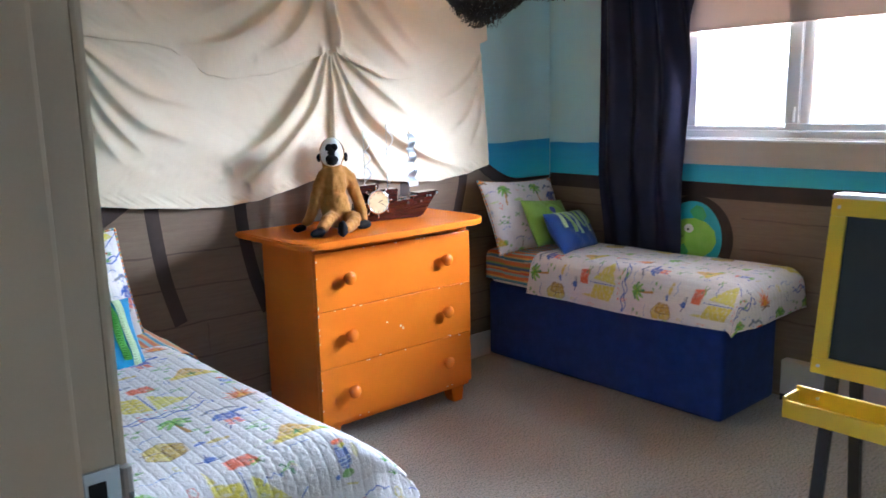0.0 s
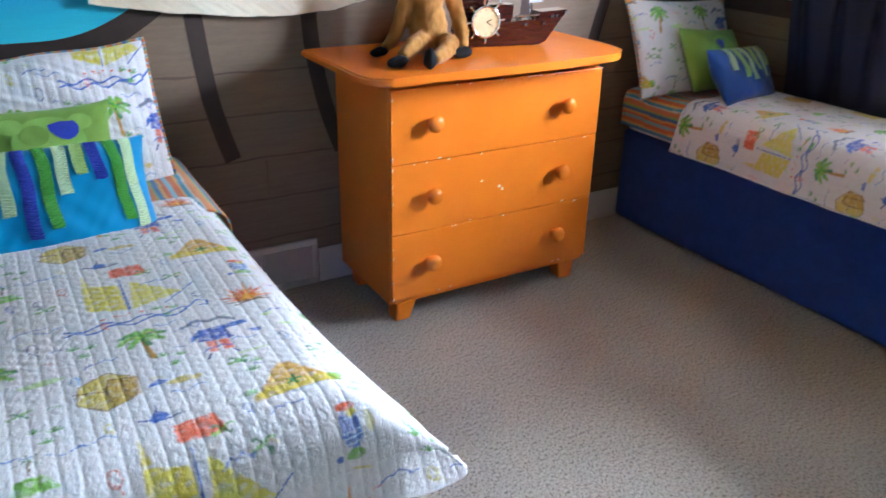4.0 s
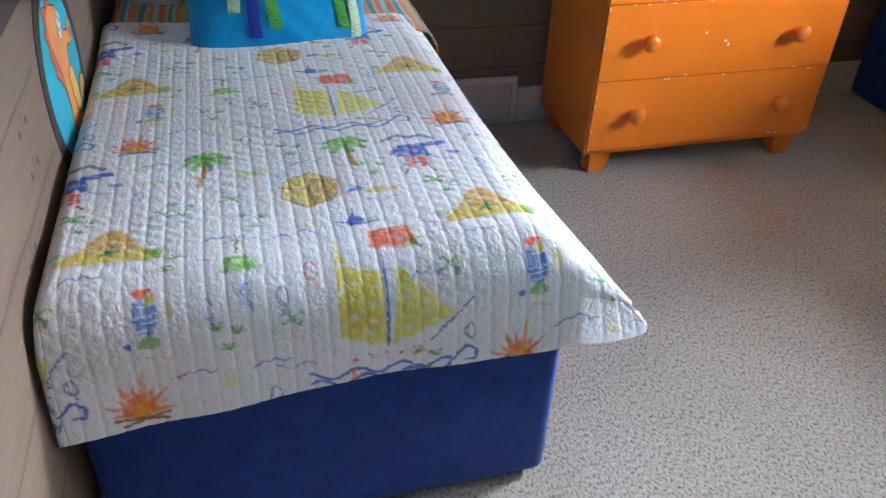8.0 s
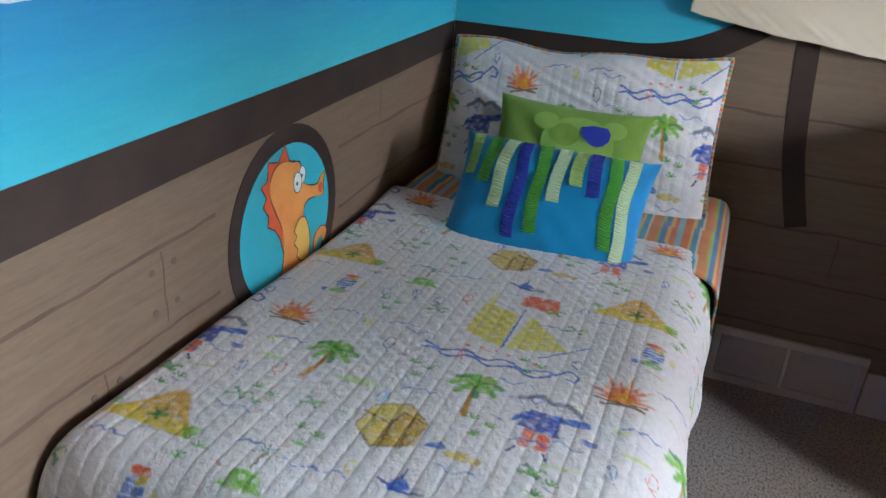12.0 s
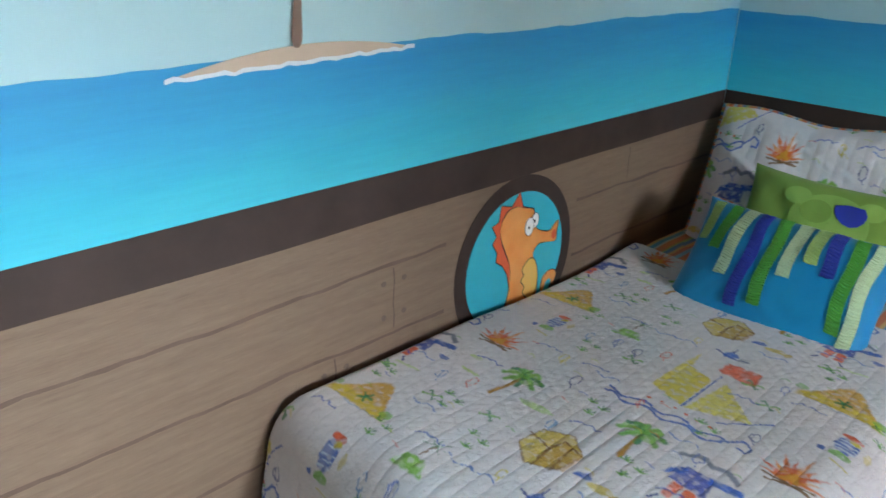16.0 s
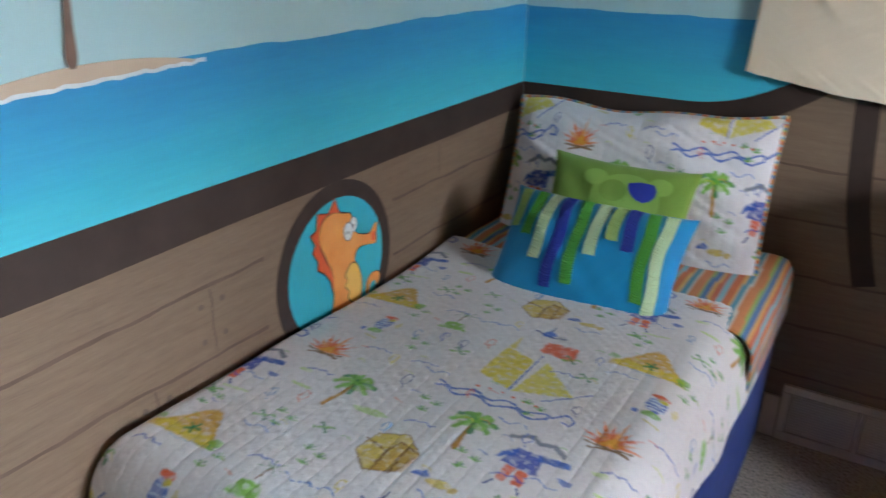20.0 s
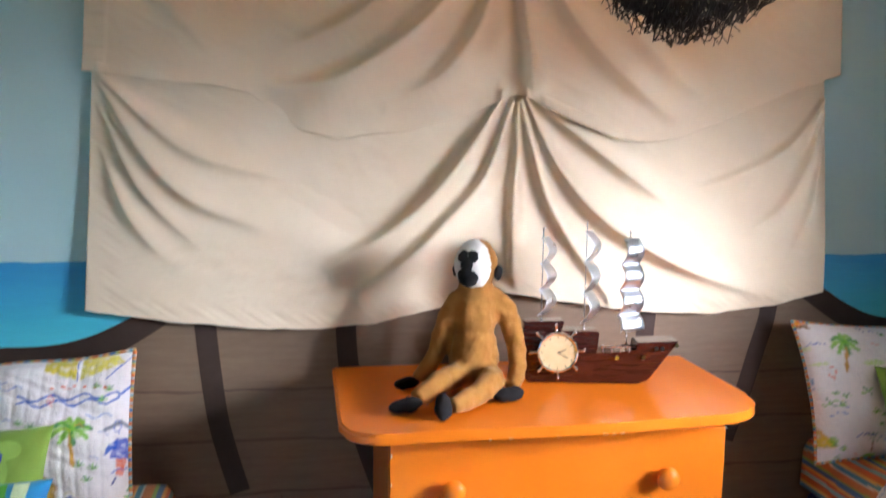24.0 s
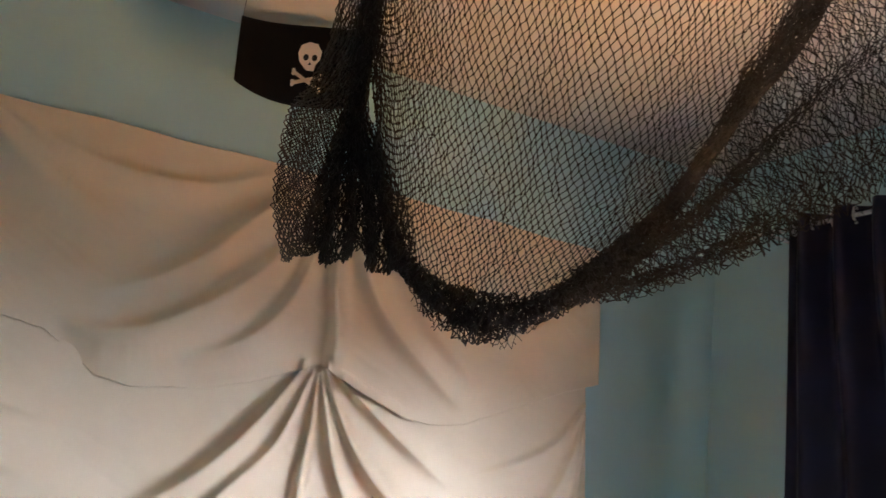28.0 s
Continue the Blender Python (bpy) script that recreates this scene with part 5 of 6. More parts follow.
for k in range(3):
    z0 = 0.112 + k * 0.2635
    d = part("drawer", box(DX0 + 0.002, DX1 - 0.002, DY1 - 0.022, DY1 - 0.0005, z0, z0 + 0.2605, 0.0025, 2), ORANGE, dresser)
    for x in (1.690, 2.264):
        ob = new("knob", kn_me)
        ob.parent = d
        ob.matrix_basis = pose(x, DY1 - 0.022, z0 + 0.137)
    rs = np.random.RandomState(80 + k)
    spots = [(DX0 + 0.01 + 0.9 * rs.rand(), z0 + (0.2575 if rs.rand() > 0.4 else 0.004), 0.006, 0.0018) for i in range(9)] + [(DX0 + 0.006, z0 + 0.26 * rs.rand(), 0.0016, 0.006) for i in range(4)]
    if k == 1:
        spots += [(1.905, z0 + 0.150, 0.0055, 0.0045), (1.985, z0 + 0.118, 0.008, 0.005), (1.999, z0 + 0.105, 0.0055, 0.0065)]
    for x, z, a, b in spots:
        f = 0.5 + rs.rand()
        part("paint_chip", prism([(x + a * f * math.cos(t) * (0.8 + 0.4 * rs.rand()), z + b * math.sin(t) * (0.8 + 0.4 * rs.rand())) for t in steps(0, 5.6, 7)], lambda u, v, w: (u, DY1 - 0.0222 - w, v), 0.0006), CHIP, d, "pale spot where the paint has chipped")
for x, sx in ((DX0 + 0.075, 1), (DX1 - 0.075, -1)):
    for y in (DY1 + 0.045, DY0 - 0.06):
        bm = bmesh.new()
        bmesh.ops.create_cube(bm, size=1, matrix=Matrix.Translation((x, y, 0.043)) @ Matrix.Diagonal((0.085, 0.085, 0.085, 1)))
        for v in bm.verts:
            if v.co.z < 0.02:
                v.co.x += (x - v.co.x) * 0.30 - sx * 0.012
                v.co.y += (y - v.co.y) * 0.25
        bmesh.ops.bevel(bm, geom=bm.edges[:], offset=0.004, segments=2, affect="EDGES")
        part("leg", bm, ORANGE, dresser)
# the top: straight at the back, swept in a slow wave along the front
front = []
TX0, TX1 = 1.405, 2.54
for x in steps(TX0, TX1, 70):
    f = (x - TX0) / (TX1 - TX0)
    y = -0.617 + 0.030 * f + 0.007 * math.sin(f * 8.5)
    for edge, r in ((x - TX0, 0.10), (TX1 - x, 0.16)):
        if edge < r:
            y += r - math.sqrt(max(0, r * r - (r - edge) ** 2))
    front.append((x, y))
outline = [(TX1, -0.022), (TX0, -0.022)] + front
bm = bmesh.new()
lo = [bm.verts.new((x, y, 0.938)) for x, y in outline]
hi = [bm.verts.new((x, y, 0.966)) for x, y in outline]
bm.faces.new(hi), bm.faces.new(lo[::-1])
for i in range(len(lo)):
    bm.faces.new((lo[i], lo[(i + 1) % len(lo)], hi[(i + 1) % len(lo)], hi[i]))
bmesh.ops.bevel(bm, geom=[e for e in bm.edges if abs(e.verts[0].co.z - e.verts[1].co.z) < 1e-5], offset=0.007, segments=3, affect="EDGES")
part("top", bm, ORANGE, dresser, smooth=True, angle=40)
bm = bmesh.new()
lo = [bm.verts.new((DX0 - 0.01 + (x - TX0) * 0.82, max(y + 0.045, -0.53), 0.925)) for x, y in front] + [bm.verts.new((DX1 + 0.01, DY0, 0.925)), bm.verts.new((DX0 - 0.01, DY0, 0.925))]
hi = [bm.verts.new((v.co.x, v.co.y, 0.938)) for v in lo]
bm.faces.new(lo), bm.faces.new(hi)
for i in range(len(lo)):
    bm.faces.new((lo[i], lo[(i + 1) % len(lo)], hi[(i + 1) % len(lo)], hi[i]))
part("top_moulding", bm, ORANGE, dresser)

# ---- sail on the wall ----
sail = thing("sail_drape", "cream cotton sail cloth draped and pinned over the wall", "drape")
PINX, PINZ = 1.962, 1.797


def creases(x, z, crests, light):
    """Height of a set of folds: each crest runs along a smooth line (x, z) with a height and a width, steep on the side away from the light."""
    total = np.zeros_like(x)
    for pts, high, wide, a0, a1 in crests:
        line = np.array(rounded(pts, False, 7))
        seg = line[1:] - line[:-1]
        size = np.hypot(seg[:, 0], seg[:, 1])
        run = np.concatenate(([0], np.cumsum(size))) / size.sum()
        best, f, off = np.full_like(x, 9.0), np.zeros_like(x), np.zeros_like(x)
        for i in range(len(seg)):
            t = np.clip(((x - line[i, 0]) * seg[i, 0] + (z - line[i, 1]) * seg[i, 1]) / size[i] ** 2, 0, 1)
            dx, dz = x - line[i, 0] - t * seg[i, 0], z - line[i, 1] - t * seg[i, 1]
            d = np.hypot(dx, dz)
            near = d < best
            best = np.where(near, d, best)
            f = np.where(near, run[i] + t * (run[i + 1] - run[i]), f)
            off = np.where(near, dx * light[0] + dz * light[1], off)
        lit_side = smoothstep(-0.4, 0.4, off / np.maximum(best, 1e-5))
        w = wide * (0.30 + 0.70 * smoothstep(0, 0.45, f)) * (0.50 + 1.0 * lit_side)
        h = high * (a0 + (1 - a0) * smoothstep(0.0, 0.30, f)) * (1 - (1 - a1) * smoothstep(0.55, 1.0, f))
        total = total + h / (1 + (best / (1.25 * w)) ** 2) ** 2
    return 0.11 * np.tanh(total / 0.11)


def seam_z(x):
    """Lower hem of the sail's upper half."""
    f = np.interp(x, (0.70, 0.90, 1.08, 1.17, 1.25, 1.33, 1.42, 1.62, 1.745, 1.885, 1.962, 2.03, 2.12, 2.265, 2.375, 2.50, 2.75, 2.90, 3.06), (1.832, 1.808, 1.797, 1.780, 1.725, 1.672, 1.655, 1.676, 1.710, 1.763, 1.800, 1.762, 1.720, 1.670, 1.655, 1.672, 1.775, 1.835, 1.888))
    return f + 0.002 * waves(x * 30, 44)


def hem_z(x):
    return np.interp(x, (0.70, 0.92, 1.22, 1.38, 1.54, 1.74, 1.93, 2.10, 2.39, 2.62, 2.85, 3.05), (1.160, 1.124, 1.092, 1.090, 1.103, 1.148, 1.190, 1.160, 1.120, 1.106, 1.132, 1.176)) + 0.0025 * waves(x * 26, 45)


def crumple(x, z, seed):
    """Small soft wrinkles of washed cotton."""
    rim = np.exp(-((x - 0.62) / 0.42) ** 2) + 0.5 * np.exp(-((z - 1.22) / 0.16) ** 2)
    fine = np.abs(waves(x * 31 + 6 * np.sin(z * 7), seed + 2) + waves(z * 37 - 11 * x, seed + 3))
    return 0.0019 * waves(x * 19 + 9 * np.sin(z * 3.1), seed) * waves(z * 23 + 5 * x, seed + 1) - 0.0006 * rim * np.exp(-(fine / 0.35) ** 2)


# folds fanning from the pin, then from the two upper corners
LOWER_FAN = [
    ([(1.915, 1.785), (1.820, 1.640), (1.708, 1.498), (1.580, 1.384), (1.40, 1.270)], 0.057, 0.041, 0.45, 0.25),
    ([(1.945, 1.770), (1.858, 1.548), (1.736, 1.406), (1.632, 1.300), (1.478, 1.190)], 0.050, 0.036, 0.40, 0.35),
    ([(1.962, 1.770), (1.958, 1.600), (1.950, 1.460), (1.955, 1.240)], 0.033, 0.020, 0.60, 0.80),
    ([(1.972, 1.780), (2.038, 1.529), (2.120, 1.372), (2.262, 1.180)], 0.040, 0.032, 0.45, 0.50),
    ([(1.985, 1.785), (2.075, 1.598), (2.190, 1.457), (2.358, 1.340), (2.588, 1.235), (2.88, 1.150)], 0.057, 0.041, 0.45, 0.15),
    ([(2.000, 1.790), (2.170, 1.662), (2.323, 1.556), (2.500, 1.450)], 0.043, 0.038, 0.50, 0.0),
]
LOWER_LEFT = [
    ([(0.770, 1.815), (0.916, 1.680), (1.023, 1.606), (1.131, 1.572), (1.330, 1.530)], 0.037, 0.043, 0.35, 0.0),
    ([(0.765, 1.800), (0.889, 1.600), (1.007, 1.478), (1.126, 1.425), (1.260, 1.380)], 0.043, 0.048, 0.35, 0.0),
    ([(0.765, 1.730), (0.857, 1.535), (0.938, 1.428), (1.050, 1.320)], 0.030, 0.036, 0.30, 0.0),
    ([(0.770, 1.600), (0.845, 1.418), (0.950, 1.290)], 0.025, 0.034, 0.20, 0.0),
]
LOWER_RIGHT = [
    ([(2.990, 1.800), (2.866, 1.648), (2.695, 1.556), (2.500, 1.490)], 0.027, 0.031, 0.45, 0.0),
    ([(2.995, 1.760), (2.925, 1.560), (2.835, 1.430), (2.700, 1.340)], 0.025, 0.031, 0.40, 0.0),
    ([(3.000, 1.690), (2.965, 1.450), (2.890, 1.260)], 0.018, 0.026, 0.30, 0.0),
]
UPPER_LEFT = [
    ([(0.905, 2.405), (1.061, 2.312), (1.268, 2.268), (1.533, 2.285), (1.740, 2.385)], 0.049, 0.048, 0.20, 0.3),
    ([(0.835, 2.395), (0.945, 2.305), (1.103, 2.195), (1.330, 2.105)], 0.052, 0.059, 0.25, 0.0),
    ([(0.840, 2.260), (0.921, 2.070), (1.015, 1.956), (1.110, 1.860)], 0.032, 0.048, 0.10, 0.0),
    ([(1.860, 2.400), (1.665, 2.192), (1.574, 2.084), (1.440, 1.977), (1.230, 1.885)], 0.074, 0.056, 0.40, 0.0),
    ([(1.885, 2.330), (1.768, 2.109), (1.660, 1.983), (1.525, 1.880), (1.385, 1.812), (1.170, 1.795)], 0.091, 0.050, 0.40, 0.1),
    ([(1.915, 2.270), (1.872, 2.100), (1.815, 1.953), (1.702, 1.826), (1.570, 1.762)], 0.063, 0.048, 0.40, 0.1),
]
UPPER_RIGHT = [
    ([(1.945, 2.300), (1.962, 2.054), (1.985, 1.931), (1.992, 1.830)], 0.060, 0.024, 0.40, 0.7),
    ([(1.985, 2.300), (2.080, 2.077), (2.200, 1.928), (2.350, 1.813), (2.520, 1.705)], 0.063, 0.050, 0.40, 0.0),
    ([(2.060, 2.300), (2.290, 2.012), (2.424, 1.892), (2.640, 1.775)], 0.063, 0.059, 0.35, 0.0),
    ([(2.980, 2.330), (2.820, 2.120), (2.700, 2.010), (2.560, 1.960)], 0.028, 0.050, 0.20, 0.0),
]


def lower_depth(x, v):
    """How far the lower cloth stands off the wall; v runs from its top to its hem."""
    z = seam_z(x) + 0.05 + (hem_z(x) - seam_z(x) - 0.05) * v
    d = creases(x, z, LOWER_FAN, (1.0, 0.1)) + creases(x, z, LOWER_LEFT, (0.8, 0.6)) + creases(x, z, LOWER_RIGHT, (0.8, -0.6))
    d = d + crumple(x, z, 46) + 0.007 * waves(x * 4 + z * 6, 49) * smoothstep(0.0, 0.4, v)
    hem = np.exp(-((x - 0.775) / 0.03) ** 2) + np.exp(-((v - 0.96) / 0.03) ** 2)
    d = d + 0.0022 * hem * waves(z * 55 + x * 40, 50)
    rim = 0.25 + 0.75 * smoothstep(0.0, 0.09, x - 0.73) * smoothstep(0.0, 0.06, 3.03 - x)
    return 0.016 + np.maximum(d * rim, -0.006) + 0.026 * v ** 1.5


U, V = np.meshgrid(np.linspace(0, 1, 460), np.linspace(0, 1, 200))
xl = 0.752 - 0.042 * V
xr = 2.992 + 0.052 * V - 0.012 * V ** 8
X = xl + (xr - xl) * U
Z = seam_z(X) + 0.05 + (hem_z(X) - seam_z(X) - 0.05) * V
ob = mesh_part("lower_cloth", grid_mesh("lower_cloth", np.stack((X, -lower_depth(X, V), Z), -1)), SAIL, sail, smooth=True, angle=0)
md = ob.modifiers.new("thick", "SOLIDIFY")
md.thickness, md.offset = 0.003, 1
U, V = np.meshgrid(np.linspace(0, 1, 460), np.linspace(0, 1, 190))
xl = 0.770 - 0.044 * V
xr = 3.010 + 0.045 * V - 0.010 * V ** 6
X = xl + (xr - xl) * U
top_z = 2.412 + 0.012 * np.sin(U * math.pi) - 0.018 * U - 0.006 * np.sin(U * math.pi * 5.0) ** 2
Z = top_z + (seam_z(X) - top_z) * V
D = 0.010 + (creases(X, Z, UPPER_LEFT, (0.85, -0.35)) + creases(X, Z, UPPER_RIGHT, (0.9, 0.2))) * smoothstep(0.0, 0.10, V) + crumple(X, Z, 56) + 0.006 * waves(X * 4 + Z * 7, 48)
rim = 0.3 + 0.7 * smoothstep(0.0, 0.10, X - xl) * smoothstep(0.0, 0.08, xr - X)
band_ = smoothstep(0.062, 0.056, X - xl)
D = 0.020 + np.maximum(D * rim, -0.004) + 0.0030 * band_ + 0.0016 * band_ * waves(Z * 60, 57)
# the tongue of cloth that is drawn up and pinned
near = np.exp(-(np.hypot((X - PINX - 0.012) / 0.050, (Z - PINZ - 0.05) / 0.075)) ** 2)
D = D + near * (0.010 + 0.016 * np.tanh((X - PINX - 0.020) * 90))
soft_hem = np.exp(-((X - 1.25) / 0.09) ** 2)
lie = lower_depth(X, 0.05 / (seam_z(X) + 0.05 - hem_z(X))) + 0.007 - 0.011 * soft_hem
lip = np.exp(-((X - 2.16) / 0.13) ** 2) + 0.7 * np.exp(-((X - 1.70) / 0.14) ** 2) + 0.4 * np.exp(-((X - 0.95) / 0.14) ** 2)
D = np.maximum(D + (lie - D) * smoothstep(0.86, 1.0, V) * (0.55 + 0.45 * soft_hem), lie * smoothstep(0.9, 0.96, V)) + (0.005 + 0.022 * lip) * np.exp(-((V - 1) / 0.06) ** 2) * (1 - soft_hem)
ob = mesh_part("upper_cloth", grid_mesh("upper_cloth", np.stack((X, -D, Z), -1)), SAIL, sail, smooth=True, angle=0)
md = ob.modifiers.new("thick", "SOLIDIFY")
md.thickness, md.offset = 0.003, 1

# ---- easel ----
easel = thing("easel", "yellow framed chalkboard easel on black wooden legs", "easel")
EY0, EY1 = -2.255, -2.875
EBX, ETX, ETZ = 2.285, 2.475, 1.185


def ex(z):
    return EBX + (ETX - EBX) * z / ETZ


def slab(y0, y1, z0, z1, off, thick, bevel=0.003):
    """A board lying along the easel's sloping face."""
    bm = bmesh.new()
    for y in (y0, y1):
        for z, o in ((z0, off), (z1, off), (z1, off + thick), (z0, off + thick)):
            bm.verts.new((ex(z) - 0.0 + o, y, z))
    bm.verts.ensure_lookup_table()
    v = bm.verts
    for f in ((0, 1, 2, 3), (7, 6, 5, 4), (0, 4, 5, 1), (1, 5, 6, 2), (2, 6, 7, 3), (3, 7, 4, 0)):
        bm.faces.new([v[i] for i in f])
    if bevel:
        bmesh.ops.bevel(bm, geom=bm.edges[:], offset=bevel, segments=2, affect="EDGES")
    return bm


for y0, y1, z0, z1 in ((EY1, EY0, 1.130, 1.185), (EY1, EY0, 0.605, 0.660), (EY0 - 0.052, EY0, 0.660, 1.130), (EY1, EY1 + 0.052, 0.660, 1.130)):
    part("frame_rail", slab(y0, y1, z0, z1, -0.020, 0.020), YELLOW, easel, "glossy yellow frame")
part("chalkboard", slab(EY1 + 0.05, EY0 - 0.05, 0.658, 1.132, -0.009, 0.006, 0), BOARD, easel, "black chalkboard with faint chalk writing")
for y, z in ((EY0 - 0.026, 1.158), (EY0 - 0.026, 0.632), (EY1 + 0.026, 1.158), (EY1 + 0.026, 0.632)):
    part("screw", rod(bmesh.new(), (ex(z) - 0.0225, y, z), (ex(z) - 0.018, y, z), 0.006, segs=12), STEEL, easel)
for y in (EY0 - 0.065, EY1 + 0.065):
    bm = slab(y - 0.021, y + 0.021, 0.0, 1.17, 0.001, 0.022)
    part("front_leg", bm, BLACKWOOD, easel)
    bm = bmesh.new()
    rows = ((2.655, 0.0), (2.503, 1.175))
    for yy in (y - 0.020, y + 0.020):
        for (x, z), o in ((rows[0], 0), (rows[1], 0), (rows[1], 0.022), (rows[0], 0.022)):
            bm.verts.new((x + o, yy, z))
    bm.verts.ensure_lookup_table()
    for f in ((0, 1, 2, 3), (7, 6, 5, 4), (0, 4, 5, 1), (1, 5, 6, 2), (2, 6, 7, 3), (3, 7, 4, 0)):
        bm.faces.new([bm.verts[i] for i in f])
    part("back_leg", bm, BLACKWOOD, easel)
part("top_cap", box(ETX - 0.018, ETX + 0.055, EY1, EY0, 1.186, 1.200, 0.004), EYEW, easel, "white-edged top bar")
# tray with a rounded left end
tx = ex(0.50)
bm = box(tx - 0.105, tx - 0.001, EY1 - 0.03, EY0 + 0.035, 0.465, 0.477, 0.003, 1)
box(tx - 0.112, tx - 0.100, EY1 - 0.03, EY0 + 0.035, 0.465, 0.527, 0.005, 2, bm)
box(tx - 0.016, tx - 0.002, EY1 - 0.03, EY0 + 0.035, 0.465, 0.553, 0.005, 2, bm)
for y in (EY0 + 0.023, EY1 - 0.03):
    box(tx - 0.112, tx - 0.002, y, y + 0.012, 0.465, 0.540, 0.004, 2, bm)
part("tray", bm, YELLOW, easel, "glossy yellow chalk tray")
part("screw", rod(bmesh.new(), (tx - 0.0185, EY0 - 0.04, 0.525), (tx - 0.014, EY0 - 0.04, 0.525), 0.006, segs=12), STEEL, easel)


def written(word, y, z, size):
    cu = bpy.data.curves.new("lettering", "FONT")
    cu.body, cu.size, cu.extrude = word, size, 0.0003
    ob = new("lettering", cu)
    dg = bpy.context.evaluated_depsgraph_get()
    me = bpy.data.meshes.new_from_object(ob.evaluated_get(dg))
    bpy.data.objects.remove(ob)
    lean_ = math.degrees(math.atan2(ETX - EBX, ETZ))
    m = pose(ex(z) - 0.0105, y, z) @ pose(0, 0, 0, 0, lean_, 0) @ pose(0, 0, 0, 90, 0, -90)
    me.transform(m)
    me.materials.clear()
    return mesh_part("chalk_lettering", me, CHALK, easel)


written("DR", -2.445, 1.030, 0.062)

# ---- plush toy on the dresser ----
PLUSH = cloth("caramel_plush", (0.28, 0.122, 0.026), (0.38, 0.175, 0.042), 700, 0.97, 22, 0.9, 0.08)
PLUSHW = cloth("white_plush", (0.68, 0.66, 0.62), (0.76, 0.74, 0.70), 700, 0.97, 22, 0.9, 0.08)
PLUSHK = cloth("black_plush", (0.008, 0.008, 0.009), (0.016, 0.015, 0.016), 700, 0.97, 22, 0.9, 0.0)


def blob_at(bm, c, r, idx, turn=None, segs=22):
    first = len(bm.faces)
    bmesh.ops.create_uvsphere(bm, u_segments=segs, v_segments=segs // 2, radius=1, matrix=Matrix.Translation(c) @ (turn or Matrix.Identity(4)) @ Matrix.Diagonal((*r, 1)))
    bm.faces.ensure_lookup_table()
    for f in bm.faces[first:]:
        f.material_index = idx


def limb(bm, pts, radii, idx, segs=14, fine=7):
    """A stuffed limb along a smooth line."""
    p = [Vector(q) for q in pts]
    line, rad = [], []
    for i in range(len(p) - 1):
        p0, p1, p2, p3 = p[max(i - 1, 0)], p[i], p[i + 1], p[min(i + 2, len(p) - 1)]
        for k in range(fine):
            t = k / fine
            line.append(0.5 * ((2 * p1) + (p2 - p0) * t + (2 * p0 - 5 * p1 + 4 * p2 - p3) * t * t + (3 * p1 - p0 - 3 * p2 + p3) * t ** 3))
            rad.append(radii[i] + (radii[i + 1] - radii[i]) * t)
    line.append(p[-1]), rad.append(radii[-1])
    first, rings = len(bm.faces), []
    for i, c in enumerate(line):
        d = (line[min(i + 1, len(line) - 1)] - line[max(i - 1, 0)]).normalized()
        q = d.to_track_quat("Z", "Y")
        rings.append([bm.verts.new(c + q @ Vector((rad[i] * math.cos(a), rad[i] * math.sin(a), 0))) for a in steps(0, 2 * math.pi * (1 - 1 / segs), segs - 1)])
    for a, b in zip(rings, rings[1:]):
        for k in range(segs):
            bm.faces.new((a[k], a[(k + 1) % segs], b[(k + 1) % segs], b[k]))
    bm.faces.new(rings[0]), bm.faces.new(rings[-1])
    bm.faces.ensure_lookup_table()
    for f in bm.faces[first:]:
        f.material_index = idx


TOP = 0.966
bm = bmesh.new()
face_turn = Matrix.Rotation(radians(-34), 4, "Z")


def on_face(a, b, d):
    """A place on the head: a to its side, b up, d forward."""
    return Vector((1.795, -0.268, 1.312)) + face_turn @ Vector((a, -d, b))


blob_at(bm, (1.788, -0.285, 1.170), (0.062, 0.054, 0.098), 0)
blob_at(bm, (1.786, -0.293, 1.062), (0.070, 0.064, 0.096), 0)
blob_at(bm, (1.790, -0.275, 1.225), (0.066, 0.046, 0.036), 0)
blob_at(bm, (1.795, -0.268, 1.312), (0.058, 0.062, 0.073), 0, face_turn)
limb(bm, [(1.79, -0.275, 1.21), (1.793, -0.270, 1.28)], (0.050, 0.044), 0)
limb(bm, [(1.742, -0.275, 1.225), (1.712, -0.265, 1.15), (1.680, -0.258, 1.05), (1.632, -0.262, 0.992)], (0.026, 0.030, 0.026, 0.020), 0)
limb(bm, [(1.818, -0.278, 1.232), (1.868, -0.284, 1.195), (1.900, -0.295, 1.11), (1.898, -0.345, 1.03), (1.872, -0.385, 0.992)], (0.028, 0.034, 0.029, 0.025, 0.021), 0)
limb(bm, [(1.765, -0.320, 1.012), (1.712, -0.360, 1.024), (1.655, -0.405, 1.012), (1.606, -0.445, 0.992)], (0.034, 0.033, 0.029, 0.022), 0)
limb(bm, [(1.825, -0.330, 1.010), (1.812, -0.400, 1.020), (1.752, -0.465, 1.002), (1.682, -0.515, 0.994)], (0.033, 0.033, 0.029, 0.022), 0)
# sewn together: one skin over the stuffed forms
me = bpy.data.meshes.new("stuffing")
bm.to_mesh(me)
form = bpy.data.objects.new("stuffing", me)
bpy.context.scene.collection.objects.link(form)
skin = form.modifiers.new("skin", "REMESH")
skin.mode, skin.voxel_size = "VOXEL", 0.0062
relax = form.modifiers.new("relax", "SMOOTH")
relax.iterations, relax.factor = 7, 0.5
bpy.context.view_layer.update()
sewn = bpy.data.meshes.new_from_object(form.evaluated_get(bpy.context.evaluated_depsgraph_get()))
bm.free()
bm = bmesh.new()
bm.from_mesh(sewn)
bpy.data.objects.remove(form), bpy.data.meshes.remove(me), bpy.data.meshes.remove(sewn)
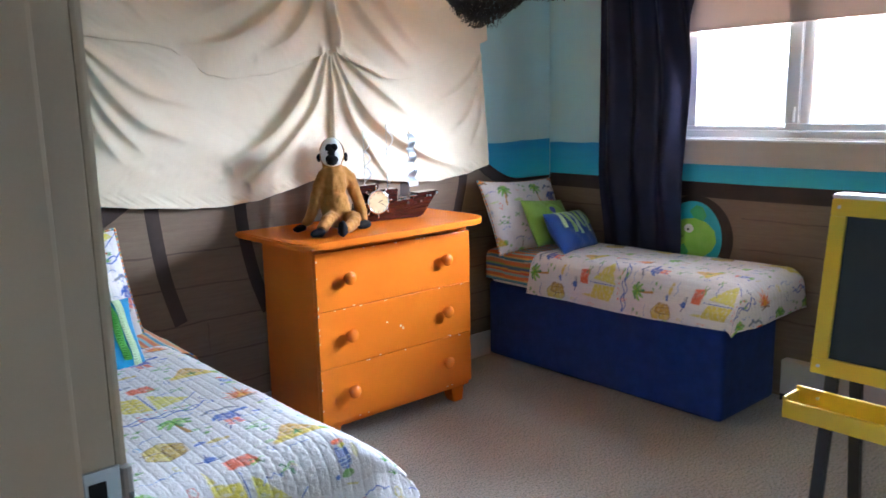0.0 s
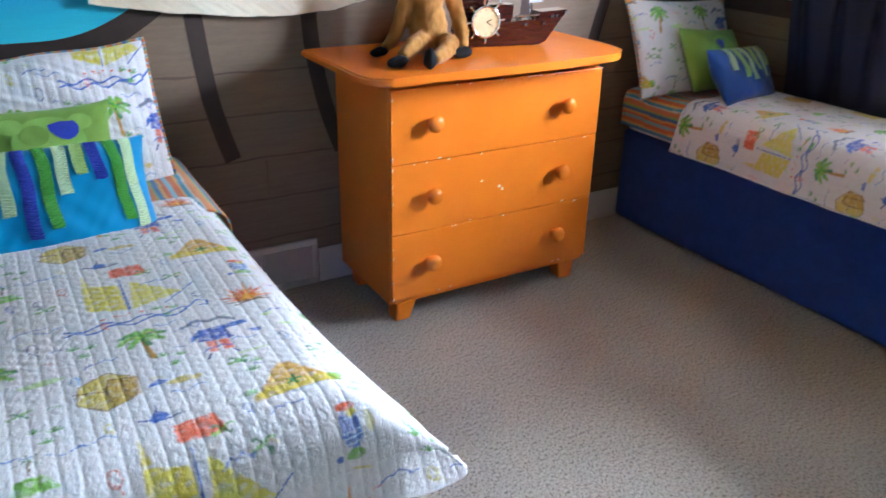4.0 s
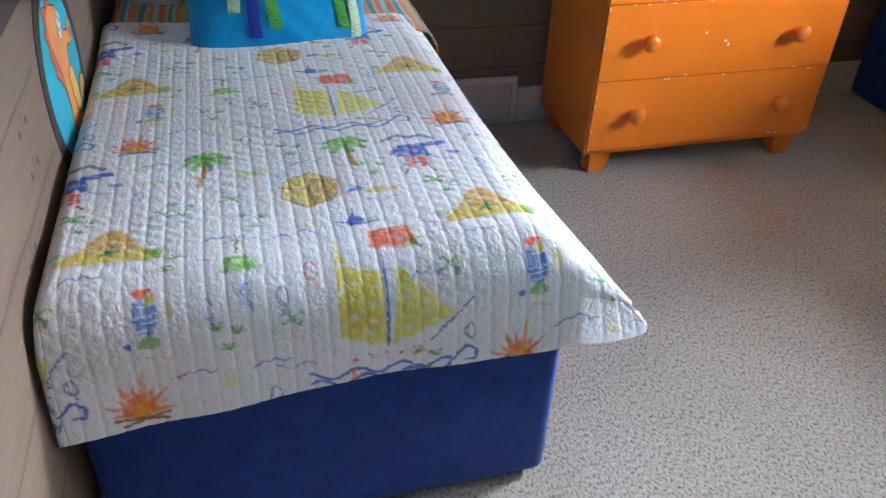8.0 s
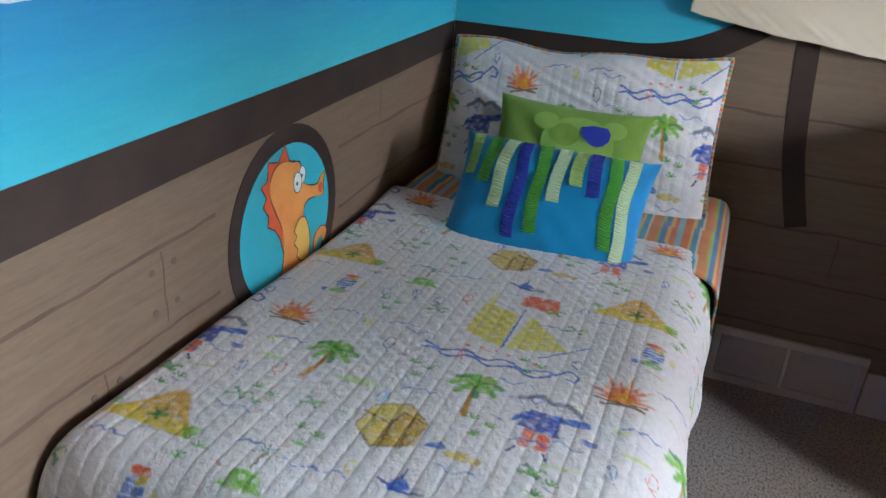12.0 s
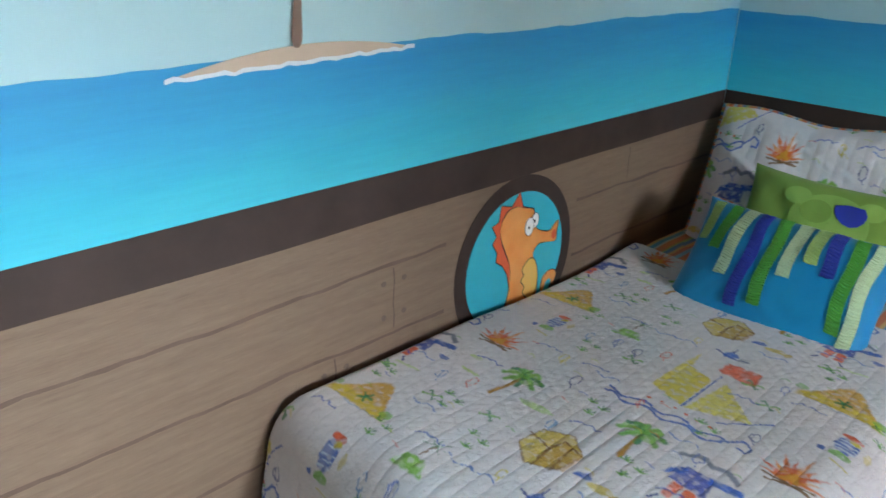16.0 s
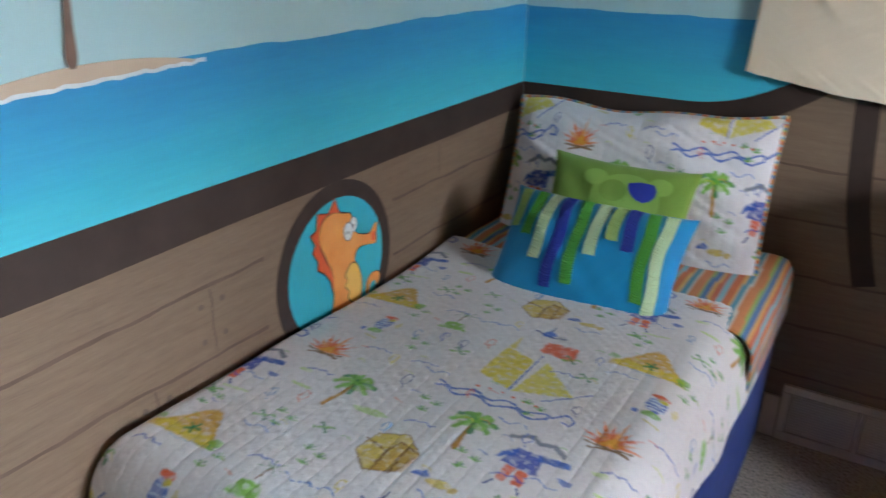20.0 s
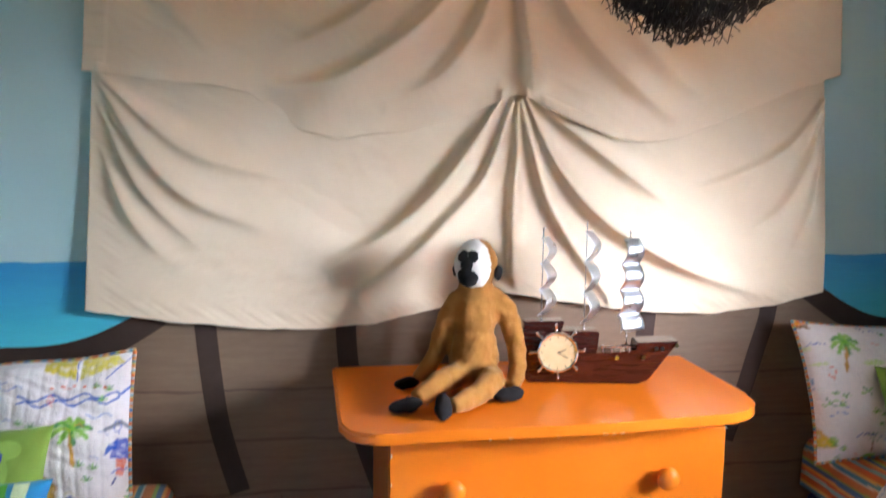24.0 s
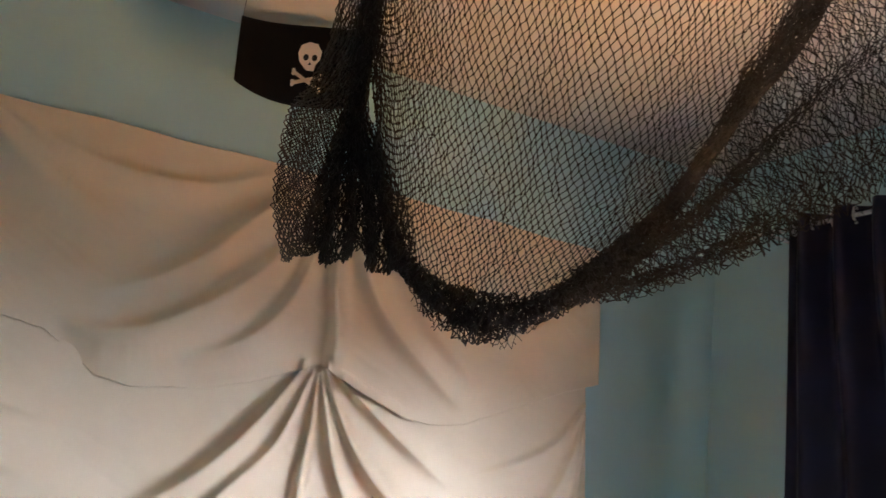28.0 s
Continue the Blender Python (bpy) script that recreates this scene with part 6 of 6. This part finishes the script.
blob_at(bm, on_face(0, 0.002, 0.026), (0.053, 0.046, 0.071), 1, face_turn)
blob_at(bm, on_face(0, -0.026, 0.060), (0.030, 0.026, 0.026), 2, face_turn)
blob_at(bm, on_face(0, 0.006, 0.058), (0.021, 0.019, 0.030), 2, face_turn)
for dx in (-0.012, 0.012):
    blob_at(bm, on_face(dx, 0.028, 0.058), (0.017, 0.014, 0.019), 2, face_turn)
blob_at(bm, on_face(0.062, -0.018, -0.004), (0.010, 0.016, 0.020), 2, face_turn)
blob_at(bm, on_face(-0.062, -0.018, -0.004), (0.010, 0.016, 0.020), 2, face_turn)
for c, r, az in (((1.576, -0.470, TOP + 0.020), (0.050, 0.021, 0.019), 26), ((1.660, -0.536, TOP + 0.034), (0.021, 0.024, 0.036), -30), ((1.604, -0.268, TOP + 0.016), (0.038, 0.022, 0.0155), 10), ((1.857, -0.412, TOP + 0.020), (0.046, 0.028, 0.0195), 15)):
    blob_at(bm, c, r, 2, Matrix.Rotation(radians(az), 4, "Z"))
bm.normal_update()
for v in bm.verts:
    n = noise.noise(v.co * 38) * 0.0050 + noise.noise(v.co * 120) * 0.0024
    v.co += v.normal * n if v.normal.length else Vector()
    v.co.z = max(v.co.z, TOP + 0.0005)
toy = part("plush_monkey", bm, [PLUSH, PLUSHW, PLUSHK], smooth=True, angle=0)
tagged(toy, "caramel brown plush monkey with white face sitting on the dresser", "plush toy")

# ---- ship clock ----
MAHOG = Mat("varnished_mahogany", 0.22, coat=0.15)
MAHOG.colour(MAHOG.ramp(MAHOG.noise(14, 7, MAHOG.coords((1, 1, 9))), [(0.3, (0.030, 0.006, 0.004)), (0.7, (0.044, 0.009, 0.006))]))
MAHOG = MAHOG.m
DIAL = painted("aged_cream_dial", (0.62, 0.46, 0.24), (0.70, 0.55, 0.32), 0.4, blotch=30)
SAILM = metal("polished_tin", (0.70, 0.72, 0.76), 0.34)
ship = thing("ship_clock", "model ship of dark varnished wood with chrome sails and a clock", "clock")
SY = -0.25


def hull_section(pts, half0, half1):
    bm = bmesh.new()
    sides = []
    for sgn in (-1, 1):
        sides.append([bm.verts.new((x, SY + sgn * (half0 + (half1 - half0) * min(1, max(0, (z - TOP) / 0.12))), z)) for x, z in pts])
    bm.faces.new(sides[0]), bm.faces.new(sides[1][::-1])
    n = len(pts)
    for i in range(n):
        bm.faces.new((sides[0][i], sides[1][i], sides[1][(i + 1) % n], sides[0][(i + 1) % n]))
    bmesh.ops.bevel(bm, geom=bm.edges[:], offset=0.003, segments=2, affect="EDGES")
    return bm


part("hull", hull_section([(1.955, TOP + 0.002), (2.270, TOP + 0.002), (2.300, TOP + 0.014), (2.380, 1.098), (2.262, 1.092), (2.262, 1.066), (2.160, 1.060), (1.935, 1.060), (1.925, 1.02)], 0.026, 0.038), MAHOG, ship)
part("stern_castle", hull_section([(1.935, 1.061), (2.150, 1.061), (2.155, 1.122), (1.930, 1.122)], 0.034, 0.034), MAHOG, ship)
part("stern_cabin", hull_section([(1.945, 1.123), (2.05, 1.123), (2.055, 1.150), (1.94, 1.146)], 0.028, 0.028), MAHOG, ship)
part("deck_rail", rod(bmesh.new(), (2.160, SY - 0.036, 1.078), (2.258, SY - 0.036, 1.080), 0.0022, segs=8), CHROME, ship)
for x in (2.165, 2.19, 2.215, 2.24):
    part("rail_post", rod(bmesh.new(), (x, SY - 0.036, 1.062), (x, SY - 0.036, 1.084), 0.0018, segs=8), CHROME, ship)
CKX, CKZ, CKY = 2.035, 1.064, SY - 0.040
clock = part("clock_case", rod(bmesh.new(), (CKX, CKY + 0.012, CKZ), (CKX, CKY - 0.012, CKZ), 0.058, segs=40), CHROME, ship, "chrome clock case", smooth=True)
part("dial", rod(bmesh.new(), (CKX, CKY - 0.0122, CKZ), (CKX, CKY - 0.0128, CKZ), 0.0525, segs=40), DIAL, clock, "aged cream dial")
bm = bmesh.new()
ring = [(0.0545 * math.cos(a), 0.0545 * math.sin(a)) for a in steps(0, 2 * math.pi, 40)]
for (a0, b0), (a1, b1) in zip(ring, ring[1:]):
    rod(bm, (CKX + a0, CKY - 0.0135, CKZ + b0), (CKX + a1, CKY - 0.0135, CKZ + b1), 0.0038, segs=8)
part("bezel", bm, CHROME, clock, smooth=True)
for k in range(12):
    a = k * math.pi / 6
    part("hour_mark", rod(bmesh.new(), (CKX + 0.042 * math.cos(a), CKY - 0.0133, CKZ + 0.042 * math.sin(a)), (CKX + 0.048 * math.cos(a), CKY - 0.0133, CKZ + 0.048 * math.sin(a)), 0.0011, segs=6), INK, clock)
for a, ln, r in ((radians(22), 0.024, 0.0016), (radians(-28), 0.033, 0.0012)):
    part("clock_pointer", rod(bmesh.new(), (CKX, CKY - 0.0138, CKZ), (CKX + ln * math.cos(a), CKY - 0.0138, CKZ + ln * math.sin(a)), r, segs=6), INK, clock)
for k in range(8):
    a = k * math.pi / 4 + math.pi / 2 + 0.06
    bm = rod(bmesh.new(), (CKX + 0.058 * math.cos(a), CKY, CKZ + 0.058 * math.sin(a)), (CKX + 0.074 * math.cos(a), CKY - 0.002, CKZ + 0.074 * math.sin(a)), 0.0032, 0.0042, 10)
    ball(bm, (CKX + 0.076 * math.cos(a), CKY - 0.002, CKZ + 0.076 * math.sin(a)), 0.0052, 12)
    part("wheel_spoke", bm, CHROME, clock, smooth=True)
for x, z in ((2.315, 1.076), (2.333, 1.076), (2.280, 1.050), (2.205, 1.048), (2.372, 1.086)):
    part("porthole_stud", rod(bmesh.new(), (x, SY - 0.042, z), (x, SY - 0.032, z), 0.0058, segs=14), CHROME, ship)


def ship_sail(x, z0, z1, width, turn, cups, amp):
    n = 44
    L = np.linspace(0, 1, n)
    W = np.linspace(-1, 1, 7)
    w, l = np.meshgrid(W, L)
    bow = amp * np.abs(np.sin(l * math.pi * cups)) + 0.004
    half = width / 2 * (0.72 + 0.35 * l)
    c, s = math.cos(radians(turn)), math.sin(radians(turn))
    P = np.stack((x + w * half * c + bow * s, SY - w * half * s * 0 - bow * c + w * half * s, z1 + (z0 - z1) * l), -1)
    ob = mesh_part("metal_sail", grid_mesh("metal_sail", P), SAILM, ship, "curled chrome sail", smooth=True, angle=0)
    md = ob.modifiers.new("thick", "SOLIDIFY")
    md.thickness = 0.0010


for x, z0, z1, top, width, turn, cups, amp in ((1.992, 1.165, 1.385, 1.408, 0.066, 56, 3, 0.026), (2.115, 1.145, 1.405, 1.432, 0.070, 56, 3, 0.028), (2.238, 1.125, 1.385, 1.404, 0.080, 28, 3.6, 0.022)):
    mast = rod(bmesh.new(), (x, SY, 1.06), (x, SY, top), 0.0024, 0.0017, 8)
    ball(mast, (x, SY, top), 0.0036, 10)
    part("mast", mast, CHROME, ship, smooth=True)
    ship_sail(x, z0, z1, width, turn, cups, amp)
    for k in range(1, 3):
        part("sail_bead", ball(bmesh.new(), (x, SY - 0.004, z1 + (z0 - z1) * k / 3), 0.0052, 10), CHROME, ship, smooth=True)

# the ship stands a little askew on the dresser
AXIS = Vector((2.035, SY, 0))
ship.matrix_basis = Matrix.Translation(AXIS) @ Matrix.Rotation(radians(-10), 4, "Z") @ Matrix.Translation(-AXIS) @ ship.matrix_basis

# ---- fishing net ----
NET = Mat("tarred_brown_twine", 0.6, spec=0.4)
NET.colour(NET.ramp(NET.noise(90, 4), [(0.3, (0.012, 0.009, 0.007)), (0.7, (0.030, 0.021, 0.017))]))
NET = NET.m
net = thing("fishing_net", "dark brown knotted fishing net slung from the ceiling", "net")


def twine(name, A, B, r, parent):
    """Straight bits of twine from the places A to the places B, as three-sided prisms."""
    d = B - A
    d = d / np.maximum(np.linalg.norm(d, axis=1), 1e-9)[:, None]
    up = np.where(np.abs(d[:, 2:3]) > 0.9, np.array([[1.0, 0, 0]]), np.array([[0, 0, 1.0]]))
    p = np.cross(d, up)
    p /= np.linalg.norm(p, axis=1)[:, None]
    q = np.cross(d, p)
    n = len(A)
    rings = []
    for k in range(3):
        o = r * (math.cos(k * 2.094) * p + math.sin(k * 2.094) * q)
        rings += [A + o, B + o]
    verts = np.stack(rings, 1).reshape(-1, 3)
    base = (np.arange(n) * 6)[:, None]
    faces = np.concatenate([base + np.array([[2 * k, 2 * k + 1, (2 * k + 3) % 6, (2 * k + 2) % 6]]) for k in range(3)])
    me = bpy.data.meshes.new(name)
    me.from_pydata(verts.tolist(), [], faces.tolist())
    return mesh_part(name, me, NET, parent)


def meshwork(name, place, nu, nv, r, seed, parent, jitter=0.002, drop=0.0, knots=0.0):
    """A net of nu by nv knots over place(u, v); neighbouring rows are staggered, so that the meshes are diamonds."""
    rs = np.random.RandomState(seed)
    J, I = np.meshgrid(np.arange(nv), np.arange(nu), indexing="ij")
    u = (I + 0.5 * (J % 2)) / nu
    P = place(np.clip(u, 0, 1), J / (nv - 1)) + rs.normal(0, jitter, (nv, nu, 3))
    A, B = [], []
    for j in range(nv - 1):
        i = np.arange(nu)
        A.append(P[j, i]), B.append(P[j + 1, i])
        k = (i + 1) if j % 2 else (i - 1)
        ok = (k >= 0) & (k < nu)
        A.append(P[j, i[ok]]), B.append(P[j + 1, k[ok]])
    A, B = np.concatenate(A), np.concatenate(B)
    if drop:
        keep = rs.rand(len(A)) > drop
        A, B = A[keep], B[keep]
    if knots:
        at = P.reshape(-1, 3)
        tilt = rs.normal(0, 1, at.shape)
        tilt = tilt / np.linalg.norm(tilt, axis=1)[:, None] * knots * 0.7
        twine("knotwork", at - tilt, at + tilt, knots, parent)
    return twine(name, A, B, r, parent)


def spline(pts, t):
    """Points along a smooth line through pts, t in 0..1."""
    pts = np.asarray(pts, float)
    n = len(pts) - 1
    x = np.clip(np.asarray(t), 0, 1) * n
    i = np.minimum(x.astype(int), n - 1)
    f = (x - i)[..., None]
    p0, p1, p2, p3 = pts[np.maximum(i - 1, 0)], pts[i], pts[i + 1], pts[np.minimum(i + 2, n)]
    return 0.5 * (2 * p1 + (p2 - p0) * f + (2 * p0 - 5 * p1 + 4 * p2 - p3) * f ** 2 + (3 * p1 - p0 - 3 * p2 + p3) * f ** 3)


HEM = [(1.655, -1.07, 2.42), (1.698, -1.08, 2.193), (1.755, -1.08, 2.01), (1.815, -1.08, 1.926), (1.908, -1.08, 1.881), (1.990, -1.09, 1.872), (2.095, -1.12, 1.915), (2.200, -1.16, 2.008), (2.305, -1.20, 2.128), (2.405, -1.25, 2.312), (2.473, -1.30, 2.496), (2.540, -1.36, 2.70)]
CEIL_LINE = [(1.66, -1.09, CEIL - 0.004), (1.70, -1.32, CEIL - 0.004), (1.88, -1.60, CEIL - 0.004), (2.20, -1.72, CEIL - 0.004), (2.44, -1.68, CEIL - 0.004), (2.60, -1.42, CEIL - 0.004)]


def canopy(u, v):
    a, b = spline(HEM, u), spline(CEIL_LINE, u)
    sag = np.sin(v * math.pi)[..., None] * np.array((0.0, 0.0, -0.10))
    ripple = 0.015 * np.sin(u * 40 + v * 5)[..., None] * np.array((0.4, 1.0, 0.4)) * np.sin(v * math.pi)[..., None]
    return a + (b - a) * v[..., None] + sag + ripple


meshwork("canopy", canopy, 92, 84, 0.0011, 1, net, 0.0014, knots=0.0027)


def skirt(u, v, k):
    """The free lower edge, turned under along the hem."""
    a = spline(HEM, 0.10 + 0.80 * u)
    r = (0.010 + 0.030 * v) * (1 + 0.22 * np.sin(u * 19 + k)) * (0.75 + 0.45 * smoothstep(0.1, 0.4, u))
    ang = v * 7.0 + u * 6 + k * 2
    return a + np.stack((0.4 * r * np.cos(ang), r * np.cos(ang), r * np.sin(ang) - 0.004), -1)


for k in range(2):
    meshwork("rolled_hem", lambda u, v, k=k: skirt(u, v, k), 124, 22, 0.0014, 11 + k, net, 0.004)


def frayed(u, v):
    a = spline(HEM, 0.26 + 0.48 * u)
    deep = 0.048 * np.abs(np.sin(u * 9.0 + 0.6)) * (0.5 + 0.5 * np.abs(np.sin(u * 31)))
    return a + np.stack((0.006 * np.sin(u * 43), -0.014 + 0.01 * np.sin(u * 60), -0.022 - deep * v), -1)


meshwork("frayed_edge", frayed, 84, 6, 0.0009, 21, net, 0.0035, 0.25)


def right_wing(u, v):
    low = spline([(2.12, -1.13, 1.925), (2.06, -1.42, 1.885), (2.10, -1.60, 1.920), (2.21, -1.62, 1.985), (2.38, -1.62, 2.085), (2.56, -1.66, 2.25), (2.80, -1.74, 2.55), (2.95, -1.85, CEIL - 0.004)], u)
    high = spline([(2.20, -1.16, 2.01), (2.27, -1.19, 2.09), (2.34, -1.22, 2.19), (2.44, -1.27, 2.40), (2.53, -1.34, 2.66), (2.64, -1.45, CEIL - 0.004), (2.78, -1.60, CEIL - 0.004), (2.90, -1.80, CEIL - 0.004)], u)
    fold_ = 0.020 * np.sin(v * 15 + u * 4) * np.sin(v * math.pi)
    return low + (high - low) * v[..., None] + np.stack((0 * u, fold_, fold_), -1)


for k in range(2):
    meshwork("right_wing", lambda u, v, k=k: right_wing(u, v) + np.array((0.0, 0.016 * k, 0.010 * k)), 116, 44, 0.0010, 31 + k, net, 0.004)


def gather(u, v, k):
    """A bunch of net, tied narrow at the top, that opens below into two lobes beside the hem."""
    open_ = smoothstep(0.66, 1.0, v) ** 0.85
    x = (u - 0.5) * 2 * (0.016 + 0.086 * open_) + 0.050 * open_
    y = 0.011 * np.sin(u * 2 * np.pi * 4.5 + k) * (1 + 2.0 * open_)
    z = -(0.885 + 0.050 * np.abs(np.sin(u * math.pi * 2.0)) ** 0.7) * v
    return np.array((1.655, -1.05, CEIL - 0.004)) + np.stack((x, y - 0.02 * v * u, z), -1)


def flap(u, v):
    """The loose corner of the net beside the bunch; it hangs from the ceiling and swings out into the room."""
    left = spline([(1.600, -1.06, CEIL - 0.004), (1.585, -1.07, 2.55), (1.572, -1.10, 2.34), (1.530, -1.18, 2.20), (1.486, -1.27, 2.11), (1.482, -1.27, 2.03), (1.502, -1.20, 1.96), (1.567, -1.05, 1.903)], v)
    right = spline([(1.660, -1.06, CEIL - 0.004), (1.658, -1.06, 2.55), (1.650, -1.06, 2.38), (1.645, -1.06, 2.26), (1.640, -1.06, 2.16), (1.636, -1.05, 2.08), (1.632, -1.05, 2.00), (1.628, -1.05, 1.935)], v)
    wave = 0.014 * np.sin(u * 8 + v * 5) * np.sin(u * math.pi)
    return left + (right - left) * u[..., None] + np.stack((0 * u, wave, 0.4 * wave), -1)


for k in range(3):
    meshwork("gathered_end", lambda u, v, k=k: gather(u, v, k) + np.array((0.004 * k, 0.010 * k, 0.0)), 48, 80, 0.0015, 41 + k, net, 0.003)
for k in range(2):
    meshwork("hanging_corner", lambda u, v, k=k: flap(u, v) + np.array((0.008 * k, 0.016 * k, 0.004 * k)), 12, 88, 0.0013, 51 + k, net, 0.0012)
for x, y in ((1.655, -1.06), (2.60, -1.42), (2.95, -1.85), (1.72, -1.34)):
    part("ceiling_hook", rod(bmesh.new(), (x, y, CEIL - 0.02), (x, y, CEIL), 0.004, segs=8), STEEL, net)

# ---- small flag ----
FLAGC = cloth("black_flag_cloth", (0.003, 0.003, 0.004), (0.006, 0.006, 0.007), 500, 0.9, 9, 0.2, 0.0)
BONE = cloth("cream_flag_print", (0.62, 0.52, 0.42), (0.70, 0.60, 0.50), 500, 0.9, 20)
flag = thing("flag", "small black cloth flag printed with a pale skull emblem", "flag")


def flag_at(a, b):
    """Place on the flag: a from hoist to fly 0..1, b from bottom to top 0..1."""
    a, b = np.asarray(a, float), np.asarray(b, float)
    x = 1.505 + 0.395 * a + 0.012 * (1 - b)
    y = -0.215 + 0.018 * np.sin(a * 5.0 + 0.6) + 0.014 * np.sin(a * 2.5 + b * 2) - 0.02 * a
    z = 2.578 + 0.214 * b + 0.018 * a * b - 0.040 * (1 - b) * np.sin(np.clip(a, 0, 1) * math.pi) ** 0.8 + 0.02 * a
    return np.stack((x, y, z), -1)


A, B = np.meshgrid(np.linspace(0, 1, 40), np.linspace(0, 1, 24))
ob = mesh_part("cloth", grid_mesh("cloth", flag_at(A, B)), FLAGC, flag, smooth=True, angle=0)
md = ob.modifiers.new("thick", "SOLIDIFY")
md.thickness = 0.0015


def emblem(pts, lift=0.003):
    p = np.array(pts)
    P = flag_at(p[:, 0], p[:, 1]) + np.array((0, -lift, 0))
    bm = bmesh.new()
    bm.faces.new([bm.verts.new(q) for q in P])
    return bm


def eo(ca, cb, ra, rb, n=18):
    return [(ca + ra * math.cos(t), cb + rb * math.sin(t)) for t in steps(0, 2 * math.pi * (1 - 1 / n), n - 1)]


skull = part("skull_emblem", emblem([(0.50, 0.50), (0.47, 0.56), (0.455, 0.66), (0.475, 0.76), (0.53, 0.80), (0.59, 0.78), (0.625, 0.69), (0.62, 0.59), (0.59, 0.52), (0.585, 0.45), (0.53, 0.45)]), BONE, flag, "pale printed skull")
for c in ((0.515, 0.61), (0.578, 0.61)):
    part("eye_print", emblem(eo(*c, 0.020, 0.040), 0.0036), FLAGC, skull)
part("nose_print", emblem([(0.535, 0.52), (0.56, 0.52), (0.547, 0.56)], 0.0036), FLAGC, skull)
for p0, p1 in (((0.44, 0.42), (0.64, 0.22)), ((0.44, 0.28), (0.64, 0.38))):
    d = Vector((p1[0] - p0[0], p1[1] - p0[1])).normalized()
    nx, ny = -d.y * 0.012, d.x * 0.024
    bone = part("bone_emblem", emblem([(p0[0] + nx, p0[1] + ny), (p0[0] - nx, p0[1] - ny), (p1[0] - nx, p1[1] - ny), (p1[0] + nx, p1[1] + ny)], 0.0032), BONE, flag)
    for q in (p0, p1):
        part("bone_end", emblem(eo(q[0], q[1] + 0.02, 0.014, 0.026, 10), 0.0034), BONE, bone)
        part("bone_end", emblem(eo(q[0], q[1] - 0.02, 0.014, 0.026, 10), 0.0034), BONE, bone)
for a in (0.01, 0.95):
    p = flag_at(a, 0.99)
    part("thread", rod(bmesh.new(), tuple(p), (p[0], p[1], CEIL), 0.0010, segs=5), NET, flag)
